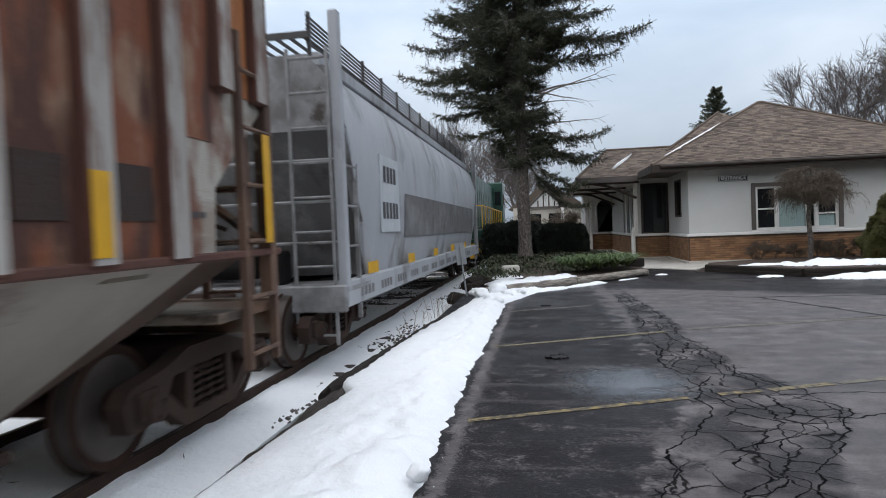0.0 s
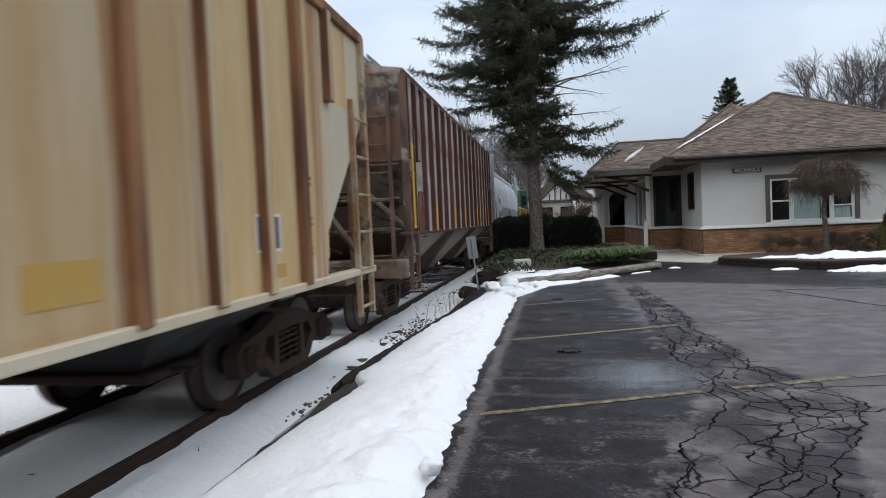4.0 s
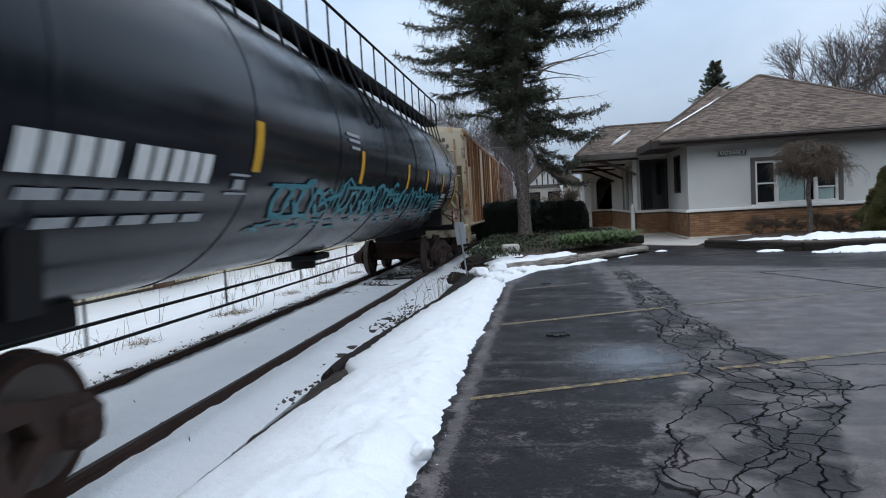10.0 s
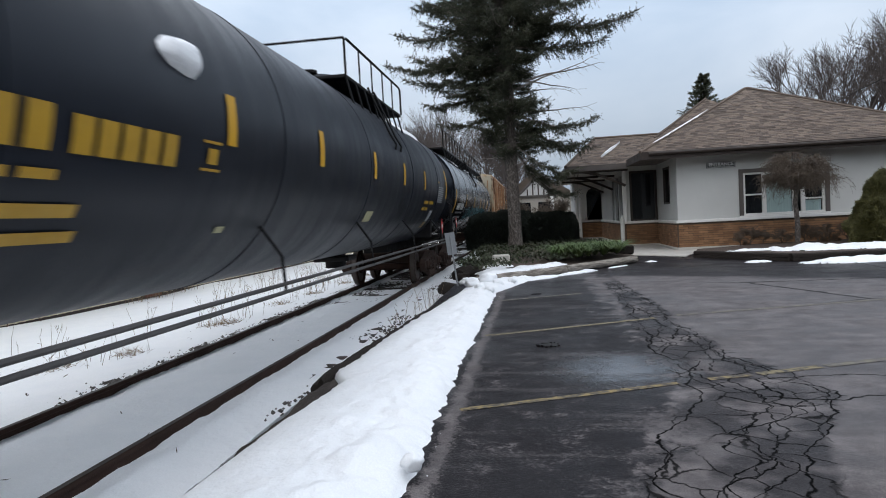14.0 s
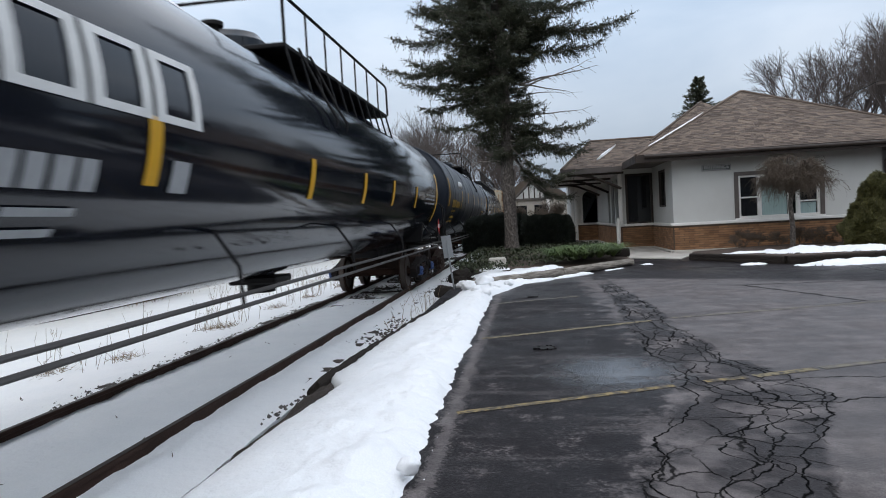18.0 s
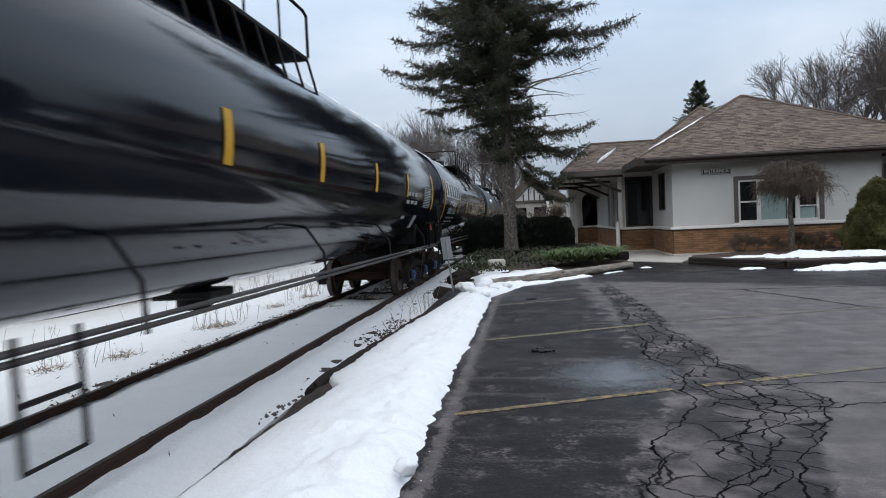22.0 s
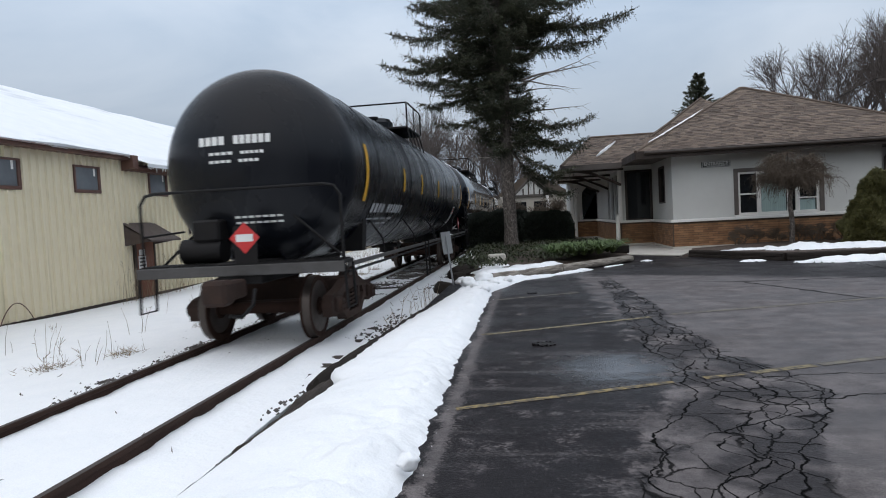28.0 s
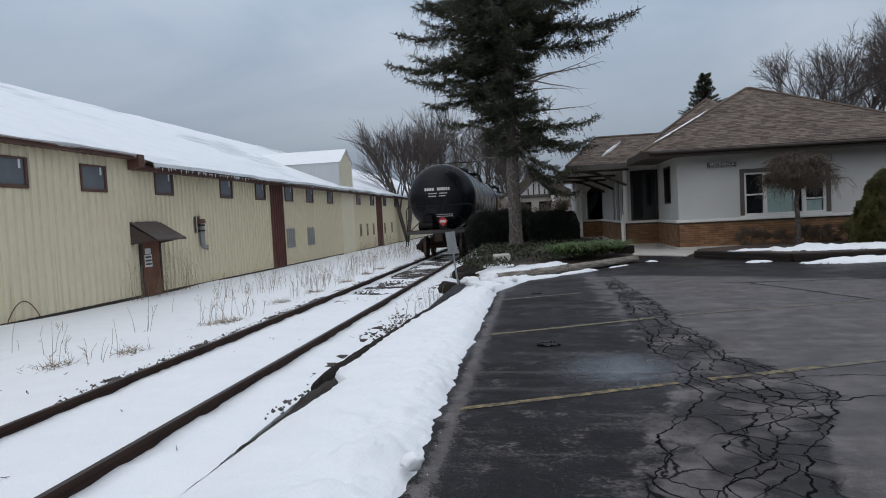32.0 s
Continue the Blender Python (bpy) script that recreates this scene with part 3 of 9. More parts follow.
# ---- mesh helpers ----
class Mesh:
    """Collects points and faces of one part."""

    def __init__(self):
        self.v, self.f = [], []

    def add(self, pts, faces):
        k = len(self.v)
        self.v += [tuple(p) for p in pts]
        self.f += [tuple(k + i for i in q) for q in faces]
        return self

    def box(self, x0, x1, y0, y1, z0, z1, c=0.0):
        if c <= 0:
            p = [(x, y, z) for z in (z0, z1) for y in (y0, y1) for x in (x0, x1)]
            return self.add(p, [(0, 2, 3, 1), (4, 5, 7, 6), (0, 1, 5, 4), (2, 6, 7, 3), (0, 4, 6, 2), (1, 3, 7, 5)])
        bm = bmesh.new()
        bmesh.ops.create_cube(bm, size=1.0)
        for w in bm.verts:
            w.co = ((x0 + x1) / 2 + w.co.x * (x1 - x0), (y0 + y1) / 2 + w.co.y * (y1 - y0), (z0 + z1) / 2 + w.co.z * (z1 - z0))
        bmesh.ops.bevel(bm, geom=bm.edges[:], offset=c, segments=1, affect="EDGES")
        return self.take(bm)

    def take(self, bm):
        bm.verts.index_update()
        self.add([w.co for w in bm.verts], [[w.index for w in f.verts] for f in bm.faces])
        bm.free()
        return self

    def cyl(self, a, b, r0, r1=None, n=10, caps=True):
        a, b = Vector(a), Vector(b)
        r1 = r0 if r1 is None else r1
        d = (b - a).normalized()
        u = d.orthogonal().normalized()
        w = d.cross(u)
        ring = [u * math.cos(2 * math.pi * i / n) + w * math.sin(2 * math.pi * i / n) for i in range(n)]
        p = [a + q * r0 for q in ring] + [b + q * r1 for q in ring]
        f = [(i, (i + 1) % n, n + (i + 1) % n, n + i) for i in range(n)]
        if caps:
            f += [tuple(range(n))[::-1], tuple(range(n, 2 * n))]
        return self.add(p, f)

    def pipe(self, pts, r, n=6, taper=None):
        pts = [Vector(p) for p in pts]
        rings = []
        u = None
        for i, p in enumerate(pts):
            d = (pts[min(i + 1, len(pts) - 1)] - pts[max(i - 1, 0)]).normalized()
            u = d.orthogonal().normalized() if u is None else (u - d * u.dot(d)).normalized()
            w = d.cross(u)
            rr = r if taper is None else r + (taper - r) * i / (len(pts) - 1)
            rings.append([p + (u * math.cos(2 * math.pi * k / n) + w * math.sin(2 * math.pi * k / n)) * rr for k in range(n)])
        f = [(j * n + i, j * n + (i + 1) % n, (j + 1) * n + (i + 1) % n, (j + 1) * n + i) for j in range(len(pts) - 1) for i in range(n)]
        f += [tuple(range(n))[::-1], tuple(range((len(pts) - 1) * n, len(pts) * n))]
        return self.add([q for g in rings for q in g], f)

    def lathe(self, prof, n=40):
        """Turns (y, r) round the y axis."""
        p = [(r * math.sin(2 * math.pi * i / n), y, r * math.cos(2 * math.pi * i / n)) for y, r in prof for i in range(n)]
        f = [(j * n + i, (j + 1) * n + i, (j + 1) * n + (i + 1) % n, j * n + (i + 1) % n) for j in range(len(prof) - 1) for i in range(n)]
        f += [tuple(range(n)), tuple(range((len(prof) - 1) * n, len(prof) * n))[::-1]]
        return self.add(p, f)

    def prism(self, poly, axis, a, b):
        """A flat outline, pushed from a to b along axis (0 x: outline y, z; 1 y: x, z; 2 z: x, y)."""
        def at(p, h):
            return {0: (h, p[0], p[1]), 1: (p[0], h, p[1]), 2: (p[0], p[1], h)}[axis]
        k = len(poly)
        pts = [at(p, a) for p in poly] + [at(p, b) for p in poly]
        f = [(i, (i + 1) % k, k + (i + 1) % k, k + i) for i in range(k)]
        return self.add(pts, f + [tuple(range(k))[::-1], tuple(range(k, 2 * k))])

    def sheet(self, rows):
        """A net of points, row by row."""
        k = len(rows[0])
        return self.add([p for r in rows for p in r], [(j * k + i, j * k + i + 1, (j + 1) * k + i + 1, (j + 1) * k + i) for j in range(len(rows) - 1) for i in range(k - 1)])

    def data(self, name, mat, smooth=0.6):
        me = bpy.data.meshes.new(name)
        me.from_pydata(self.v, [], self.f)
        bm = bmesh.new()
        bm.from_mesh(me)
        bmesh.ops.recalc_face_normals(bm, faces=bm.faces[:])
        bm.to_mesh(me)
        bm.free()
        if smooth:
            me.polygons.foreach_set("use_smooth", [True] * len(me.polygons))
            me.set_sharp_from_angle(angle=smooth)
        me.materials.append(M[mat])
        return me

    def raw(self, name, mat):
        """For large heaps of loose pieces: flat, sides as given."""
        me = bpy.data.meshes.new(name)
        me.from_pydata(self.v, [], self.f)
        me.materials.append(M[mat])
        return me


def part(name, mesh, mat, parent, label="", at=None, smooth=0.6, kind=""):
    ob = new(name, mesh.data(name, mat, smooth) if isinstance(mesh, Mesh) else mesh)
    ob.parent = parent
    if at is not None:
        ob.matrix_basis = at
    return tagged(ob, label, kind=kind)


def thing(name, label, category, at=None, group=""):
    ob = new(name)
    ob.empty_display_size = 0.2
    if at is not None:
        ob.matrix_basis = at
    return tagged(ob, label, category, group)


def setting(name, mesh, mat, label, smooth=0.6):
    ob = new(name, mesh.data(name, mat, smooth))
    return tagged(ob, label, kind="structure")


def bumpy(x, y, s=1.0, seed=0.0):
    return noise.noise((x * s + seed, y * s - seed, seed * 0.37))


# ---- ground, track, parking lot ----
TIMBER_X = -1.84


def lot_edge(y):
    """The ragged rim of the snow bank on the asphalt."""
    return -0.745 + 0.035 * bumpy(y, 3.1, 0.9) + 0.02 * bumpy(y, 9.1, 4.0) + 0.30 * max(0.0, y - 11.6)


def build_ground():
    def level(x, y):
        if x < -8:
            return -0.40 + 0.05 * bumpy(x, y, 0.4)
        if x < TIMBER_X:
            return -0.36 + 0.03 * bumpy(x, y, 0.8)
        return -0.5
    g = Mesh()
    xs = [-2500, -900, -300, -90, -40, -25, -18, -14] + [-12 + 0.45 * i for i in range(22)] + [-1.6, 4, 12, 30, 90, 300, 900, 2500]
    ys = [-2500, -900, -300, -60, -20, -6] + [0.5 * i for i in range(-4, 90)] + [50, 60, 80, 120, 200, 400, 900, 2500]
    g.sheet([[(x, y, level(x, y)) for x in xs] for y in ys])
    ob = setting("ground", g, "snow", "snow-covered ground reaching to the horizon")
    # snow between and beside the rails, higher than the ground, broken near the far end
    bed = Mesh()
    rows = []
    for j in range(0, 430):
        y = -12 + 0.25 * j if j < 50 else 0.5 + 0.06 * (j - 50) if j < 250 else 12.5 + 0.22 * (j - 250)
        row = []
        for i in range(0, 71):
            x = TRACK_X - 2.1 + 4.15 * i / 70
            d = abs(x - TRACK_X)
            z = RAIL_TOP - 0.085 - 0.10 * max(0.0, d - 0.85) ** 0.7 * (1 if d > 0.85 else 0)
            if y > 12.5 and d < 0.66:
                z -= 0.10 * min(1.0, (y - 12.5) / 2.5) * (0.75 + 1.2 * bumpy(x, y, 1.1, 4.0))
            near = abs(d - 0.7525)
            if near < 0.16:
                z += -0.014 + 0.022 * bumpy(x * 0.4, y, 1.7, 6.0) + 0.014 * bumpy(x, y, 7.0, 3.0)
            z += 0.016 * bumpy(x, y, 1.6, 2.0) + 0.008 * bumpy(x, y, 6.0, 1.0)
            row.append((x, y, z))
        rows.append(row)
    bed.sheet(rows)
    setting("track_snow", bed, "snow", "snow lying between and beside the rails")
    for s in (-1, 1):
        c = s * 0.7525
        r = Mesh()
        prof = [(c - 0.036, -0.006), (c - 0.030, 0.0), (c + 0.030, 0.0), (c + 0.036, -0.006), (c + 0.036, -0.034), (c + 0.010, -0.048), (c + 0.010, -0.135),
                (c + 0.068, -0.150), (c + 0.068, -0.165), (c - 0.068, -0.165), (c - 0.068, -0.150), (c - 0.010, -0.135), (c - 0.010, -0.048), (c - 0.036, -0.034)]
        r.prism(prof, 1, -40.0, 160.0)
        rail = part("rail", r, "rail_rust", None)
        rail.matrix_basis = pose(TRACK_X, 0, RAIL_TOP)
        tagged(rail, "rusty brown steel rail half sunk in snow", kind="structure")
        top = Mesh().box(c - 0.024, c + 0.024, -40, 160, 0.0015, 0.003)
        part("rail_head", top, "rail_shine", rail, "worn steel running surface")
    ties = thing("track_ties", "dark wooden railway ties showing through thin snow", "railway tie")
    tie = Mesh().box(-1.3, 1.3, -0.115, 0.115, -0.17, 0.0, 0.012).data("tie", "tie")
    for k in range(95):
        y = -6.0 + 0.52 * k
        part("tie", tie, "tie", ties, at=pose(TRACK_X + random.uniform(-0.05, 0.05), y, RAIL_TOP - 0.145 + random.uniform(-0.012, 0.012), 0, 0, random.uniform(-1.5, 1.5)))


def build_stones():
    rng = random.Random(5)
    s = Mesh()

    def stone(x, y, z, r):
        k = [rng.uniform(0.6, 1.2) for _ in range(6)]
        p = [(x + r * k[0], y, z), (x, y + r * k[1], z), (x - r * k[2], y, z), (x, y - r * k[3], z), (x + rng.uniform(-.3, .3) * r, y, z + r * k[4] * .8), (x, y, z - r * .6)]
        s.add(p, [(0, 1, 4), (1, 2, 4), (2, 3, 4), (3, 0, 4), (1, 0, 5), (2, 1, 5), (3, 2, 5), (0, 3, 5)])
    for _ in range(6500):
        y = rng.uniform(1, 48)
        x = TRACK_X - 0.98 - abs(rng.gauss(0, 0.17)) - 0.05
        if bumpy(x * 0.5, y, 0.9, 7) > -0.1:
            stone(x, y, RAIL_TOP - 0.115 - 0.1 * max(0, TRACK_X - 0.98 - x), rng.uniform(0.010, 0.034))
    for _ in range(3600):
        y = rng.uniform(12.5, 46)
        x = TRACK_X + rng.uniform(-0.66, 0.66)
        if bumpy(x, y, 0.8, 3) > -0.25:
            stone(x, y, RAIL_TOP - 0.155, rng.uniform(0.02, 0.05))
    for _ in range(2600):
        y = rng.uniform(9, 30)
        x = rng.uniform(TRACK_X + 0.95, TIMBER_X + 0.1 + (0.02 * (y - 9)))
        if bumpy(x * 0.7, y, 0.7, 11) > 0.12 - 0.02 * (y - 9):
            stone(x, y, RAIL_TOP - 0.14 + 0.02 * bumpy(x, y, 2.0), rng.uniform(0.012, 0.036))
    for _ in range(26):
        stone(-2.08 + rng.gauss(0, 0.05), 5.05 + rng.gauss(0, 0.22), -0.075 + rng.uniform(-0.02, 0.01), rng.uniform(0.010, 0.034))
    for _ in range(160):
        y = rng.uniform(3, 9)
        stone(TIMBER_X - abs(rng.gauss(0.12, 0.12)), y, -0.33, rng.uniform(0.010, 0.03) if bumpy(0, y, 1.5, 2) > 0 else 0.008)
    lt = Mesh()
    for _ in range(90):
        x, y = rng.uniform(TRACK_X - 3.5, TIMBER_X - 0.1), rng.uniform(2, 16)
        if abs(abs(x - TRACK_X) - 0.7525) < 0.12:
            continue
        z = RAIL_TOP - 0.075 if abs(x - TRACK_X) < 0.85 else -0.31
        a, L, w = rng.uniform(0, 6.3), rng.uniform(0.012, 0.05), rng.uniform(0.004, 0.013)
        d, e = Vector((math.cos(a), math.sin(a), 0.15)) * L, Vector((-math.sin(a), math.cos(a), 0.1)) * w
        p = Vector((x, y, z))
        lt.add([p - d, p + e, p + d + Vector((0, 0, 0.012)), p - e], [(0, 1, 2, 3)])
    lo = new("leaf_litter", lt.raw("leaf_litter", "mulch"))
    tagged(lo, "bits of dead leaf and twig on the snow", "leaf litter", kind="stuff")
    ob = new("ballast_stones", s.raw("ballast_stones", "ballast"))
    tagged(ob, "dark crushed stone ballast along the track", "ballast", kind="stuff")


def build_lot():
    g = Mesh()
    g.sheet([[(x, y, 0.0 + 0.012 * bumpy(x, y, 0.35, 1.0)) for x in [TIMBER_X + 0.12, -0.9, -0.3] + [0.5 * i for i in range(0, 61)] + [45, 70]]
             for y in [-40, -20, -8] + [0.5 * i for i in range(-8, 70)] + [45, 60]])
    setting("parking_lot", g, "asphalt", "cracked dark asphalt parking lot, damp in patches")
    body = Mesh().box(TIMBER_X + 0.12, 70, -40, 60, -0.6, -0.03)
    setting("lot_base", body, "concrete", "fill under the parking lot")
    # stripes
    lines = [(-0.6, 4.58, 1.07, 5.22, "stripe_paint"), (1.33, 5.32, 1.68, 5.42, "stripe_paint"), (1.75, 5.45, 2.3, 5.64, "faint_yellow"), (2.35, 5.66, 4.6, 6.43, "pale_stripe"), (-0.63, 7.47, 1.46, 8.35, "faint_yellow"),
             (1.75, 8.5, 4.8, 9.4, "pale_stripe"), (-0.6, 10.5, 0.75, 11.1, "pale_stripe"), (6.0, 10.2, 9.5, 11.0, "pale_stripe")]
    for x0, y0, x1, y1, m in lines:
        s = Mesh()
        d = Vector((x1 - x0, y1 - y0, 0)).normalized()
        w = Vector((-d.y, d.x, 0)) * (0.036 if m == "stripe_paint" else 0.045)
        rows = []
        k = 24
        for i in range(k + 1):
            p = Vector((x0, y0, 0)).lerp(Vector((x1, y1, 0)), i / k)
            z = 0.012 * bumpy(p.x, p.y, 0.35, 1.0) + 0.004
            rows.append([(p.x + w.x * e + 0.006 * bumpy(i, e, 2), p.y + w.y * e, z) for e in (-1, 1)])
        s.sheet(rows)
        setting("painted_line", s, m, "worn yellow parking stripe" if m != "pale_stripe" else "faded parking stripe, nearly gone")
    # drain hole with a broken rim: a flat disc, the shade inside it painted black
    for (x, y, r) in ((0.09, 6.81, 0.11), (-0.02, 11.2, 0.07)):
        h = Mesh()
        n = 14
        ring = [(x + r * (1 + 0.25 * bumpy(i, r, 0.9)) * math.cos(i * 2 * math.pi / n), y + 0.8 * r * (1 + 0.25 * bumpy(i, r, 1.7)) * math.sin(i * 2 * math.pi / n), 0.012) for i in range(n)]
        h.add(ring + [(x, y, 0.010)], [(i, (i + 1) % n, n) for i in range(n)])
        hole = setting("pothole", h, "hole", "flat dark disc for a small hole in the asphalt")
        rim = Mesh()
        for i in range(n):
            a = Vector(ring[i])
            q = random.uniform(0.008, 0.02)
            rim.box(a.x - q, a.x + q, a.y - q, a.y + q, 0.0, 0.012 + 0.012 * random.random())
        part("broken_rim", rim, "asphalt", hole)


def snow_drift(x, y, rx, ry, z, high, seed, turn=0.0):
    """A ragged patch of old snow: a lumpy sheet that thins out and breaks up at its rim."""
    nx, ny = 96, 48
    m = Mesh()
    c, s = math.cos(turn), math.sin(turn)
    idx = {}
    for j in range(ny + 1):
        for i in range(nx + 1):
            u, v = 2.4 * i / nx - 1.2, 2.4 * j / ny - 1.2
            px, py = u * rx, v * ry
            qx, qy = x + px * c - py * s, y + px * s + py * c
            d = 1 - u * u - v * v + 0.75 * bumpy(qx, qy, 1.5, seed) + 0.45 * bumpy(qx, qy, 4.5, seed + 3) + 0.16 * bumpy(qx, qy, 12.0, seed + 5)
            if d > -0.12:
                h = high * min(1.0, max(0.0, d)) ** 0.7 * (0.75 + 0.5 * bumpy(qx, qy, 2.5, seed + 7)) + 0.012 * max(0.0, bumpy(qx, qy, 9.0, seed)) * (d > 0)
                idx[i, j] = len(m.v)
                m.v.append((qx, qy, z + h if d > 0 else z - 0.01))
    for (i, j), a in idx.items():
        q = [(i, j), (i + 1, j), (i + 1, j + 1), (i, j + 1)]
        if all(k in idx for k in q):
            m.f.append(tuple(idx[k] for k in q))
    return m


def ramp_y(y, stops):
    """Straight runs between (y, value) stops."""
    for (y0, v0), (y1, v1) in zip(stops, stops[1:]):
        if y <= y1:
            return v0 + (v1 - v0) * max(0.0, (y - y0) / (y1 - y0))
    return stops[-1][1]


BANK_LEFT = [(-4, -1.955), (2.9, -1.95), (3.4, -1.935), (4.2, -1.90), (5.1, -1.80), (5.45, -1.77), (5.7, -1.94), (8.2, -1.81), (11.3, -1.50), (15.5, -1.3)]


def clumps(x, y, s, seed):
    """Rounded knobs, like trodden snow."""
    return max(0.0, bumpy(x, y, s, seed) + 0.1) ** 0.7


def build_bank():
    """Snow bank between the timber edging and the asphalt."""
    b = Mesh()
    rows = []
    ny, k = 740, 40
    for j in range(ny + 1):
        y = -8.0 + 23.0 * j / ny
        e = lot_edge(y)
        fray = 0.035 * clumps(y, 3.0, 7.0, 2.0) + 0.022 * bumpy(y, 5.0, 19.0)
        x0 = ramp_y(y, BANK_LEFT) + (0.02 + 0.025 * (y > 5.5)) * bumpy(y, 1.0, 4.0) + (0.006 + 0.02 * (y > 4.6)) * bumpy(y, 2.0, 13.0)
        row = []
        for i in range(k + 1):
            u = i / k
            u = u + 0.06 * math.sin(2 * math.pi * u) * 0.5
            x = x0 + (e - x0) * u + fray * max(0.0, (u - 0.84) / 0.16)
            lip = 1 - (1 - min(1.0, u / 0.55)) ** 2
            rim = 1 - max(0.0, (u - 0.74) / 0.26) ** 1.7
            hump = min(lip, rim)
            z = 0.10 * hump + (0.045 * bumpy(x, y, 1.5, 5.0) + 0.022 * bumpy(x, y, 4.2, 9.0)) * hump
            rough = 0.25 + 0.75 * min(1.0, max(0.0, (u - 0.45) / 0.3))
            z += min(1.0, hump * 1.6) * rough * (0.034 * clumps(x, y, 5.0, 2.0) + 0.034 * clumps(x, y, 11.0, 6.0) + 0.012 * bumpy(x, y, 30.0, 1.0))
            if i == k:
                z = -0.006
            if i == 0:
                z = ramp_y(y, [(4.8, -0.012), (5.6, -0.10)])
            row.append((x + 0.03 * bumpy(x, y, 9.0, 8.0) * (u > 0.75), y, z))
        rows.append(row)
    b.sheet(rows)
    setting("snow_bank", b, "snow", "lumpy trodden snow bank along the asphalt", 1.2)
    # crumbs fallen from the rim
    rng = random.Random(21)
    cr = Mesh()
    for _ in range(20):
        y = rng.uniform(2.0, 13.0)
        x = lot_edge(y) + abs(rng.gauss(0.0, 0.04)) + 0.05
        r = rng.uniform(0.003, 0.009)
        q = [(x + r * rng.uniform(.6, 1.2), y, .004), (x, y + r * rng.uniform(.6, 1.2), .004), (x - r, y, .004), (x, y - r, .004), (x + .3 * r, y, r * 1.2), (x - .2 * r, y + .2 * r, r)]
        cr.add(q, [(0, 1, 4), (1, 5, 4), (1, 2, 5), (2, 3, 5), (3, 4, 5), (3, 0, 4)])
    ob = new("snow_crumbs", cr.raw("snow_crumbs", "snow"))
    tagged(ob, "small crumbs of snow on the asphalt", "snow", kind="stuff")
    # snow shelf from timber down to the track bed
    s = Mesh()
    rows = []
    for j in range(481):
        y = -4 + 0.1 * j
        xe = ramp_y(y, [(-4, -1.962), (3.0, -1.962), (4.3, -1.965), (5.5, -1.99), (5.7, -2.10), (8.2, -1.88), (11.3, -1.58), (15.5, -1.42), (30, -1.0)])
        row = []
        for i in range(25):
            u = i / 24
            x = TRACK_X + 1.75 + (xe - TRACK_X - 1.75) * u
            row.append((x, y, -0.375 + ramp_y(y, [(5.2, 0.345), (5.6, 0.28), (9.0, 0.27), (14.0, 0.20)]) * u ** 1.5 + 0.03 * bumpy(x, y, 1.5, 6.0) * (1 - 0.6 * u) + 0.014 * clumps(x, y, 6.0, 1.0) + 0.006 * bumpy(x, y, 15.0, 1.0)))
        rows.append(row)
    s.sheet(rows)
    setting("track_side_snow", s, "snow_dirty", "thin dirty snow on the slope beside the track", 1.2)
    # loose lumps pushed to the far end of the bank
    rng = random.Random(3)
    for k, (x, y, r) in enumerate([(-1.22, 12.3, 0.15), (-0.98, 12.8, 0.18), (-1.40, 12.7, 0.13), (-0.75, 12.35, 0.11), (-0.72, 3.35, 0.06), (-1.1, 13.4, 0.12), (-0.5, 12.8, 0.08), (-1.05, 11.8, 0.10), (-0.85, 11.3, 0.09), (-1.3, 13.0, 0.10)]):
        bm = bmesh.new()
        bmesh.ops.create_icosphere(bm, subdivisions=3, radius=r)
        for v in bm.verts:
            q = v.co * (4.0 / r * 0.3)
            v.co *= 1 + 0.40 * noise.noise(q + Vector((k, 0, 0))) + 0.2 * noise.noise(q * 2.6)
            v.co.z = v.co.z * 0.72
        ob = new("snow_lump", Mesh().take(bm).data("snow_lump", "snow", 1.5))
        ob.matrix_basis = pose(x, y, r * 0.5 + 0.06)
        tagged(ob, "rounded lump of ploughed snow", "snow lump", "ploughed snow lumps")


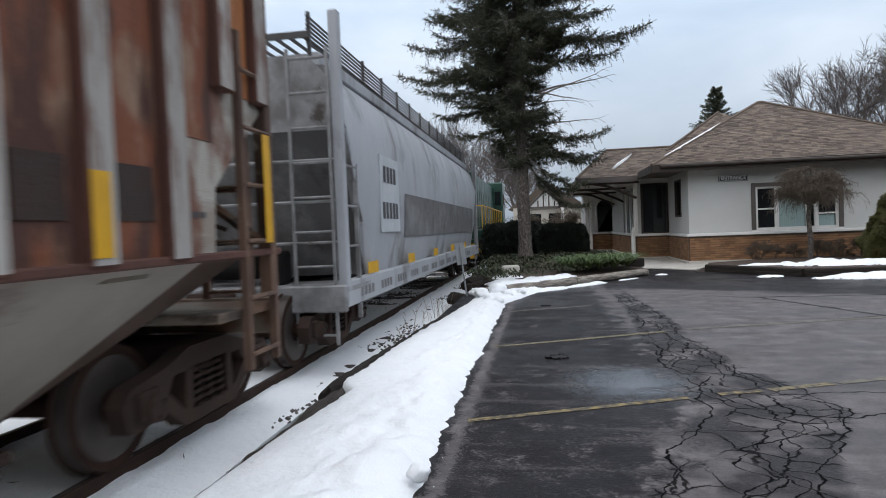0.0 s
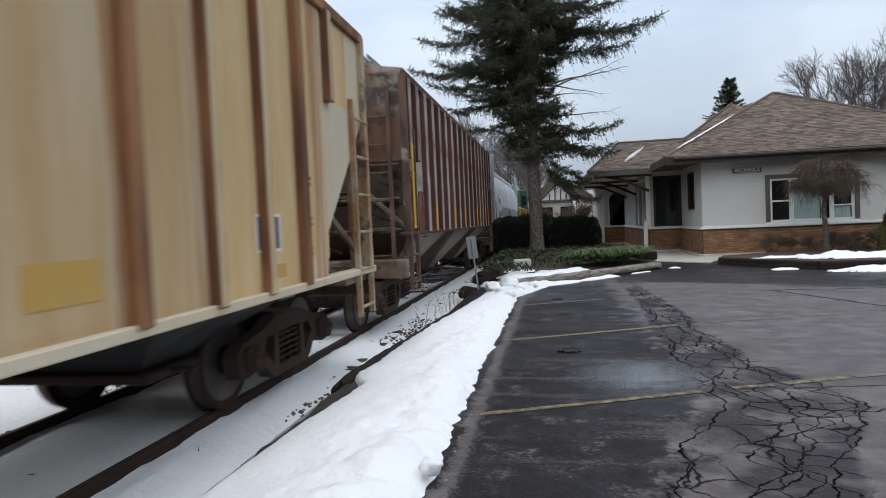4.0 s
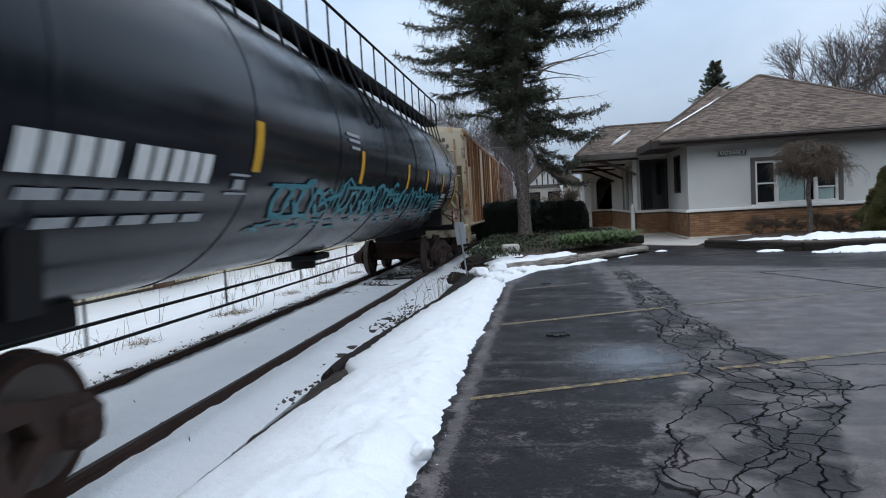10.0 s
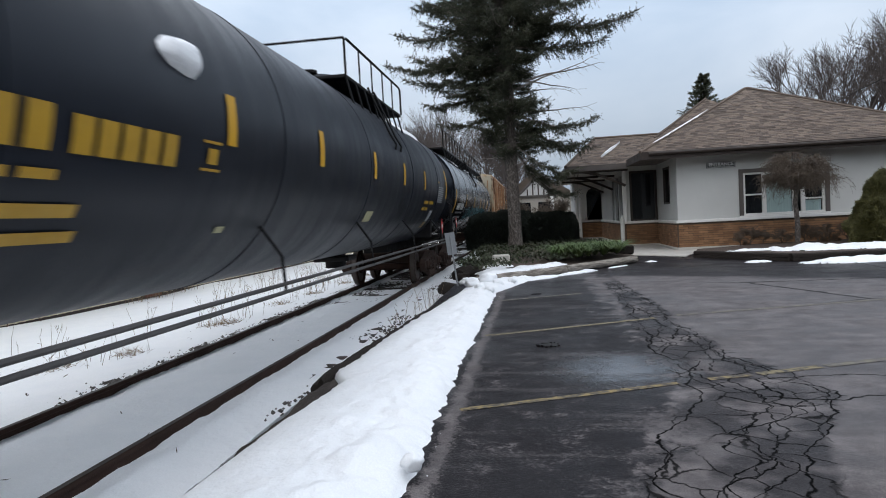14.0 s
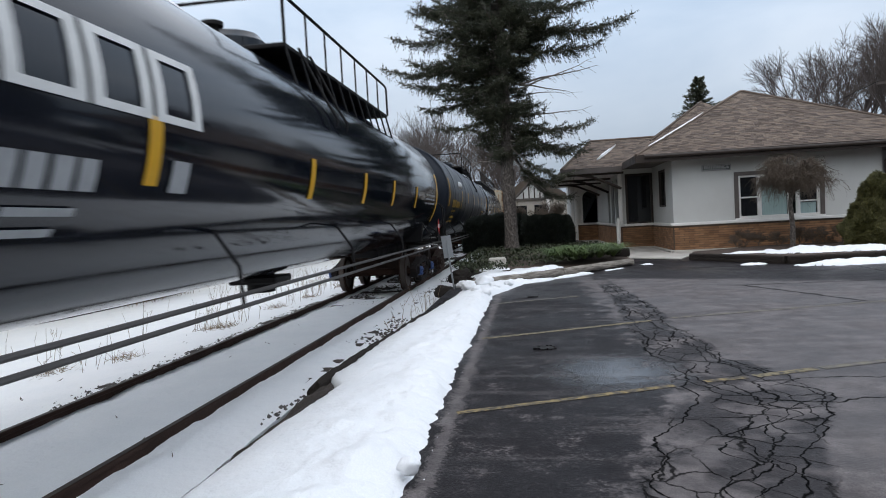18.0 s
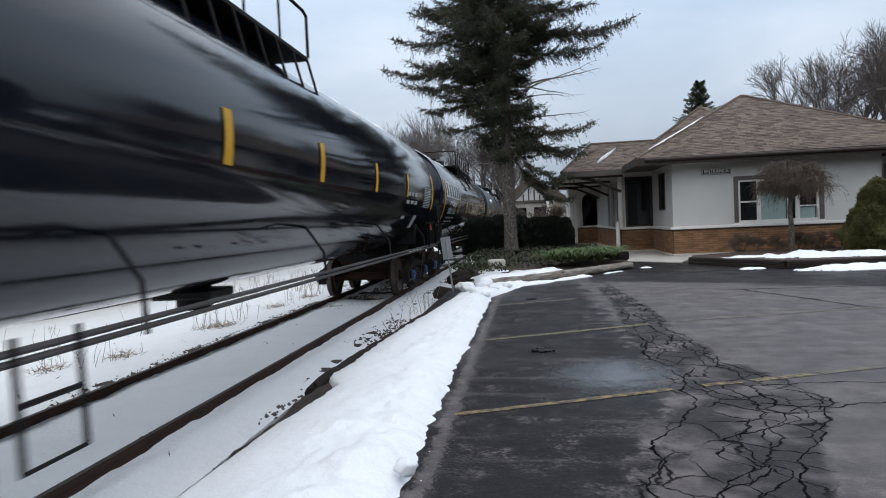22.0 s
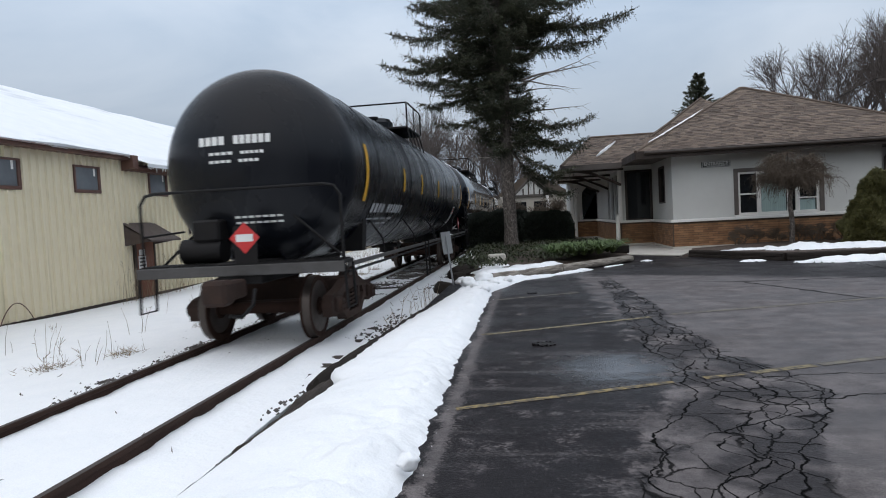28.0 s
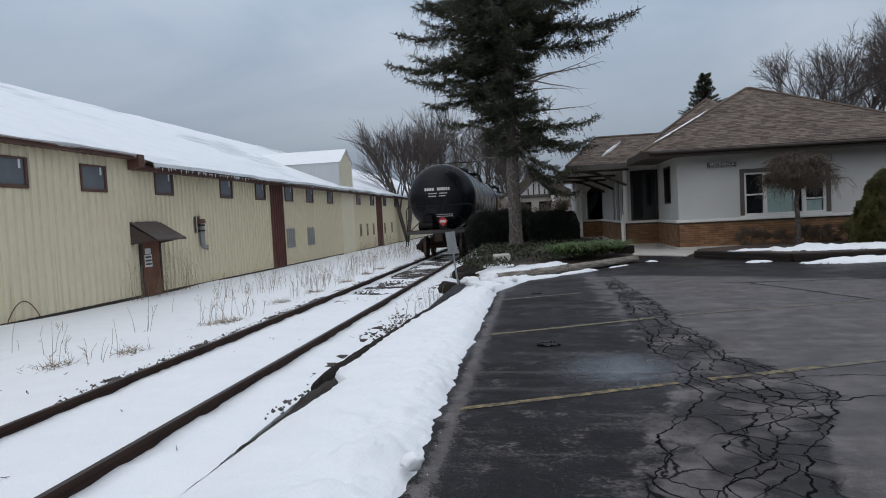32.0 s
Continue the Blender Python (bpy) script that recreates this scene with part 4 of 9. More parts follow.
def build_timbers():
    """Old railway timbers that hold the edge of the lot."""
    for k, (y0, y1, x0, x1, dz) in enumerate([(3.0, 5.47, -1.95, -1.89, -0.018), (5.56, 8.2, -2.05, -1.84, 0.03), (8.25, 11.3, -1.84, -1.53, 0.035), (11.4, 13.6, -1.53, -1.40, -0.01)]):
        m = Mesh()
        rows = []
        L = math.hypot(y1 - y0, x1 - x0)
        cuts = int(L / 0.12)
        for i in range(cuts + 1):
            y = L * i / cuts
            rot = 0.045 * bumpy(y, k, 2.2) + 0.035 * bumpy(y, k + 4, 6.0)
            wear = -0.05 * max(0.0, 1 - y / 0.35) if k else 0.0
            rows.append([(-0.045, y, -0.40), (-0.052 + rot, y, -0.045 + rot * 0.8 + wear), (-0.028 + rot * 0.7, y, -0.010 + wear + 0.035 * bumpy(y, 1 + k, 5.0)), (0.01, y, -0.02 + wear + 0.04 * bumpy(y, 2 + k, 4.0)), (0.055, y, 0.004 + 0.015 * bumpy(y, 3 + k, 5.0)), (0.075 + rot * 0.5, y, -0.03), (0.075, y, -0.40)])
        m.sheet(rows)
        m.f += [tuple(range(7)), tuple(range(cuts * 7, cuts * 7 + 7))[::-1]]
        ob = new("edging_timber", m.data("edging_timber", "timber_worn" if k == 0 else "timber"))
        ob.matrix_basis = pose(x0, y0, dz - 0.02, 0.0 if k else 1.15, 0, -math.degrees(math.atan2(x1 - x0, y1 - y0)))
        tagged(ob, "dark weathered timber edging the snow bank", "timber", "edging timbers")
    rng = random.Random(8)
    for k, (x, y, z, r) in enumerate([(-1.2, 14.6, 0.0, 0.34), (-1.6, 15.2, -0.08, 0.38), (-1.35, 16.2, 0.02, 0.42), (-1.9, 16.8, -0.08, 0.4), (-2.0, 14.1, -0.15, 0.26), (-1.75, 18.0, 0.0, 0.4)]):
        bm = bmesh.new()
        bmesh.ops.create_icosphere(bm, subdivisions=3, radius=r * 0.8)
        for v in bm.verts:
            v.co *= 1 + 0.45 * noise.noise(v.co * 2.2 / r * 0.5 + Vector((k * 3, 1, 0))) + 0.18 * noise.noise(v.co * 4.0 / r + Vector((k, 0, 0)))
            v.co.z *= 0.7
        ob = new("rock", Mesh().take(bm).data("rock", "timber", 0.5))
        ob.matrix_basis = pose(x, y, z, 0, 0, k * 40)
        tagged(ob, "dark broken stone beside the track", "rock", "trackside rocks")


def build_surroundings():
    """Woods and houses round the lot, out of sight of the camera: a plain dark belt that closes the place."""
    m = Mesh()
    ring = [(34, 44), (46, 20), (48, -8), (36, -26), (12, -34), (-14, -36), (-34, -30), (-44, -14)]
    rows = []
    for (x0, y0), (x1, y1) in zip(ring, ring[1:]):
        for i in range(12):
            u = i / 12
            x, y = x0 + (x1 - x0) * u, y0 + (y1 - y0) * u
            h = 11 + 5 * bumpy(x, y, 0.13) + 2.5 * bumpy(x, y, 0.5)
            rows.append([(x, y, -0.4), (x * 1.02, y * 1.02, h * 0.6), (x * 1.06, y * 1.06, h), (x * 1.2, y * 1.2, -0.4)])
    m.sheet(rows)
    setting("backdrop", m, "woods", "dark belt of woods round the lot")


build_surroundings()
build_ground()
build_lot()
build_bank()
build_timbers()
build_stones()


# ---- the train ----
SHARED = {}


def shared(key, make):
    if key not in SHARED:
        SHARED[key] = make()
    return SHARED[key]


WHEEL_R = 0.44
WHEELSETS = []


def wheel_mesh():
    m = Mesh()
    prof = [(-0.07, 0.10), (-0.07, 0.13), (-0.02, 0.15), (-0.01, 0.34), (-0.065, 0.37), (-0.068, WHEEL_R), (0.045, WHEEL_R + 0.004), (0.055, WHEEL_R + 0.028), (0.072, WHEEL_R + 0.028), (0.075, 0.37), (0.03, 0.34), (0.02, 0.15), (0.07, 0.13), (0.07, 0.10)]
    m.lathe(prof, 32)
    m.v = [(-y, x, z) for x, y, z in m.v]
    return m.data("wheel", "wheel_iron")


def tread_mesh():
    m = Mesh()
    m.lathe([(-0.062, WHEEL_R - 0.02), (-0.062, WHEEL_R + 0.001), (0.043, WHEEL_R + 0.0055), (0.043, WHEEL_R - 0.02)], 32)
    m.v = [(-y, x, z) for x, y, z in m.v]
    return m.data("tread", "tread")


def axle_mesh():
    return Mesh().cyl((-1.02, 0, 0), (1.02, 0, 0), 0.085, n=14).data("axle", "truck_iron")


def frame_mesh(mat="truck_iron"):
    """Cast side frame with its window openings, springs left out."""
    m = Mesh()
    bm = bmesh.new()
    outer = [(-1.08, 0.30), (-1.12, 0.50), (-1.02, 0.60), (-0.62, 0.66), (-0.30, 0.76), (0.30, 0.76), (0.62, 0.66), (1.02, 0.60), (1.12, 0.50), (1.08, 0.30), (0.92, 0.28), (0.66, 0.36), (0.40, 0.16), (-0.40, 0.16), (-0.66, 0.36), (-0.92, 0.28)]
    holes = [[(-0.60, 0.46), (-0.38, 0.28), (-0.36, 0.58), (-0.52, 0.58)], [(0.60, 0.46), (0.38, 0.28), (0.36, 0.58), (0.52, 0.58)], [(-0.27, 0.26), (0.27, 0.26), (0.27, 0.60), (-0.27, 0.60)]]
    edges = []
    for loop in [outer, *holes]:
        vs = [bm.verts.new((0, y, z)) for y, z in loop]
        edges += [bm.edges.new((vs[i], vs[(i + 1) % len(vs)])) for i in range(len(vs))]
    bmesh.ops.triangle_fill(bm, use_beauty=True, use_dissolve=False, edges=edges)
    res = bmesh.ops.extrude_face_region(bm, geom=bm.faces[:])
    for v in res["geom"]:
        if isinstance(v, bmesh.types.BMVert):
            v.co.x += 0.15
    bmesh.ops.recalc_face_normals(bm, faces=bm.faces[:])
    m.take(bm)
    for s in (-1, 1):
        m.box(0.0, 0.21, s * 0.875 - 0.13, s * 0.875 + 0.13, 0.36, 0.56, 0.02)
    m.v = [(x - 0.075, y, z) for x, y, z in m.v]
    return m.data("side_frame", mat, 0.5)


def spring_mesh():
    pts = [(0.07 * math.cos(a), 0.07 * math.sin(a), 0.26 + 0.3 * a / 31.4) for a in [i * 0.52 for i in range(61)]]
    return Mesh().pipe(pts, 0.017, 5).data("spring", "truck_iron")


def cap_mesh(mat="truck_iron"):
    m = Mesh().cyl((0, 0, 0), (0.10, 0, 0), 0.12, 0.105, 14)
    for i in range(3):
        a = i * 2.094 + 0.5
        m.cyl((0.1, 0.065 * math.cos(a), 0.065 * math.sin(a)), (0.12, 0.065 * math.cos(a), 0.065 * math.sin(a)), 0.022, n=6)
    return m.data("bearing_cap", mat)


def add_truck(car, y, cap="truck_iron"):
    """A two-axle freight truck: bolster with side frames, springs, bearing caps and wheelsets."""
    bol = shared("bolster", lambda: Mesh().box(-1.0, 1.0, -0.20, 0.20, 0.45, 0.78, 0.03).box(-0.9, 0.9, 0.40, 0.50, 0.36, 0.50, 0.02).box(-0.9, 0.9, -0.50, -0.40, 0.36, 0.50, 0.02).cyl((0, 0, 0.7), (0, 0, 0.92), 0.2, n=16).data("truck", "truck_iron"))
    truck = part("truck", bol, None, car, "rusty cast-iron four-wheel truck", at=pose(0, y, 0))
    iron = "truck_iron" if cap == "truck_iron" else "truck_dark"
    fr, sp, cp = shared("frame" + iron, lambda: frame_mesh(iron)), shared("spring", spring_mesh), shared("cap" + cap, lambda: cap_mesh(cap))
    for s in (-1, 1):
        part("side_frame", fr, None, truck, at=pose(s * 1.0, 0, 0))
        for dy in (-0.18, 0.0, 0.18):
            part("spring", sp, None, truck, at=pose(s * 1.0, dy, 0))
        for d in (-1, 1):
            part("bearing_cap", cp, None, truck, at=pose(s * 1.08, d * 0.875, WHEEL_R, 0, 0, 0 if s > 0 else 180))
    for d in (-1, 1):
        ax = part("wheelset", shared("wheelset", lambda: wheelset_mesh()), None, truck, at=pose(0, d * 0.875, WHEEL_R))
        WHEELSETS.append((ax, d * 0.875))
    return truck


def wheelset_mesh():
    w, t = wheel_mesh(), tread_mesh()
    bm = bmesh.new()
    for s in (-1, 1):
        for me, slot in ((w, 0), (t, 1)):
            k = len(bm.verts)
            kf = len(bm.faces)
            bm.from_mesh(me)
            bm.verts.ensure_lookup_table()
            bm.faces.ensure_lookup_table()
            for v in bm.verts[k:]:
                v.co = Vector((s * (v.co.x + 0.7525), v.co.y, v.co.z))
            for f in bm.faces[kf:]:
                f.material_index = slot
    k = len(bm.faces)
    bm.from_mesh(axle_mesh())
    # four lightening marks on each disc let the turning be seen
    for s in (-1, 1):
        for i in range(4):
            a = i * math.pi / 2
            bmesh.ops.create_cube(bm, size=1.0, matrix=Matrix.Translation((s * 0.775, 0.24 * math.cos(a), 0.24 * math.sin(a))) @ Matrix.Diagonal((0.03, 0.05, 0.05, 1)))
    bmesh.ops.recalc_face_normals(bm, faces=bm.faces[:])
    me = bpy.data.meshes.new("wheelset")
    bm.to_mesh(me)
    bm.free()
    me.polygons.foreach_set("use_smooth", [True] * len(me.polygons))
    me.set_sharp_from_angle(angle=0.5)
    me.materials.append(M["wheel_iron"])
    me.materials.append(M["tread"])
    return me


def add_coupler(car, y, s):
    """Coupler head and shank at one end, s the way it points."""
    m = Mesh().box(-0.10, 0.10, min(y, y + s * 0.55), max(y, y + s * 0.55), 0.70, 0.94, 0.03)
    m.box(-0.16, 0.17, min(y + s * 0.5, y + s * 0.78), max(y + s * 0.5, y + s * 0.78), 0.66, 0.98, 0.05)
    part("coupler", m, "truck_iron", car, "rusty knuckle coupler")
    h = Mesh().pipe([(0.25, y + s * 0.1, 0.8), (0.3, y + s * 0.3, 0.62), (0.26, y + s * 0.55, 0.5), (0.2, y + s * 0.75, 0.55)], 0.025, 6)
    part("air_hose", h, "car_black", car, "black rubber air hose")


def ladder_part(car, x, y, z0, z1, width, along, mat, name="ladder", step=0.42, r=0.017, thick=0.03):
    """A stile that carries the other stile and the rungs; along 'y' or 'x' is the way of the rungs."""
    d = Vector((0, width, 0)) if along == "y" else Vector((width, 0, 0))
    off = Vector((0.03, 0, 0)) if along == "y" else Vector((0, 0, 0))
    stile = Mesh().box(-thick, thick, -thick, thick, z0, z1)
    lad = part(name, stile, mat, car, at=pose(x, y, 0))
    part("stile", stile, mat, lad, at=pose(d.x, d.y, 0))
    rung = Mesh().cyl(off, off + d, r, n=6).data("rung", mat)
    z = z0 + 0.12
    while z < z1 - 0.05:
        part("rung", rung, None, lad, at=pose(0, 0, z))
        z += step
    return lad


def tank_patch(y0, y1, t0, t1, r, k=8, j=2):
    """A thin piece bent on a tank; t is the angle up from the side, in degrees."""
    m = Mesh()
    rows = []
    for a in range(j + 1):
        y = y0 + (y1 - y0) * a / j
        rows.append([(r * math.cos(radians(t0 + (t1 - t0) * b / k)), y, r * math.sin(radians(t0 + (t1 - t0) * b / k))) for b in range(k + 1)])
    return m.sheet(rows)


def add_marks(car, where, mat, rng, label, tank=None, x=None, name="lettering", z=None, up=0.0):
    """Rows of small blocks for lettering that cannot be read. where: (y0, y1, low, high, count) in degrees on a tank or metres on a side."""
    axis = pose(0, 0, z or TANK_Z) if tank else None
    for y0, y1, a, b, count in where:
        w = (y1 - y0) / count
        for i in range(count):
            p, q = y0 + w * (i + 0.10), y0 + w * (i + rng.uniform(0.80, 0.90))
            if tank:
                part(name, tank_patch(p, q, a + up, b + up, tank, 3, 1), mat, car, label, at=axis, smooth=0.0)
            else:
                part(name, Mesh().add([(x, p, a), (x, q, a), (x, q, b), (x, p, b)], [(0, 1, 2, 3)]), mat, car, label, smooth=0.0)


def outlined(y0, y1, a, b, r, gap=0.55):
    """Block capital strokes drawn as frames, for a brand shown as plain shapes."""
    m = Mesh()
    for p, q, c, d in ((y0, y0 + 0.11, a, b), (y1 - 0.11, y1, a, b), (y0, y1, b - 2.2, b), (y0, y1, a, a + 2.2)):
        t = tank_patch(p, q, c, d, r, 4, 2)
        m.add(t.v, t.f)
    return m


TANK_R, TANK_Z = 1.42, 2.515


def tank_car(label, mat, half, opts):
    """A tank car with its middle at the origin, y ahead; half: from the middle to the end stripes."""
    rng = random.Random(opts.get("seed", 1))
    car = thing("tank_car", label, "tank car", group="cars of the freight train")
    R, zc, up = opts.get("radius", TANK_R), opts.get("axis_z", TANK_Z), opts.get("paint_up", 0.0)
    L = half + 0.28
    axis = pose(0, 0, zc)
    m = Mesh()
    prof = []
    for i in range(15):
        a = i / 14 * math.pi / 2
        prof.append((-L - 0.66 * math.cos(a), max(0.004, R * math.sin(a))))
    bands = opts.get("bands", 6)
    body = prof + [(-L * 0.5, R), (0, R), (L * 0.5, R)] + [(-y, r) for y, r in prof[::-1]]
    m.lathe(body, 72)
    tank = part("tank", m, mat, car, at=axis, smooth=0.7)
    for i in range(bands):
        y = -L + 2 * L * (i + 0.5) / bands
        part("weld_band", Mesh().lathe([(y - 0.035, R - 0.01), (y - 0.03, R + 0.008), (y + 0.03, R + 0.008), (y + 0.035, R - 0.01)], 72), mat, tank)
    # reflective stripes on both sides
    for i, (y, a, b, w) in enumerate(opts["stripes"]):
        for s in ((1, -1) if i in (0, len(opts["stripes"]) - 1) else (1,)):
            t = tank_patch(y - w / 2, y + w / 2, a + up, b + up, R + 0.012, 10, 1)
            if s < 0:
                t.v = [(-x, yy, z) for x, yy, z in t.v]
            part("reflective_stripe", t, "yellow", tank, "yellow reflective stripe")
    # stub sills, end platforms, railings
    for s in (-1, 1):
        e = s * (half + 1.25)
        sill = Mesh().box(-0.32, 0.32, min(s * (half - 2.3), e), max(s * (half - 2.3), e), 0.86, 1.16, 0.02)
        part("stub_sill", sill, "car_black", car)
        sad = Mesh().prism([(-1.15, 1.15), (1.15, 1.15), (1.2, 1.7), (0.9, 1.45), (0, 1.2), (-0.9, 1.45), (-1.2, 1.7)], 1, s * (half - 0.9) - 0.12, s * (half - 0.9) + 0.12)
        part("saddle", sad, "car_black", car)
        # added plates, coloured to give the deep shade under the tank's ends
        for q in (-1, 1) if opts.get("wings") else ():
            wing = Mesh().prism([(q * 0.95, 1.02), (q * 1.40, 1.02), (q * 1.46, 1.30), (q * 1.40, 1.66), (q * 1.28, 1.66), (q * 1.08, 1.42)], 1, s * (half - 0.8), s * (half + 0.75))
            wg = part("bolster_wing", wing, "shade_black", car, "black side plate over the truck, coloured as shade")
            for i in (0, 3):
                part("stiffener", Mesh().box(min(q * 1.42, q * 1.475), max(q * 1.42, q * 1.475), s * (half - 0.7) + s * 0.34 * i - 0.012, s * (half - 0.7) + s * 0.34 * i + 0.012, 1.08, 1.6), "shade_black", wg)
        deck = Mesh().box(-1.45, 1.45, min(e - s * 0.46, e), max(e - s * 0.46, e), 1.08, 1.13, 0.01)
        plat = part("end_platform", deck, "car_black", car, "dark grated end platform")
        bar = shared("grate_bar", lambda: Mesh().box(-1.42, 1.42, -0.009, 0.009, 1.13, 1.145).data("grate_bar", "car_black"))
        for q in range(9):
            part("grate_bar", bar, None, plat, at=pose(0, e - s * (0.05 * q + 0.03), 0))
        part("end_beam", Mesh().box(-1.46, 1.46, min(e + s * 0.003, e + s * 0.04), max(e + s * 0.003, e + s * 0.04), 0.98, 1.12, 0.008), "bar_grey", car, "worn grey end beam")
        zr = 2.14
        rail = Mesh().pipe([(-1.42, e - s * 0.1, 1.1), (-1.42, e - s * 0.1, zr - 0.15), (-1.34, e - s * 0.1, zr - 0.03), (-1.2, e - s * 0.1, zr), (1.2, e - s * 0.1, zr), (1.34, e - s * 0.1, zr - 0.03), (1.42, e - s * 0.1, zr - 0.15), (1.42, e - s * 0.1, 1.1)], 0.022, 8)
        part("end_railing", rail, "car_black", car)
        for q in (-1, 1):
            brace = Mesh()
            brace.pipe([(q * 0.35, e - s * 0.5, 2.0), (q * 1.35, e - s * 0.45, 1.12)], 0.02, 6)
            part("end_brace", brace, "car_black", car)
            part("side_grab", Mesh().pipe([(q * 1.42, e - s * 0.1, 1.55), (q * 1.40, s * (half + 0.1), 1.6)], 0.016, 6), "car_black", car)
        for q in (-1, 1):
            st = Mesh().pipe([(q * 1.45, e - s * 0.02, 1.08), (q * 1.47, e - s * 0.02, 0.5), (q * 1.47, e - s * 0.4, 0.5), (q * 1.45, e - s * 0.4, 1.08)], 0.02, 6)
            part("sill_step", st, "car_black", car)
        add_coupler(car, e, s)
        if s == opts.get("brake_end", -1):
            br = Mesh().cyl((-0.95, e - s * 0.35, 1.32), (-0.35, e - s * 0.35, 1.32), 0.17, n=16).box(-0.75, -0.35, min(e - s * 0.2, e - s * 0.6), max(e - s * 0.2, e - s * 0.6), 1.45, 1.75, 0.03)
            part("brake_cylinder", br, "car_black", car)
            wh = Mesh()
            c = Vector((0.75, e - s * 0.62, 1.95))
            pts = [c + Vector((0.26 * math.cos(a), 0, 0.26 * math.sin(a))) for a in [i * math.pi / 10 for i in range(21)]]
            wh.pipe(pts, 0.014, 6)
            for i in range(3):
                wh.cyl(c, c + Vector((0.26 * math.cos(i * 2.09), 0, 0.26 * math.sin(i * 2.09))), 0.01, n=5)
            part("brake_wheel", wh, "car_black", car)
        # placard on the head and by the side
        d = 0.21
        for px, pz, rz in ((0.12, 1.48, 0), ):
            y = e + s * 0.03
            hd = Mesh().add([(px - d, y, pz), (px, y, pz - d), (px + d, y, pz), (px, y, pz + d)], [(0, 1, 2, 3)])
            hold = Mesh().box(px - 0.16, px + 0.16, min(y - s * 0.02, y - s * 0.01), max(y - s * 0.02, y - s * 0.01), 1.12, pz + 0.16)
            pl = part("placard", hd, "red_sign", car, "red diamond hazard placard")
            part("placard_panel", Mesh().add([(px - 0.12, y + s * 0.004, pz - 0.05), (px + 0.12, y + s * 0.004, pz - 0.05), (px + 0.12, y + s * 0.004, pz + 0.05), (px - 0.12, y + s * 0.004, pz + 0.05)], [(0, 1, 2, 3)]), "letter_white", pl)
            part("placard_holder", hold, "car_black", car)
        pl = opts.get("side_placard", {}).get(s)
        if pl:
            y, z = pl
            x = 1.43
            p2 = part("placard", Mesh().add([(x, y - d, z), (x, y, z - d), (x, y + d, z), (x, y, z + d)], [(0, 1, 2, 3)]), "red_sign", car, "red diamond hazard placard")
            part("placard_panel", Mesh().add([(x + 0.004, y - 0.12, z - 0.05), (x + 0.004, y + 0.12, z - 0.05), (x + 0.004, y + 0.12, z + 0.05), (x + 0.004, y - 0.12, z + 0.05)], [(0, 1, 2, 3)]), "letter_white", p2)
            part("placard_holder", Mesh().box(x - 0.03, x - 0.01, y - 0.15, y + 0.15, 1.1, z + 0.15), "car_black", car)
    # side running pipes from end to end
    for q in (-1, 1):
        heights = opts.get("far_pipe", ()) if q < 0 else () if opts.get("near_pipe") is False else opts.get("near_pipe", (1.0, 1.10))
        for z in heights:
            part("side_pipe", Mesh().cyl((q * 1.43, -half - 1.0, z - 0.02), (q * 1.43, half + 1.0, z - 0.02), 0.020 if q > 0 else 0.024, n=8), opts.get("pipe_mat", "car_black"), car)
        if q > 0 and opts.get("flat_bar"):
            part("side_bar", Mesh().box(1.415, 1.445, -half - 1.0, half + 1.0, 1.02, 1.08, 0.006), "bar_grey", car, "worn grey side bar")
        for i in range(5) if heights or (q > 0 and opts.get("flat_bar")) else ():
            y = -half + 1.2 + (2 * half - 2.4) * i / 4
            part("pipe_bracket", Mesh().pipe([(q * 1.43, y, heights[0] - 0.04 if q < 0 else 0.98), (q * 1.41, y, 1.32), (q * 1.22, y, 1.60), (q * 1.10, y, 1.72)], 0.018, 6), "car_black", car)
    # ladder and top platform
    tl, tw = opts.get("top", (-1.6, 1.6))
    deck = Mesh()
    zt = zc + R + 0.04
    for q in (-1, 1):
        deck.box(q * 0.42 if q > 0 else -1.0, 1.0 if q > 0 else -0.42, tl, tw, zt - 0.10, zt - 0.04, 0.01)
        for i in range(int((tw - tl) / 0.55) + 1):
            y = tl + 0.05 + i * 0.55
            deck.pipe([(q * 0.98, y, zt - 0.06), (q * 1.12, y, zc + R * 0.60)], 0.018, 5)
    part("top_platform", deck, "car_black", car)
    hr = Mesh()
    for q in (-1, 1):
        hr.pipe([(q * 1.0, tl, zt - 0.05), (q * 1.0, tl, zt + 0.5), (q * 1.0, tl + 0.12, zt + 0.54), (q * 1.0, tw - 0.12, zt + 0.54), (q * 1.0, tw, zt + 0.5), (q * 1.0, tw, zt - 0.05)], 0.022, 6)
        k = max(2, int((tw - tl) / 0.8))
        for i in range(1, k):
            y = tl + (tw - tl) * i / k
            hr.cyl((q * 1.0, y, zt - 0.05), (q * 1.0, y, zt + 0.54), 0.016, n=6)
    if not opts.get("long_rail"):
        hr.pipe([(-1.0, tl, zt + 0.53), (1.0, tl, zt + 0.53)], 0.02, 6)
    part("top_railing", hr, "car_black", car, "thin black pipe railing")
    dm = opts.get("dome", 0.0)
    dome = Mesh().lathe([(0, 0.02), (0, 0.44), (0.30, 0.44), (0.34, 0.40), (0.40, 0.36), (0.42, 0.02)], 24)
    dome.v = [(x, dm + z, zc + R - 0.06 + y) for x, y, z in dome.v]
    part("manway_dome", dome, mat, car)
    for dy in (-0.75, 0.8):
        part("top_valve", Mesh().cyl((0.1, dm + dy, zc + R - 0.02), (0.1, dm + dy, zc + R + 0.28), 0.10, 0.08, 12).cyl((0.1, dm + dy, zc + R + 0.25), (0.1, dm + dy, zc + R + 0.30), 0.14, n=12), "car_black", car)
    lad = Mesh()
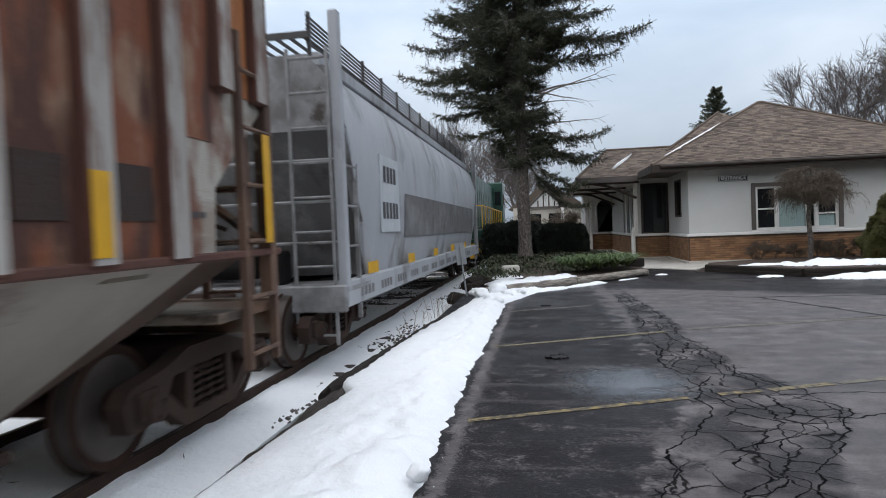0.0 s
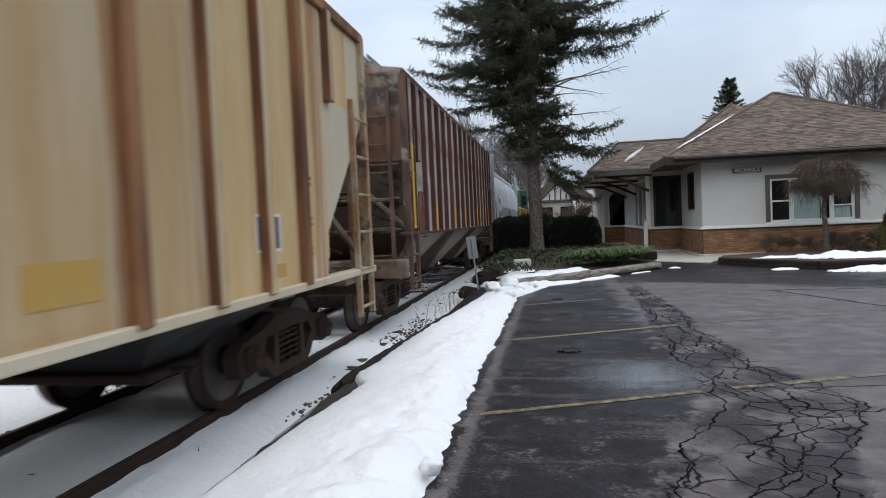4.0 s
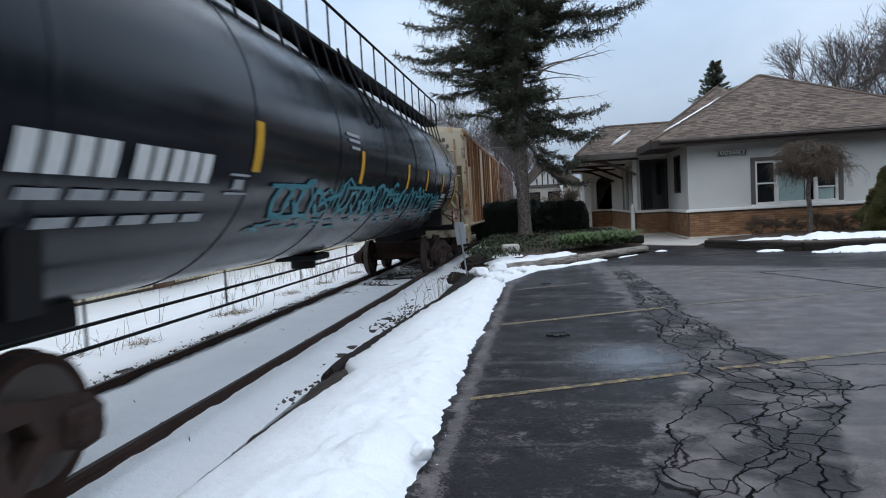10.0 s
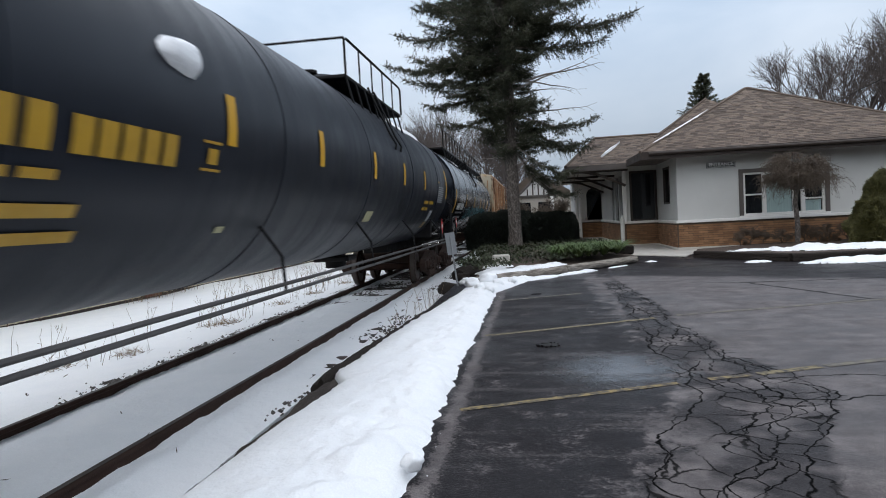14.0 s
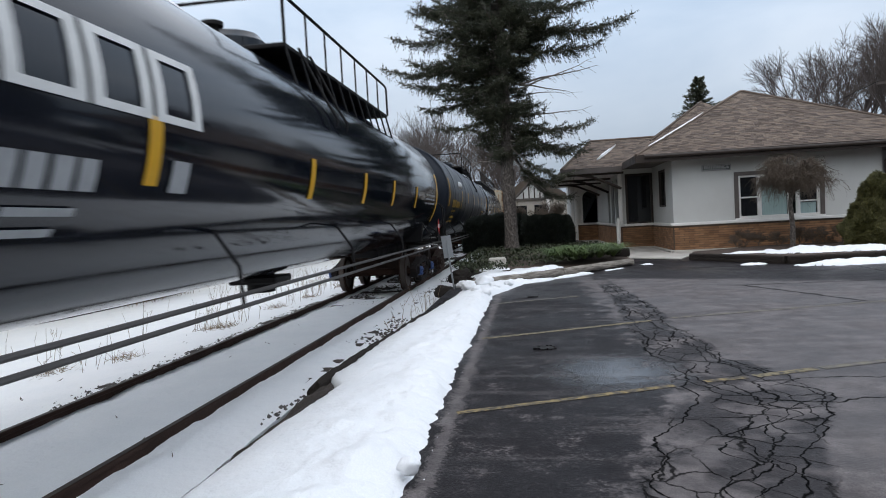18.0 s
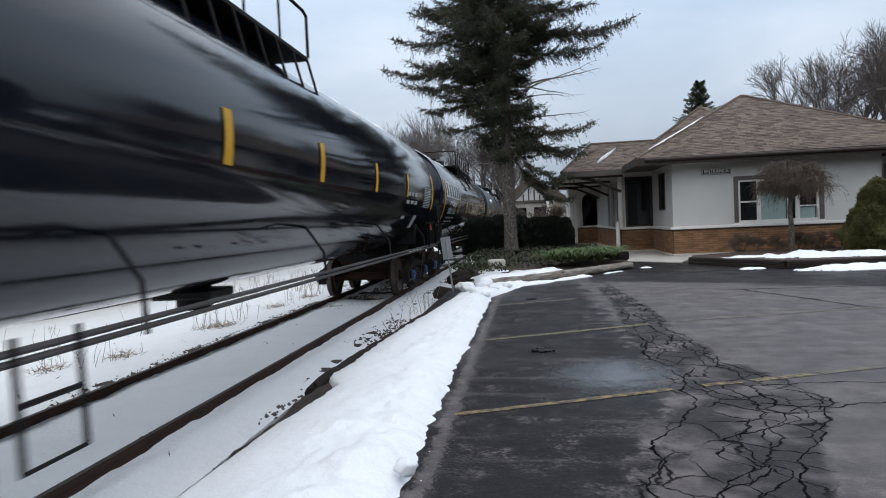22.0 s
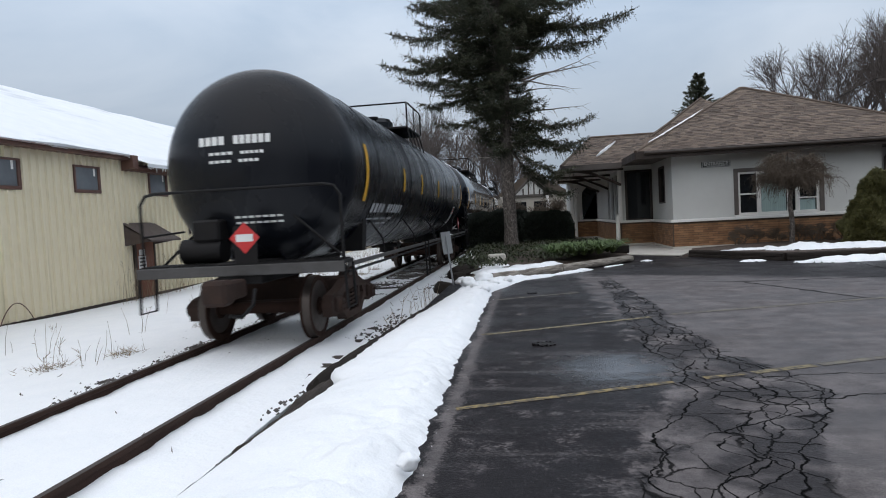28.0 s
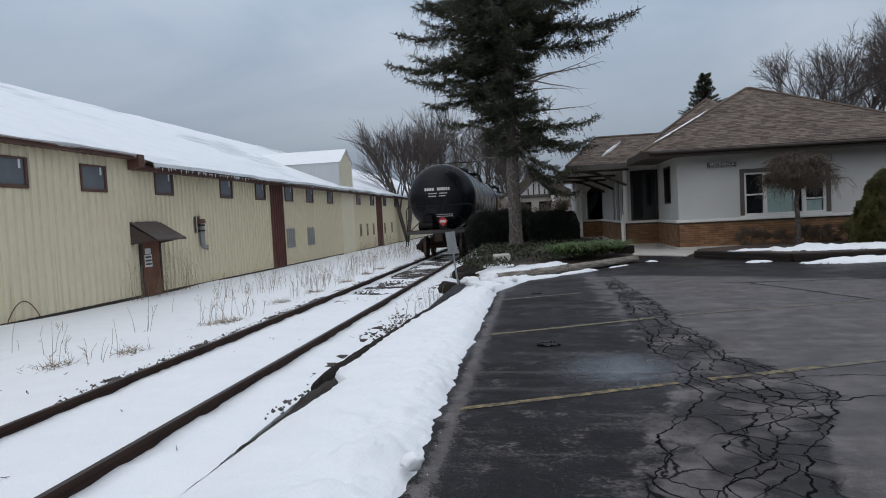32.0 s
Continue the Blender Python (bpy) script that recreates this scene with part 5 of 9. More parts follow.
    for dy in (-0.22, 0.22) if "steps" not in opts else ():
        lad.pipe([(1.45, dm + dy, 0.55 if opts.get("low_ladder", True) else 2.9), (1.47, dm + dy, 2.6 if opts.get("low_ladder", True) else 3.0), (1.36, dm + dy, 3.2), (1.0, dm + dy, zt)], 0.02, 6)
    for i in range(9) if opts.get("low_ladder", True) and "steps" not in opts else ():
        z = 0.62 + 0.31 * i
        lad.cyl((1.46, dm - 0.22, z), (1.46, dm + 0.22, z), 0.014, n=5)
    if "steps" in opts:
        sy, z0, z1 = opts["steps"]
        lad.pipe([(1.45, sy - 0.22, z1), (1.46, sy - 0.22, z0), (1.46, sy + 0.22, z0), (1.45, sy + 0.22, z1)], 0.02, 6)
        lad.cyl((1.46, sy - 0.22, (z0 + z1) / 2), (1.46, sy + 0.22, (z0 + z1) / 2), 0.016, n=6)
    part("ladder", lad, "car_black", car)
    # outlet and brace rods below
    part("bottom_outlet", Mesh().cyl((0, dm + 0.4, zc - R - 0.25), (0, dm + 0.4, zc - R + 0.05), 0.2, n=14).box(-0.35, 0.35, dm + 0.1, dm + 0.7, zc - R - 0.12, zc - R - 0.02, 0.02), "car_black", car)
    # lettering, bars only
    for rows_, mt, lb in opts["marks"]:
        add_marks(car, rows_, mt, rng, lb, tank=R + 0.014, z=zc, up=up)
    for rows_, mt, s in opts.get("head_marks", []):
        for x0, x1, z0, z1, k in rows_:
            w = (x1 - x0) / k
            for i in range(k):
                a, b = x0 + w * (i + 0.1), x0 + w * (i + 0.88)
                def on(x, z):
                    rr = min(0.99, math.hypot(x, z) / R)
                    ca = (1 - rr * rr) ** 0.5
                    return (x, s * (L + 0.66 * ca + 0.012), zc + z)
                part("lettering", Mesh().add([on(a, z0), on(b, z0), on(b, z1), on(a, z1)], [(0, 1, 2, 3)]), mt, car, "white stencilled lettering bar", smooth=0.0)
    # snow lying along the crest
    for (y0, y1, th, dens, *tilt) in opts.get("snow", []):
        turn = tilt[0] if tilt else 0.10
        sn = Mesh()
        rows_ = []
        ny = int((y1 - y0) * 10)
        for j in range(ny + 1):
            y = y0 + (y1 - y0) * j / ny
            end = min(1.0, 6 * min(j, ny - j) / ny)
            lim = max(0.02, th * end * (0.75 + 0.5 * bumpy(y, opts["seed"], 1.1) + 0.25 * bumpy(y, 4 + opts["seed"], 4.0)))
            row = []
            for i in range(13):
                a = lim * (i / 6 - 1)
                h = dens * (1 - abs(i / 6 - 1) ** 3) * end
                row.append(((R + 0.004 + h) * math.sin(a + turn), y, zc + (R + 0.004 + h) * math.cos(a + turn)))
            rows_.append(row)
        sn.sheet(rows_)
        part("snow_cap", sn, "snow", car, "snow lying on the tank")
    for s in (-1, 1):
        add_truck(car, s * (half - 0.40), opts.get("cap", "truck_iron"))
    return car


def hopper_car(label, body_mat, rib_mat, end_mat, bay_mat, half, opts):
    """A ribbed covered hopper; half: from the middle to the side's end."""
    rng = random.Random(opts["seed"])
    car = thing("hopper_car", label, "hopper car", group="cars of the freight train")
    W, zb, zt = 1.50, opts.get("sill", 1.06), opts.get("top", 4.05)
    zf = opts.get("floor", zb)
    # side sheets: full length at the top, cut off slantwise below at both ends
    cut, zc = opts.get("cut", 1.35), opts.get("cut_z", 3.0)
    out = [(-half + cut, zb), (half - cut, zb), (half - cut * 0.95, zb + 0.5), (half - 0.05, zc), (half, zt), (-half, zt), (-half + 0.05, zc), (-half + cut * 0.95, zb + 0.5)]
    hull = Mesh()
    hull.prism(out, 0, -W, W)
    body = part("body", hull, body_mat, car, smooth=0.0)
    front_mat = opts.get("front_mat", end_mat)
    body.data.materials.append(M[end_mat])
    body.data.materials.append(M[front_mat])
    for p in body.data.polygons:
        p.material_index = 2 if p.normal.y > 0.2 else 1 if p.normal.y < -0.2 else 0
    # roof: shallow peak with hatch trough
    rf = Mesh().prism([(-W - 0.03, zt - 0.06), (-W - 0.03, zt + 0.02), (-0.6, zt + 0.16), (0.6, zt + 0.16), (W + 0.03, zt + 0.02), (W + 0.03, zt - 0.06)], 1, -half, half)
    part("roof", rf, body_mat, car, smooth=0.0)
    part("top_chord", Mesh().box(W - 0.02, W + 0.05, -half, half, zt - 0.12, zt, 0.01).box(-W - 0.05, -W + 0.02, -half, half, zt - 0.12, zt, 0.01), rib_mat, car)
    walk_ = Mesh()
    for q in (-1, 1):
        for i in range(5):
            x = q * 0.75 + (i - 2) * 0.09
            walk_.box(x - 0.012, x + 0.012, -half + 0.1, half - 0.1, zt + 0.26, zt + 0.31)
        for i in range(int(half * 2 / 0.9)):
            y = -half + 0.4 + i * 0.9
            walk_.box(q * 0.75 - 0.25, q * 0.75 + 0.25, y, y + 0.04, zt + 0.1, zt + 0.27)
    part("running_board", walk_, "galvanised", car, "open grating running board")
    for i in range(4):
        y = -half + half * 2 * (i + 0.5) / 4
        part("roof_hatch", Mesh().box(-0.38, 0.38, y - half * 0.2, y + half * 0.2, zt + 0.14, zt + 0.28, 0.03), body_mat, car)
    # ribs
    def rib_mesh(low, face):
        """A pressed channel: painted face, rusty flanks."""
        me = Mesh().box(-0.02, 0.085, -opts["rib_w"] / 2, opts["rib_w"] / 2, low, zt - 0.1, 0.012).data("side_rib", rib_mat, 0.3)
        me.materials.append(M[face])
        for p in me.polygons:
            p.material_index = 1 if p.normal.x > 0.9 else 0
        return me
    rib, pale = rib_mesh(zb, opts.get("face", rib_mat)), rib_mesh(zb, opts["rib_alt"])
    k = opts["ribs"]
    span = half - opts.get("rib_in", 0.1)
    for i, y in enumerate(opts.get("rib_ys") or [-span + 2 * span * i / (k - 1) for i in range(k)]):
        for s in (-1, 1):
            if abs(y) > half - cut + 0.05:
                short = shared(("short", opts["seed"]), lambda: rib_mesh(zc, opts["rib_alt"]))
                part("side_rib", short, None, car, at=pose(s * W, y, 0, 0, 0, 0 if s > 0 else 180))
            else:
                part("side_rib", pale if i % 5 in opts["alt"] else rib, None, car, at=pose(s * W, y, 0, 0, 0, 0 if s > 0 else 180))
    sill = Mesh()
    for s in (-1, 1):
        sill.box(min(s * (W - 0.1), s * (W + 0.06)), max(s * (W - 0.1), s * (W + 0.06)), -half - 0.1, half + 0.1, zb - opts.get("sill_h", 0.13), zb + 0.03, 0.012)
    part("side_sill", sill, opts.get("sill_mat", rib_mat), car)
    # slope sheets behind the cut-away ends
    rear_mat = end_mat
    for s in (-1, 1):
        end_mat = front_mat if s > 0 else rear_mat
        sl = Mesh().prism([(s * (half - 0.12), zc + 0.1), (s * (half - 0.12), zc + 0.02), (s * (half - cut - 0.7), zb - 0.1), (s * (half - cut - 1.1), zb - 0.1)], 0, -W + 0.08, W - 0.08)
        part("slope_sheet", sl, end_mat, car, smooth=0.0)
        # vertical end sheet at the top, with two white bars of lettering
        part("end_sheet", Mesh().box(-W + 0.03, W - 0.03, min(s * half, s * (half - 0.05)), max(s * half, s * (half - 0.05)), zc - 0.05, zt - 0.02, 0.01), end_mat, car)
        if s < 0:
            for x0, x1, z0, z1, cnt in ((0.45, 1.0, zt - 0.36, zt - 0.24, 4), (0.45, 1.1, zt - 0.56, zt - 0.44, 6)):
                w = (x1 - x0) / cnt
                for i in range(cnt):
                    a, b = x0 + w * (i + 0.1), x0 + w * (i + 0.85)
                    part("lettering", Mesh().add([(a, -half - 0.004, z0), (b, -half - 0.004, z0), (b, -half - 0.004, z1), (a, -half - 0.004, z1)], [(0, 1, 2, 3)]), "dark_text", car, "dark stencilled bar", smooth=0.0)
        for q in (-1, 1):
            post = Mesh().box(q * W - 0.06, q * W + 0.06, min(s * half, s * (half - 0.12)), max(s * half, s * (half - 0.12)), zf, zt - 0.05, 0.01)
            part("corner_post", post, opts["rail_mat"], car)
            part("diagonal_brace", Mesh().pipe([(q * (W - 0.05), s * (half - 0.1), zb + 0.1), (q * 0.5, s * (half - 0.4), zc - 0.3)], 0.045, 6), end_mat, car)
        # end ladder, grab irons, crossover platform
        ladder_part(car, 0.85, s * (half + 0.06), zf - 0.1, zt - 0.3, 0.42, "x", opts["rail_mat"], step=0.45)
        ladder_part(car, W + 0.03, min(s * (half - 0.05), s * (half - 0.55)), zf - 0.55, zt - 0.9, 0.5, "y", opts["rail_mat"], name="side_ladder", step=0.45, r=0.02)
        gi = Mesh()
        for z in (1.55, 2.05, 2.6):
            gi.cyl((-1.4, s * (half + 0.05), z), (1.4, s * (half + 0.05), z), 0.018, n=6)
        part("grab_iron", gi, end_mat, car)
        pf = Mesh().box(-1.48, 1.48, min(s * half - s * 0.9, s * (half + 0.12)), max(s * half - s * 0.9, s * (half + 0.12)), zf - 0.14, zf - 0.06, 0.01)
        part("end_platform", pf, end_mat, car)
        part("end_sill", Mesh().box(-1.5, 1.5, min(s * half, s * (half + 0.14)), max(s * half, s * (half + 0.14)), zf - 0.35, zf - 0.04, 0.02), end_mat, car)
        part("center_sill", Mesh().box(-0.3, 0.3, min(s * (half - cut - 1.5), s * (half + 0.1)), max(s * (half - cut - 1.5), s * (half + 0.1)), 0.72, zf - 0.08, 0.02), "truck_iron", car)
        part("brake_rigging", Mesh().cyl((-0.9, s * (half - 0.45), zb + 0.22), (-0.2, s * (half - 0.45), zb + 0.22), 0.16, n=14).box(0.1, 0.45, min(s * (half - 0.7), s * (half - 0.3)), max(s * (half - 0.7), s * (half - 0.3)), zb, zb + 0.5, 0.03).pipe([(-0.2, s * (half - 0.45), zb + 0.25), (0.5, s * (half - 0.3), zb + 0.5), (1.2, s * (half - 0.2), zb + 0.2)], 0.02, 6), "truck_iron", car)
        add_coupler(car, s * (half + 0.1), s)
        add_truck(car, s * (half - opts.get("truck_in", 0.75)))
    # discharge bays below the sill
    nb = opts["bays"]
    a, b = -half + cut + 0.35, half - cut - 0.35
    for i in range(nb):
        y0, y1 = a + (b - a) * i / nb, a + (b - a) * (i + 1) / nb
        mid = (y0 + y1) / 2
        y0, y1 = mid - (y1 - y0) * 0.36, mid + (y1 - y0) * 0.36
        drop = opts.get("drop", 0.75)
        bay = Mesh()
        top = [(-W + 0.03, y0), (W - 0.03, y0), (W - 0.03, y1), (-W + 0.03, y1)]
        bot = [(-0.75, mid - 0.28), (0.75, mid - 0.28), (0.75, mid + 0.28), (-0.75, mid + 0.28)]
        if opts.get("flat_bay"):
            mid = (i - 1) * 4.2
            top = [(-W + 0.06, mid - 2.08), (W - 0.06, mid - 2.08), (W - 0.06, mid + 2.08), (-W + 0.06, mid + 2.08)]
            bot = [(-0.50, mid - 0.38), (0.50, mid - 0.38), (0.50, mid + 0.38), (-0.50, mid + 0.38)]
            for q in (-1, 1):
                zl = zb - drop + 0.02
                part("bay_plate", Mesh().add([(q * (W - 0.01), mid - 1.42, zb), (q * (W - 0.01), mid + 1.42, zb), (q * 0.53, mid + 0.38, zl), (q * 0.53, mid - 0.38, zl),
                                              (q * (W - 0.04), mid - 1.42, zb), (q * (W - 0.04), mid + 1.42, zb), (q * 0.51, mid + 0.38, zl), (q * 0.51, mid - 0.38, zl)],
                                             [(0, 1, 2, 3), (4, 7, 6, 5), (0, 4, 5, 1), (1, 5, 6, 2), (2, 6, 7, 3), (3, 7, 4, 0)]), "bay_plate", car, "pale grey side plate of the bay", smooth=0.0)
        bay.add([(x, y, zb - 0.02) for x, y in top] + [(x, y, zb - drop) for x, y in bot], [(0, 1, 2, 3), (4, 7, 6, 5), (0, 4, 5, 1), (1, 5, 6, 2), (2, 6, 7, 3), (3, 7, 4, 0)])
        part("discharge_bay", bay, "bay_rust" if opts.get("flat_bay") else bay_mat, car, smooth=0.0)
        part("outlet_gate", Mesh().box(-0.85, 0.85, mid - 0.34, mid + 0.34, zb - drop - 0.08, zb - drop, 0.02).cyl((-1.0, mid, zb - drop - 0.03), (1.05, mid, zb - drop - 0.03), 0.03, n=8), "truck_iron", car)
    for y, z0, z1, w in opts.get("stripes", []):
        part("reflective_stripe", Mesh().box(W + 0.087, W + 0.093, y - w / 2, y + w / 2, z0, z1), "yellow", car, "yellow reflective stripe")
    for k, (y, w, low, mt) in enumerate(opts.get("streaks", [])):
        part("rust_streak", Mesh().box(W - 0.002, W + 0.002 + 0.0004 * (k % 5), y - w / 2, y + w / 2, low, zt - 0.11), mt, car, "orange rust streaks run down beside a rib", smooth=0.0)
    for rows_, mt, lb in opts.get("marks", []):
        add_marks(car, rows_, mt, rng, lb, x=W + 0.007)
    for k, (y, z0, z1, w, mt) in enumerate(opts.get("panels", [])):
        part("paint_panel", Mesh().box(W + 0.0, W + 0.004 + 0.0015 * k, y - w / 2, y + w / 2, z0, z1), mt, car)
    return car


def smooth_hopper(label, half, seed):
    """A grey covered hopper with smooth bulging sides, a caged running board and open ends."""
    rng = random.Random(seed)
    car = thing("hopper_car", label, "hopper car", group="cars of the freight train")
    zb, zt, W = 1.0, 3.85, 1.5
    ring = [(-1.36, zb), (-1.47, 1.6), (-1.5, 2.3), (-1.46, 3.0), (-1.32, 3.5), (-1.02, zt), (1.02, zt), (1.32, 3.5), (1.46, 3.0), (1.5, 2.3), (1.47, 1.6), (1.36, zb)]
    rows = []
    for y, low in ((-half + 0.2, 2.9), (-half + 0.85, zb + 0.75), (-half + 1.25, zb), (half - 1.25, zb), (half - 0.85, zb + 0.75), (half - 0.2, 2.9)):
        rows.append([(x, y, max(z, low)) for x, z in ring])
    m = Mesh().sheet(rows)
    m.add(rows[0], [tuple(range(12))]).add(rows[-1], [tuple(range(12))[::-1]])
    body = part("body", m, "grey_car", car, smooth=0.5)
    body.data.materials.append(M["grey_dirty"])
    for p in body.data.polygons:
        p.material_index = 1 if abs(p.normal.y) > 0.5 else 0
    lower = Mesh()
    for s in (-1, 1):
        lower.sheet([[(s * (1.474 + 0.0), y, 1.5), (s * 1.506, y, 2.25)] for y in (-half + 3.4, half - 1.5)])
    part("patched_panel", lower, "grey_dark", car, "darker grey repainted lower panel")
    for s in (-1, 1):
        part("top_chord", Mesh().box(min(s * 1.02, s * 1.2), max(s * 1.02, s * 1.2), -half + 0.2, half - 0.2, zt - 0.16, zt + 0.02, 0.02), "grey_car", car)
        part("side_sill", Mesh().box(min(s * 1.36, s * 1.5), max(s * 1.36, s * 1.5), -half, half, zb - 0.3, zb + 0.02, 0.015), "grey_car", car)
    cage = Mesh()
    for q in (-1, 1):
        for i in range(7):
            z = zt + 0.10 + i * 0.055
            cage.box(q * 1.08 - 0.012, q * 1.08 + 0.012, -half + 0.1, half - 0.1, z, z + 0.018)
        for i in range(int(half * 2 / 1.2) + 1):
            y = -half + 0.15 + i * 1.2
            cage.box(q * 1.08 - 0.02, q * 1.08 + 0.02, y, y + 0.05, zt - 0.05, zt + 0.5)
    for i in range(12):
        x = -1.0 + i * 0.18
        cage.box(x, x + 0.03, -half + 0.1, half - 0.1, zt + 0.20, zt + 0.235)
    for s in (-1, 1):
        cage.box(-1.1, 1.1, s * (half - 0.11) - 0.02, s * (half - 0.11) + 0.02, zt + 0.17, zt + 0.25)
    part("running_board", cage, "bar_grey", car, "grated running board with side bars")
    for s in (-1, 1):
        for q in (-1, 1):
            part("corner_post", Mesh().box(q * 1.44 - 0.06, q * 1.44 + 0.06, min(s * half, s * (half - 0.14)), max(s * half, s * (half - 0.14)), zb - 0.3, zt + 0.45, 0.015), "grey_car", car)
            part("side_post", Mesh().box(q * 1.47 - 0.03, q * 1.47 + 0.03, min(s * (half - 0.55), s * (half - 0.6)), max(s * (half - 0.55), s * (half - 0.6)), zb - 0.5, 2.5, 0.008), "grey_dirty", car)
        part("end_slope", Mesh().prism([(s * (half - 0.25), 2.95), (s * (half - 0.2), 3.7), (s * (half - 1.6), zb), (s * (half - 2.0), zb)], 0, -1.3, 1.3), "grey_dark", car, smooth=0.0)
        part("end_platform", Mesh().box(-1.5, 1.5, min(s * (half - 1.0), s * half), max(s * (half - 1.0), s * half), zb - 0.12, zb - 0.04, 0.01), "grey_dirty", car)
        part("end_sill", Mesh().box(-1.5, 1.5, min(s * half, s * (half + 0.1)), max(s * half, s * (half + 0.1)), zb - 0.35, zb - 0.02, 0.02), "grey_dirty", car)
        ladder_part(car, 0.86, s * (half + 0.04), zb - 0.75, zt, 0.5, "x", "grey_dirty", step=0.42, thick=0.018)
        gi = Mesh()
        for z in (1.5, 2.0, 2.5):
            gi.cyl((-1.4, s * (half + 0.02), z), (1.4, s * (half + 0.02), z), 0.02, n=6)
            gi.cyl((1.48, s * (half - 0.05), z - 0.06), (1.48, s * (half - 0.6), z - 0.06), 0.018, n=6)
            gi.cyl((-1.48, s * (half - 0.05), z - 0.06), (-1.48, s * (half - 0.6), z - 0.06), 0.018, n=6)
        part("grab_iron", gi, "grey_dirty", car)
        part("center_sill", Mesh().box(-0.3, 0.3, min(s * (half - 3), s * (half + 0.1)), max(s * (half - 3), s * (half + 0.1)), 0.7, zb - 0.1, 0.02), "car_black", car)
        part("brake_rigging", Mesh().cyl((-0.7, s * (half - 0.5), 1.2), (0.1, s * (half - 0.5), 1.2), 0.16, n=14).box(0.2, 0.5, min(s * (half - 0.7), s * (half - 0.4)), max(s * (half - 0.7), s * (half - 0.4)), 0.95, 1.4, 0.03), "car_black", car)
        add_coupler(car, s * (half + 0.1), s)
        add_truck(car, s * (half - 0.85))
    for i in range(3):
        mid = (-half + 3.3) + (2 * half - 6.6) * (i + 0.5) / 3
        w = (2 * half - 6.6) / 6
        bay = Mesh().add([(-1.3, mid - w, zb), (1.3, mid - w, zb), (1.3, mid + w, zb), (-1.3, mid + w, zb), (-0.5, mid - .3, .45), (.5, mid - .3, .45), (.5, mid + .3, .45), (-.5, mid + .3, .45)],
                         [(0, 1, 2, 3), (4, 7, 6, 5), (0, 4, 5, 1), (1, 5, 6, 2), (2, 6, 7, 3), (3, 7, 4, 0)])
        part("discharge_bay", bay, "car_black", car, smooth=0.0)
    part("paint_panel", Mesh().box(1.488, 1.506, -half + 1.75, -half + 2.95, 1.6, 2.75), "panel_grey", car, "pale grey number panel")
    add_marks(car, [(-half + 1.9, -half + 2.75, 2.35, 2.6, 4), (-half + 1.8, -half + 2.85, 1.8, 2.05, 5)], "dark_text", rng, "dark stencilled bars", x=1.51)
    add_marks(car, [(-half + 0.5 + i * 1.05, -half + 1.2 + i * 1.05, 0.78, 0.9, 4) for i in range(12)], "grey_dark", rng, "scrawled marks along the sill", x=1.504)
    for i in range(5):
        y = -half + 0.9 + i * 2.6
        part("reflective_stripe", Mesh().box(1.50, 1.505, y, y + 0.55, 1.04, 1.2), "yellow", car, "yellow reflective stripe")
    return car


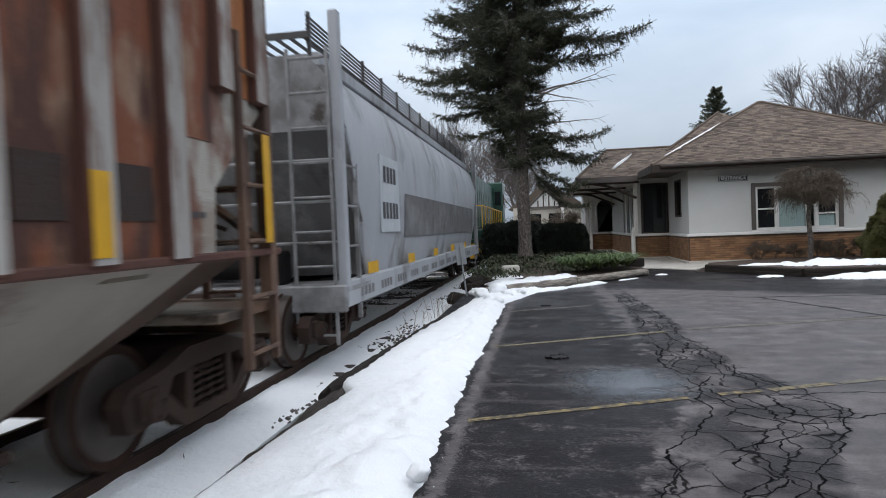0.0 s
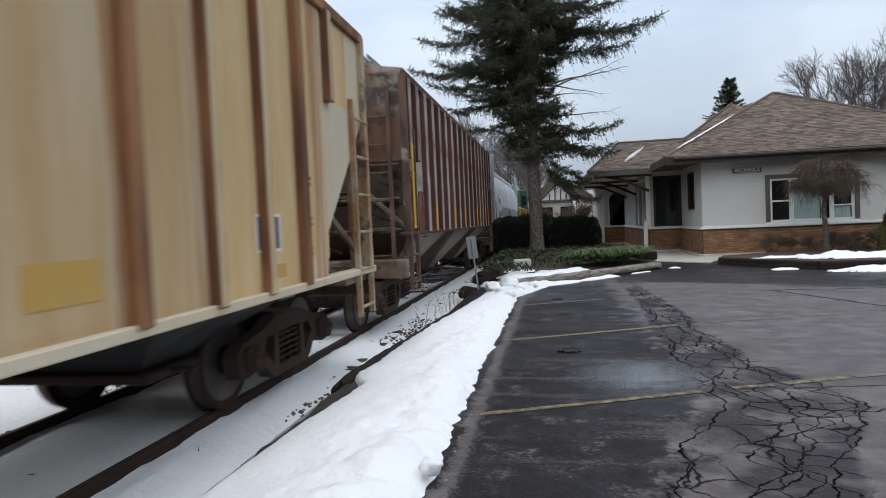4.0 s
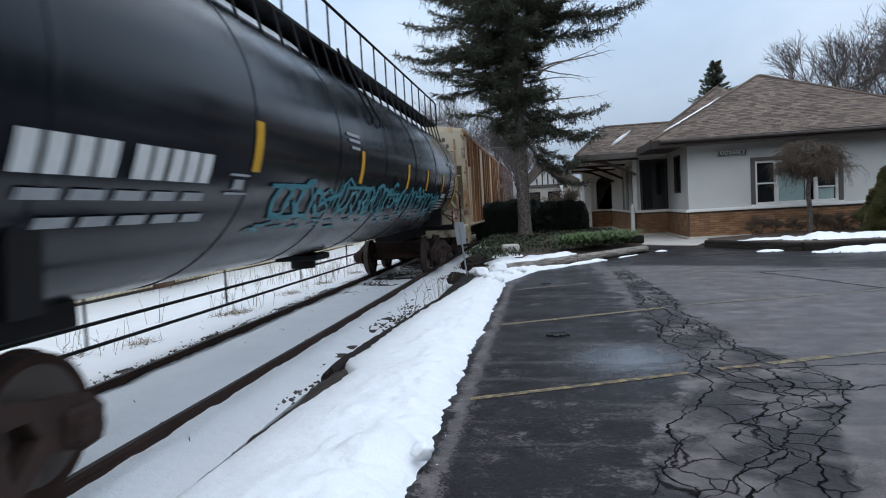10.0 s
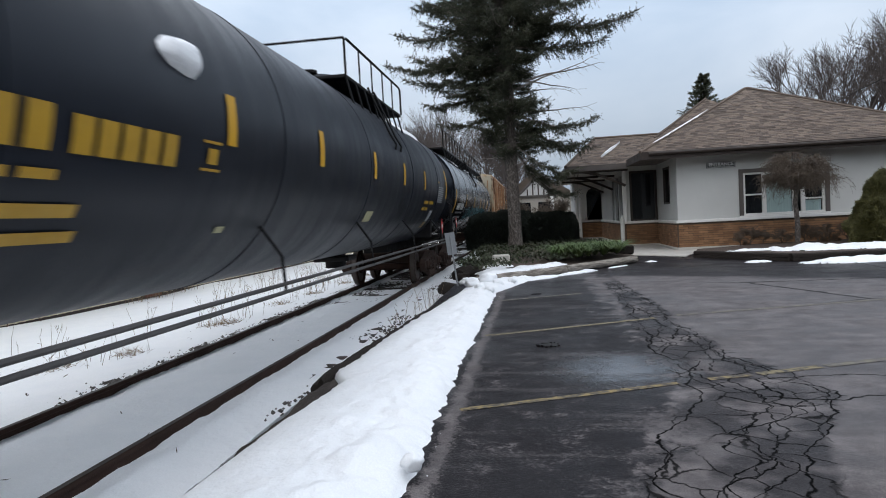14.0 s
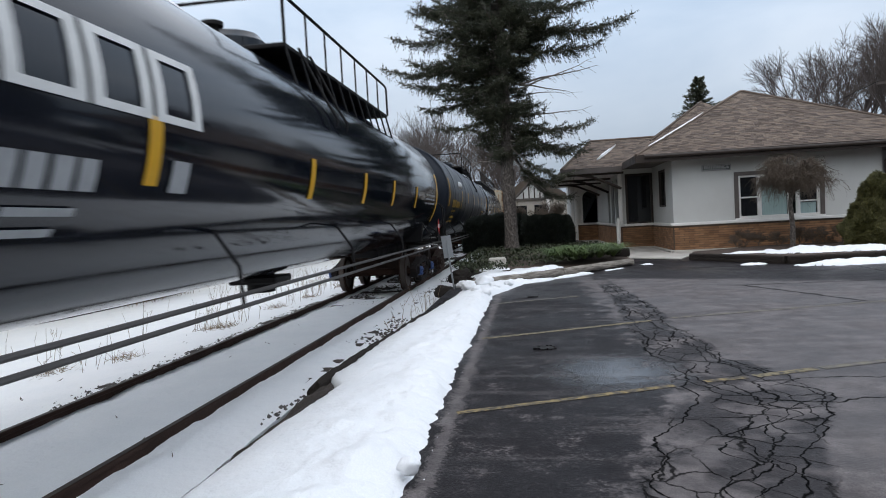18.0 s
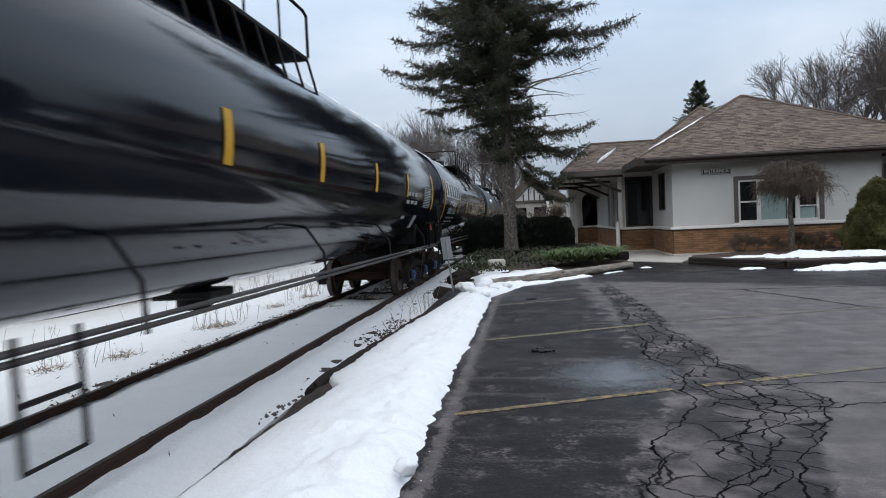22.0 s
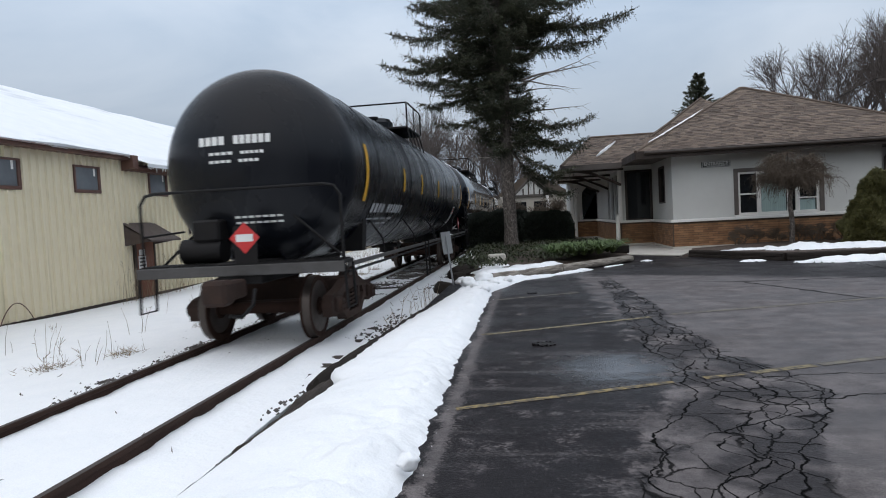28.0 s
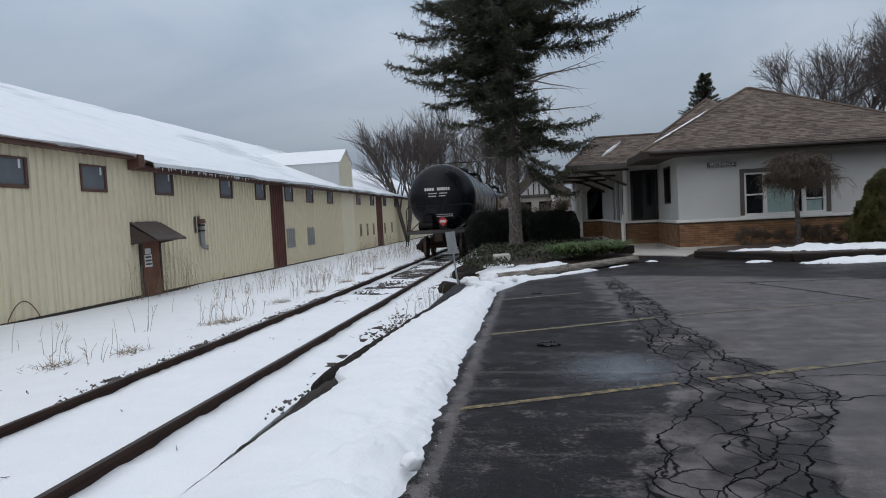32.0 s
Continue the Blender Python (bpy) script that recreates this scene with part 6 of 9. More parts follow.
def locomotive():
    car = thing("locomotive", "green and yellow diesel locomotive with a long hood", "locomotive")
    h = 8.4
    part("frame", Mesh().box(-1.5, 1.5, -h, h, 1.0, 1.55, 0.03), "loco_green", car)
    part("frame_stripe", Mesh().box(1.5, 1.51, -h, h, 1.35, 1.5).box(-1.51, -1.5, -h, h, 1.35, 1.5), "yellow", car, "yellow sill stripe")
    part("hood", Mesh().box(-0.95, 0.95, -h + 1.2, h - 4.2, 1.55, 4.0, 0.06), "loco_green", car)
    part("hood_band", Mesh().box(-0.96, 0.96, -h + 1.19, -h + 2.2, 2.2, 2.9), "yellow", car, "yellow band round the hood end")
    for i in range(9):
        y = -h + 2.4 + i * 0.95
        part("hood_door", Mesh().box(0.95, 0.975, y, y + 0.8, 1.7, 3.3, 0.008), "loco_green", car)
    for y in (-h + 2.6, -h + 4.4, 0.5):
        f = Mesh().lathe([(0, 0.02), (0, 0.55), (0.12, 0.55), (0.14, 0.5), (0.14, 0.02)], 20)
        f.v = [(x, y + z, 4.0 + yy) for x, yy, z in f.v]
        part("radiator_fan", f, "car_black", car)
    cab = part("cab", Mesh().box(-1.5, 1.5, h - 4.2, h - 2.2, 1.55, 4.25, 0.08), "loco_green", car)
    for s in (-1, 1):
        part("cab_window", Mesh().box(min(s * 1.49, s * 1.51), max(s * 1.49, s * 1.51), h - 3.9, h - 2.5, 2.9, 3.7, 0.005), "glass_dark", cab)
    part("rear_window", Mesh().box(1.05, 1.4, h - 4.21, h - 4.19, 2.9, 3.7), "glass_dark", cab)
    part("nose", Mesh().box(-0.95, 0.95, h - 2.2, h - 1.0, 1.55, 2.7, 0.06), "loco_green", car)
    rl = Mesh()
    for s in (-1, 1):
        rl.pipe([(s * 1.45, -h + 0.2, 1.55), (s * 1.45, -h + 0.2, 2.5), (s * 1.45, h - 4.4, 2.5)], 0.022, 6)
        for i in range(10):
            rl.cyl((s * 1.45, -h + 0.2 + i * 1.3, 1.55), (s * 1.45, -h + 0.2 + i * 1.3, 2.5), 0.018, n=6)
    rl.pipe([(-1.45, -h + 0.2, 2.5), (1.45, -h + 0.2, 2.5)], 0.022, 6)
    part("walkway_railing", rl, "yellow", car, "yellow handrail")
    part("fuel_tank", Mesh().box(-1.3, 1.3, -2.2, 2.2, 0.4, 1.0, 0.1), "car_black", car)
    for s in (-1, 1):
        for x in (-1.45, 0.9):
            part("end_step", Mesh().box(x, x + 0.55, min(s * h, s * (h - 0.4)), max(s * h, s * (h - 0.4)), 0.4, 1.0, 0.03), "yellow", car)
        add_coupler(car, s * h, s)
        add_truck(car, s * (h - 2.6))
    return car


TRAIN = []


def ribbon(pts, w, r):
    """A painted stroke on a tank; pts as (y, metres round from the side)."""
    m, rows = Mesh(), []
    for i, p in enumerate(pts):
        a, b = Vector(pts[max(0, i - 1)]), Vector(pts[min(len(pts) - 1, i + 1)])
        d = (b - a).normalized()
        q = Vector((-d.y, d.x)) * w / 2
        row = []
        for e in (-1, -0.33, 0.33, 1):
            y, s = p[0] + q.x * e, p[1] + q.y * e
            row.append((r * math.cos(s / r), y, r * math.sin(s / r)))
        rows.append(row)
    return m.sheet(rows)


def scrawl(car):
    """Fat, overlapping spray-paint strokes that spell nothing, with smaller tags below."""
    rng = random.Random(77)
    ring = [(0.5 + 0.42 * math.cos(a), 0.5 + 0.5 * math.sin(a)) for a in [i * 0.45 for i in range(15)]]
    shapes = [[ring, ring[4:12]], [ring[2:11], [(0.0, 0.2), (0.5, 0.95), (1.0, 0.3)]], [[(0.1, 0.05), (0.3, 0.9), (0.5, 0.2), (0.75, 1.0), (0.95, 0.1)], [(0.0, 0.45), (1.0, 0.62)]],
              [ring[:9], [(0.15, -0.1), (0.2, 1.05)], [(0.45, 0.5), (1.0, 0.05)]], [[(0.0, 0.9), (0.55, 1.05), (1.0, 0.85)], [(0.4, 1.0), (0.5, 0.4), (0.3, -0.15)], ring[5:14]],
              [[(0.9, 0.9), (0.5, 1.0), (0.15, 0.78), (0.5, 0.5), (0.88, 0.3), (0.5, 0.0), (0.08, 0.12)], [(0.1, 0.4), (0.8, 0.7)]]]
    at = pose(0, 0, TANK_Z)
    n = 0
    y = -4.1
    while y < 5.3:
        far = (y + 4.1) / 9.8
        w = rng.uniform(0.34, 0.54)
        h = 0.40 * rng.uniform(0.75, 1.15)
        low = -0.93 - 0.03 * far + rng.uniform(-0.05, 0.05)
        for st in shapes[rng.randrange(len(shapes))]:
            pts = [(y + w * (a + rng.uniform(-.06, .06)), low + h * (b + rng.uniform(-.06, .06))) for a, b in st]
            pts = [tuple(Vector(p).lerp(Vector(q), u)) for p, q in zip(pts, pts[1:]) for u in (0, 0.34, 0.67)] + [pts[-1]]
            n += 1
            part("paint_stroke", ribbon(pts, rng.uniform(0.035, 0.075), 1.48 + 0.014 + 0.0004 * (n % 12)), "teal", car, "teal spray-paint stroke", at=at, smooth=0.0)
        y += w * rng.uniform(0.62, 0.82)
    for i in range(17):
        y = -4.3 + i * 0.60 + rng.uniform(-0.2, 0.2)
        low = -1.16 + 0.08 * i / 16 + rng.uniform(-0.06, 0.08)
        for k in range(2):
            n += 1
            y0, s0 = y + rng.uniform(-0.1, 0.1), low + 0.09 * k
            part("paint_stroke", ribbon([(y0, s0), (y0 + 0.12, s0 + rng.uniform(-.03, .06)), (y0 + rng.uniform(0.25, 0.4), s0 + rng.uniform(-.02, .03))], rng.uniform(0.025, 0.045), 1.48 + 0.014 + 0.0004 * (n % 12)), "teal", car, "teal spray-paint stroke", at=at, smooth=0.0)
    for y0, y1, s in ((-4.2, -3.2, -0.62), (-1.9, -0.7, -0.58), (-4.0, -3.0, -0.97), (0.4, 1.2, -0.64), (2.6, 3.6, -0.66)):
        n += 1
        part("paint_stroke", ribbon([(y0 + (y1 - y0) * i / 6, s + 0.02 * i / 6) for i in range(7)], 0.045, 1.48 + 0.019), "teal", car, "teal spray-paint stroke", at=at, smooth=0.0)


def train():
    TRAIN.append((locomotive(), 33.6))
    TRAIN.append((smooth_hopper("light grey smooth-sided covered hopper, patched and weathered", 7.75, 3), 15.2))
    c = hopper_car("rust-streaked pale grey covered hopper with many vertical ribs", "rust_car", "rust", "rust_end", "hopper_bay", 6.65, dict(
        seed=11, rail_mat="rust_mix", rib_alt="rust_pale", alt=(0, 1, 2, 3, 4), ribs=18, rib_ys=[s * y for s in (-1, 1) for y in (0.43, 1.28, 2.15, 2.95, 3.70, 4.43, 5.15, 5.85, 6.45)], rib_w=0.22, bays=3, top=4.12, sill=1.47, sill_h=0.03, floor=1.1, drop=1.02, flat_bay=True, truck_in=0.35, cut=0.95, cut_z=2.7, rib_in=0.35, sill_mat="rust",
        stripes=[(6.45, 1.55, 2.45, 0.13), (4.40, 1.52, 1.98, 0.15), (2.12, 1.52, 1.98, 0.14), (-0.46, 1.52, 1.98, 0.14), (-2.15, 1.52, 1.98, 0.14), (-4.46, 1.5, 2.0, 0.14), (-6.45, 1.55, 2.95, 0.14)],
        panels=[(4.065, 1.5, 4.0, 0.5, "rust_panel"), (4.79, 1.5, 4.0, 0.48, "rust_panel"), (5.50, 2.3, 4.0, 0.46, "rust_panel"), (6.15, 2.72, 4.0, 0.36, "orange_rust"), (-3.3, 3.0, 4.0, 0.5, "rust_panel"), (-5.5, 1.5, 2.2, 0.46, "rust_panel"), (-6.15, 2.72, 4.0, 0.36, "orange_rust"), (4.79, 1.72, 2.05, 0.34, "bay_dark"), (4.065, 1.72, 2.05, 0.34, "bay_dark"), (3.30, 1.62, 1.95, 0.42, "pale_text"), (1.72, 1.60, 1.72, 0.4, "dark_text")],
        marks=[([(-4.26, -3.86, 2.01, 2.11, 1), (-3.52, -3.12, 2.02, 2.10, 1), (1.5, 1.95, 1.80, 1.83, 3), (1.5, 1.95, 1.9, 1.93, 3), (1.5, 1.95, 2.0, 2.03, 3), (-1.0, -0.65, 1.75, 1.78, 3), (0.65, 1.05, 1.85, 1.88, 3), (-1.9, -1.5, 1.66, 1.70, 1), (5.3, 5.6, 1.75, 1.79, 3), (-5.9, -5.5, 2.05, 2.1, 4), (-5.9, -5.5, 1.9, 1.95, 4)], "dark_text", "dark stencilled bars")]))
    TRAIN.append((c, -1.37))
    rows_ = [(-5.32, -4.9, 2.40, 2.60, 4), (-5.28, -4.86, 1.95, 2.10, 3), (-5.3, -4.9, 1.70, 1.74, 5), (-5.3, -4.9, 1.60, 1.64, 5), (-5.3, -4.9, 1.50, 1.54, 5),
             (-4.4, -4.1, 2.40, 2.56, 2), (-4.35, -4.0, 1.95, 2.12, 3), (-4.35, -4.0, 1.72, 1.76, 4), (-4.35, -4.0, 1.62, 1.66, 4),
             (-3.45, -3.15, 1.96, 2.10, 2), (-3.45, -3.1, 1.72, 1.76, 4), (-3.45, -3.1, 1.62, 1.66, 4), (-2.6, -2.3, 2.38, 2.42, 3), (-1.75, -1.35, 1.62, 1.70, 4), (-1.75, -1.35, 1.50, 1.54, 4), (0.8, 1.35, 1.62, 1.67, 5), (0.8, 1.35, 1.52, 1.57, 5), (0.8, 1.2, 2.6, 2.66, 4),
             (5.5, 5.88, 2.09, 2.12, 4), (5.5, 5.88, 2.03, 2.06, 4), (5.57, 5.87, 1.70, 1.73, 4), (5.57, 5.87, 1.64, 1.67, 4), (5.58, 5.87, 1.41, 1.43, 4), (5.58, 5.87, 1.36, 1.38, 4), (-4.7, -4.3, 1.35, 1.4, 3), (-4.8, -4.3, 1.5, 1.55, 4)]
    d = hopper_car("tan ribbed covered hopper streaked with orange rust", "tan_car", "tan_rust", "tan_dirty", "car_black", 7.75, dict(
        seed=23, rail_mat="tan_post", rib_alt="tan_rib", face="tan_rust", alt=(0, 1, 3), ribs=14, rib_ys=[s * y for s in (-1, 1) for y in (0.45, 1.25, 3.12, 3.98, 4.78, 5.58, 6.42)], rib_w=0.13, front_mat="tan_front", streaks=[(s * y + d, 0.30, 1.1, "tan_streak") for s in (-1, 1) for y in (0.45, 1.25, 3.12, 3.98, 4.78, 5.58, 6.1) for d in (0.0,)] + [(-4.38, 0.5, 1.1, "tan_orange"), (-0.85, 0.5, 1.1, "tan_orange"), (3.55, 0.55, 1.1, "tan_orange"), (5.18, 0.64, 1.1, "tan_ochre"), (0.0, 0.6, 1.1, "tan_orange"), (4.38, 0.64, 1.1, "tan_ochre"), (5.98, 0.66, 1.3, "tan_ochre"), (6.8, 0.66, 3.0, "tan_ochre"), (2.2, 1.5, 1.1, "tan_orange")], bays=4, top=4.02, sill=1.08, sill_h=0.05, drop=0.5, truck_in=1.6, cut=1.5, cut_z=2.95, rib_in=1.45, sill_mat="tan_car",
        marks=[(rows_, "dark_text", "dark stencilled bars")],
        panels=[(4.88, 1.43, 1.75, 0.46, "letter_white"), (4.88, 1.455, 1.725, 0.40, "notice_blue"), (2.6, 1.28, 1.5, 0.5, "faded_yellow"), (-2.7, 1.28, 1.5, 0.5, "faded_yellow"), (-4.0, 1.28, 1.5, 0.7, "faded_yellow"), (-5.05, 1.22, 1.36, 0.42, "faded_yellow"), (5.0, 1.20, 1.32, 0.36, "faded_yellow")]))
    TRAIN.append((d, -18.0))

    def ends(h, a0=-36, a1=14):
        return (-h, a0, a1, 0.17), (h, a0, a1, 0.17)

    def spread(h, ys, a=-3, b=13, w=0.15):
        e = ends(h)
        return [e[0]] + [(y, a, b, w) for y in ys] + [e[1]]

    graff = tank_car("black tank car with teal spray-painted scrawl along its side", "tank_satin", 7.84, dict(
        seed=2, bands=7, radius=1.48, near_pipe=False, far_pipe=(0.24, 0.51), stripes=[(-7.84, -36, 0, 0.17)] + [(y, -19.5, -2.5, 0.15) for y in (-4.62, -1.4, 1.62, 3.55, 5.7)] + [(7.9, -36.5, -0.7, 0.17)], top=(-6.9, 8.05), long_rail=True, dome=-0.5, low_ladder=False, side_placard={1: (7.45, 1.4), -1: (-7.9, 1.5)},
        marks=[([(6.7, 7.65, -24 + i * 1.4, -23.3 + i * 1.4, 1) for i in range(13)] + [(6.5, 7.7, 8, 11, 2), (7.2, 7.6, 2, 5, 1), (5.7, 6.4, -25, -20.5, 1), (-7.15, -5.3, -30, -27.4, 5), (-6.95, -5.2, -37, -34.2, 5), (-5.1, -4.62, -27.7, -26.9, 1), (-5.1, -4.62, -21.4, -20.6, 1), (-4.98, -4.74, -25.8, -22.5, 1)], "pale_text", "white stencilled bars"),
               ([(-7.22, -6.42, -24.4, -15.8, 4), (-6.3, -5.34, -24.4, -15.8, 5)], "letter_white", "white lettering blocks"),
               ([(5.3, 6.4, -28 - 3 * i, -26.6 - 3 * i, 1) for i in range(4)], "pale_text", "white bars"), ([(-2.2, -1.52, 3.2, 4.8, 1), (-2.1, -1.5, 0.5, 2.0, 1), (-2.0, -1.48, -2.9, -1.4, 1)], "pale_text", "white bars")],
        snow=[(-6.0, -1.2, 0.22, 0.05, 0.5), (0.4, 7.6, 0.16, 0.05, 0.62)]))
    scrawl(graff)
    TRAIN.append((graff, -35.4))
    TRAIN.append((tank_car("dull black tank car with yellow stripes and snow on top", "tank_matte", 8.12, dict(
        seed=4, bands=5, radius=1.495, near_pipe=(0.99, 1.07), pipe_mat="bar_grey", stripes=[(-8.22, -17, 16, 0.17)] + [(y, -9, 6.5, 0.15) for y in (-4.52, -2.3, 0.2, 2.45, 4.72)] + [(8.18, -14, 16.5, 0.17)], top=(0.6, 4.9), dome=2.2, low_ladder=False, side_placard={1: (7.5, 1.42)},
        marks=[([(0.15, 0.72, -36, -29, 1), (-4.4, -4.2, -38, -35.5, 1)], "notice_cream", "pale yellow notice panel"), ([(6.65, 7.75, -18.5 + i * 2.05, -17.3 + i * 2.05, 1) for i in range(8)] + [(6.05, 6.6, -38.5, -27, 1)], "pale_text", "white stencilled bars"),
               ([(-7.36, -6.42, -17.6, -8.4, 4), (-6.33, -5.27, -17.6, -9.4, 5)], "yellow_text", "yellow lettering blocks"), ([(-7.3, -6.33, -23.4, -21.2, 3), (-7.32, -5.98, -31.8, -28.6, 1), (-7.3, -5.9, -38.2, -35.2, 1), (4.85, 6.29, -21, -18.2, 2), (4.83, 5.66, -27, -24.2, 2), (6.65, 6.95, 0.4, 1.8, 1), (-5.0, -4.62, -17.6, -16.8, 1), (-5.0, -4.62, -9.6, -8.8, 1), (-4.9, -4.72, -15.5, -11, 1)] + [(6.0, 6.45, -46 + 2.4 * i, -44.8 + 2.4 * i, 1) for i in range(3)], "yellow_text", "yellow lettering bars")],
        snow=[(5.1, 8.4, 0.5, 0.12, 0.15), (-2.4, 0.2, 0.3, 0.08), (-5.45, -4.95, 0.11, 0.09, 1.35)])), -53.98))
    cols = [(-5.92 + i * 0.625) for i in range(6)]
    brand = tank_car("glossy black tank car with large white capitals", "tank_gloss", 8.16, dict(
        seed=6, radius=1.46, axis_z=TANK_Z - 0.06, paint_up=2.3, bands=0, pipe_mat="bar_grey", stripes=spread(8.16, (-4.65, -1.55, 0.8, 2.84, 5.16), -22.5, -4.5), top=(-1.0, 4.7), dome=-0.3, cap="blue_cap", low_ladder=False, side_placard={1: (8.4, 1.5)},
        marks=[([(-7.2, -6.3, -25, -17.5, 4), (-6.15, -5.15, -25, -17.5, 5)], "pale_text", "white lettering blocks"), ([(-7.2, -5.2, -31, -29, 3), (-7.2, -5.3, -36, -34, 3), (6.4, 7.8, -10, -8.5, 4), (6.4, 7.8, -14, -12.5, 4), (6.4, 7.8, -18, -16.5, 4), (-4.45, -4.15, -24, -15, 1)], "pale_text", "white stencilled bars")],
        snow=[(-8.2, -1.2, 0.42, 0.07), (4.9, 8.2, 0.40, 0.07)], head_marks=[([(-0.5, 0.3, 0.55, 0.68, 5)], "pale_text", -1)]))
    for cx in cols:
        part("brand_block", outlined(cx - 1.85, cx - 1.27, -3.2, 15.8, 1.46 + 0.014), "letter_white", brand, "white block shape", at=pose(0, 0, TANK_Z - 0.06))
    TRAIN.append((brand, -72.9))
    TRAIN.append((tank_car("glossy black tank car with white number blocks", "tank_gloss", 8.46, dict(
        seed=8, radius=1.46, axis_z=TANK_Z - 0.06, paint_up=2.3, wings=True, bands=0, pipe_mat="bar_grey", near_pipe=(1.05, 1.10), stripes=[(-8.46, -23, 12, 0.17)] + [(y, -14, 4, 0.15) for y in (-5.22, -2.42, -0.02, 2.71, 5.36)] + [(8.66, -22, 12, 0.17)], top=(-2.9, 1.0), dome=-0.9, cap="blue_cap", steps=(-4.5, 0.5, 1.15), side_placard={1: (8.3, 1.42)},
        marks=[([(-7.6, -6.95, -23.5, -15, 3), (-6.7, -5.34, -23.5, -15, 6)], "letter_white", "white lettering blocks"), ([(-7.6, -5.8, -33.5, -30.5, 2), (-7.6, -5.8, -40, -37.5, 2), (5.36, 6.5, -12.4, -9.4, 3), (5.3, 6.62, -18.9, -15.9, 3), (5.22, 5.66, -32, -29, 1), (6.52, 7.05, -41, -28.5, 1), (-5.07, -4.7, -23, -14.5, 1)] + [(7.25, 8.42, -20.6 + i * 1.55, -19.7 + i * 1.55, 1) for i in range(12)], "pale_text", "white stencilled bars")],
        snow=[(-8.5, -3.1, 0.42, 0.07), (1.2, 8.4, 0.42, 0.07)], head_marks=[([(-0.5, 0.3, 0.55, 0.68, 5)], "pale_text", -1)])), -92.2))
    TRAIN.append((tank_car("black tank car with a red placard on its rear end", "tank_dull", 6.9, dict(
        seed=9, radius=1.44, axis_z=TANK_Z - 0.045, paint_up=1.8, bands=5, flat_bar=True, near_pipe=(0.98,), stripes=[(-6.6, -23.6, 11.3, 0.17)] + [(y, -13.7, 4.3, 0.15) for y in (-3.66, -1.55, 1.14, 4.4)] + [(6.93, -24, 9, 0.17)], top=(-0.66, 1.28), dome=0.3, steps=(-1.4, 0.3, 1.1), side_placard={1: (5.6, 1.4)},
        marks=[([(4.9, 5.5, -33, -22, 1)], "letter_white", "white notice panel"), ([(4.95, 5.65, -50, -34.5, 1)], "blue_grey", "grey notice panel"), ([(-6.0, -5.0, -31, -24.5, 4), (-4.8, -3.5, -31, -24.5, 6)], "pale_text", "white lettering blocks"), ([(-6.0, -4.0, -36.5, -35, 4), (-6.0, -4.3, -40.5, -39, 4)] + [(5.7, 6.75, -10.5 + i * 1.4, -9.8 + i * 1.4, 1) for i in range(14)] + [(6.5, 6.8, -23, -17.5, 1), (6.2, 6.75, 10, 11.5, 1)], "pale_text", "white stencilled bars")],
        head_marks=[([(-0.66, -0.24, 0.30, 0.42, 4), (-0.12, 0.42, 0.30, 0.42, 6), (-0.5, -0.12, 0.16, 0.20, 4), (-0.02, 0.32, 0.16, 0.20, 5), (-0.5, -0.15, 0.05, 0.09, 4), (-0.05, 0.25, 0.05, 0.09, 4), (-0.2, 0.5, -0.72, -0.69, 7), (-0.2, 0.5, -0.80, -0.77, 7)], "letter_white", -1)],
        snow=[(0.0, 0.9, 0.10, 0.02)])), -110.5))
    last = TRAIN[-1][0]
    for y0, y1, a0, a1 in ((5.06, 5.34, -26.5, -24.0), (5.06, 5.34, -30.0, -27.4), (4.98, 5.42, -32.6, -31.4)):
        part("red_print", tank_patch(y0, y1, a0 + 1.8, a1 + 1.8, 1.44 + 0.018, 3, 1), "red_sign", last, "red printed bar", at=pose(0, 0, TANK_Z - 0.045), smooth=0.0)
    for a0 in (-38.0, -42.0, -46.0):
        part("white_print", tank_patch(5.02, 5.5, a0 + 1.8, a0 + 2.8, 1.44 + 0.018, 3, 1), "letter_white", last, "white printed bar", at=pose(0, 0, TANK_Z - 0.045), smooth=0.0)



def travel(t):
    """How far the train has rolled after t seconds."""
    return 4.5329 * t - 0.00028 * t * t


def motions():
    times = [i * 1.0 for i in range(33)]
    for car, y in TRAIN:
        walk(car, [(t, pose(TRACK_X, y + travel(t), RAIL_TOP)) for t in times])
    turns = [i * 0.1 for i in range(321)]
    for ax, y in WHEELSETS:
        rows = []
        for t in turns:
            rows.append((t, pose(0, y, WHEEL_R, -math.degrees(travel(t) / WHEEL_R))))
        walk(ax, rows)


train()


# ---- factory beside the track ----
FX = -11.2
FS = 1.5


def fz(z):
    return EYE[2] + (z - EYE[2]) * FS


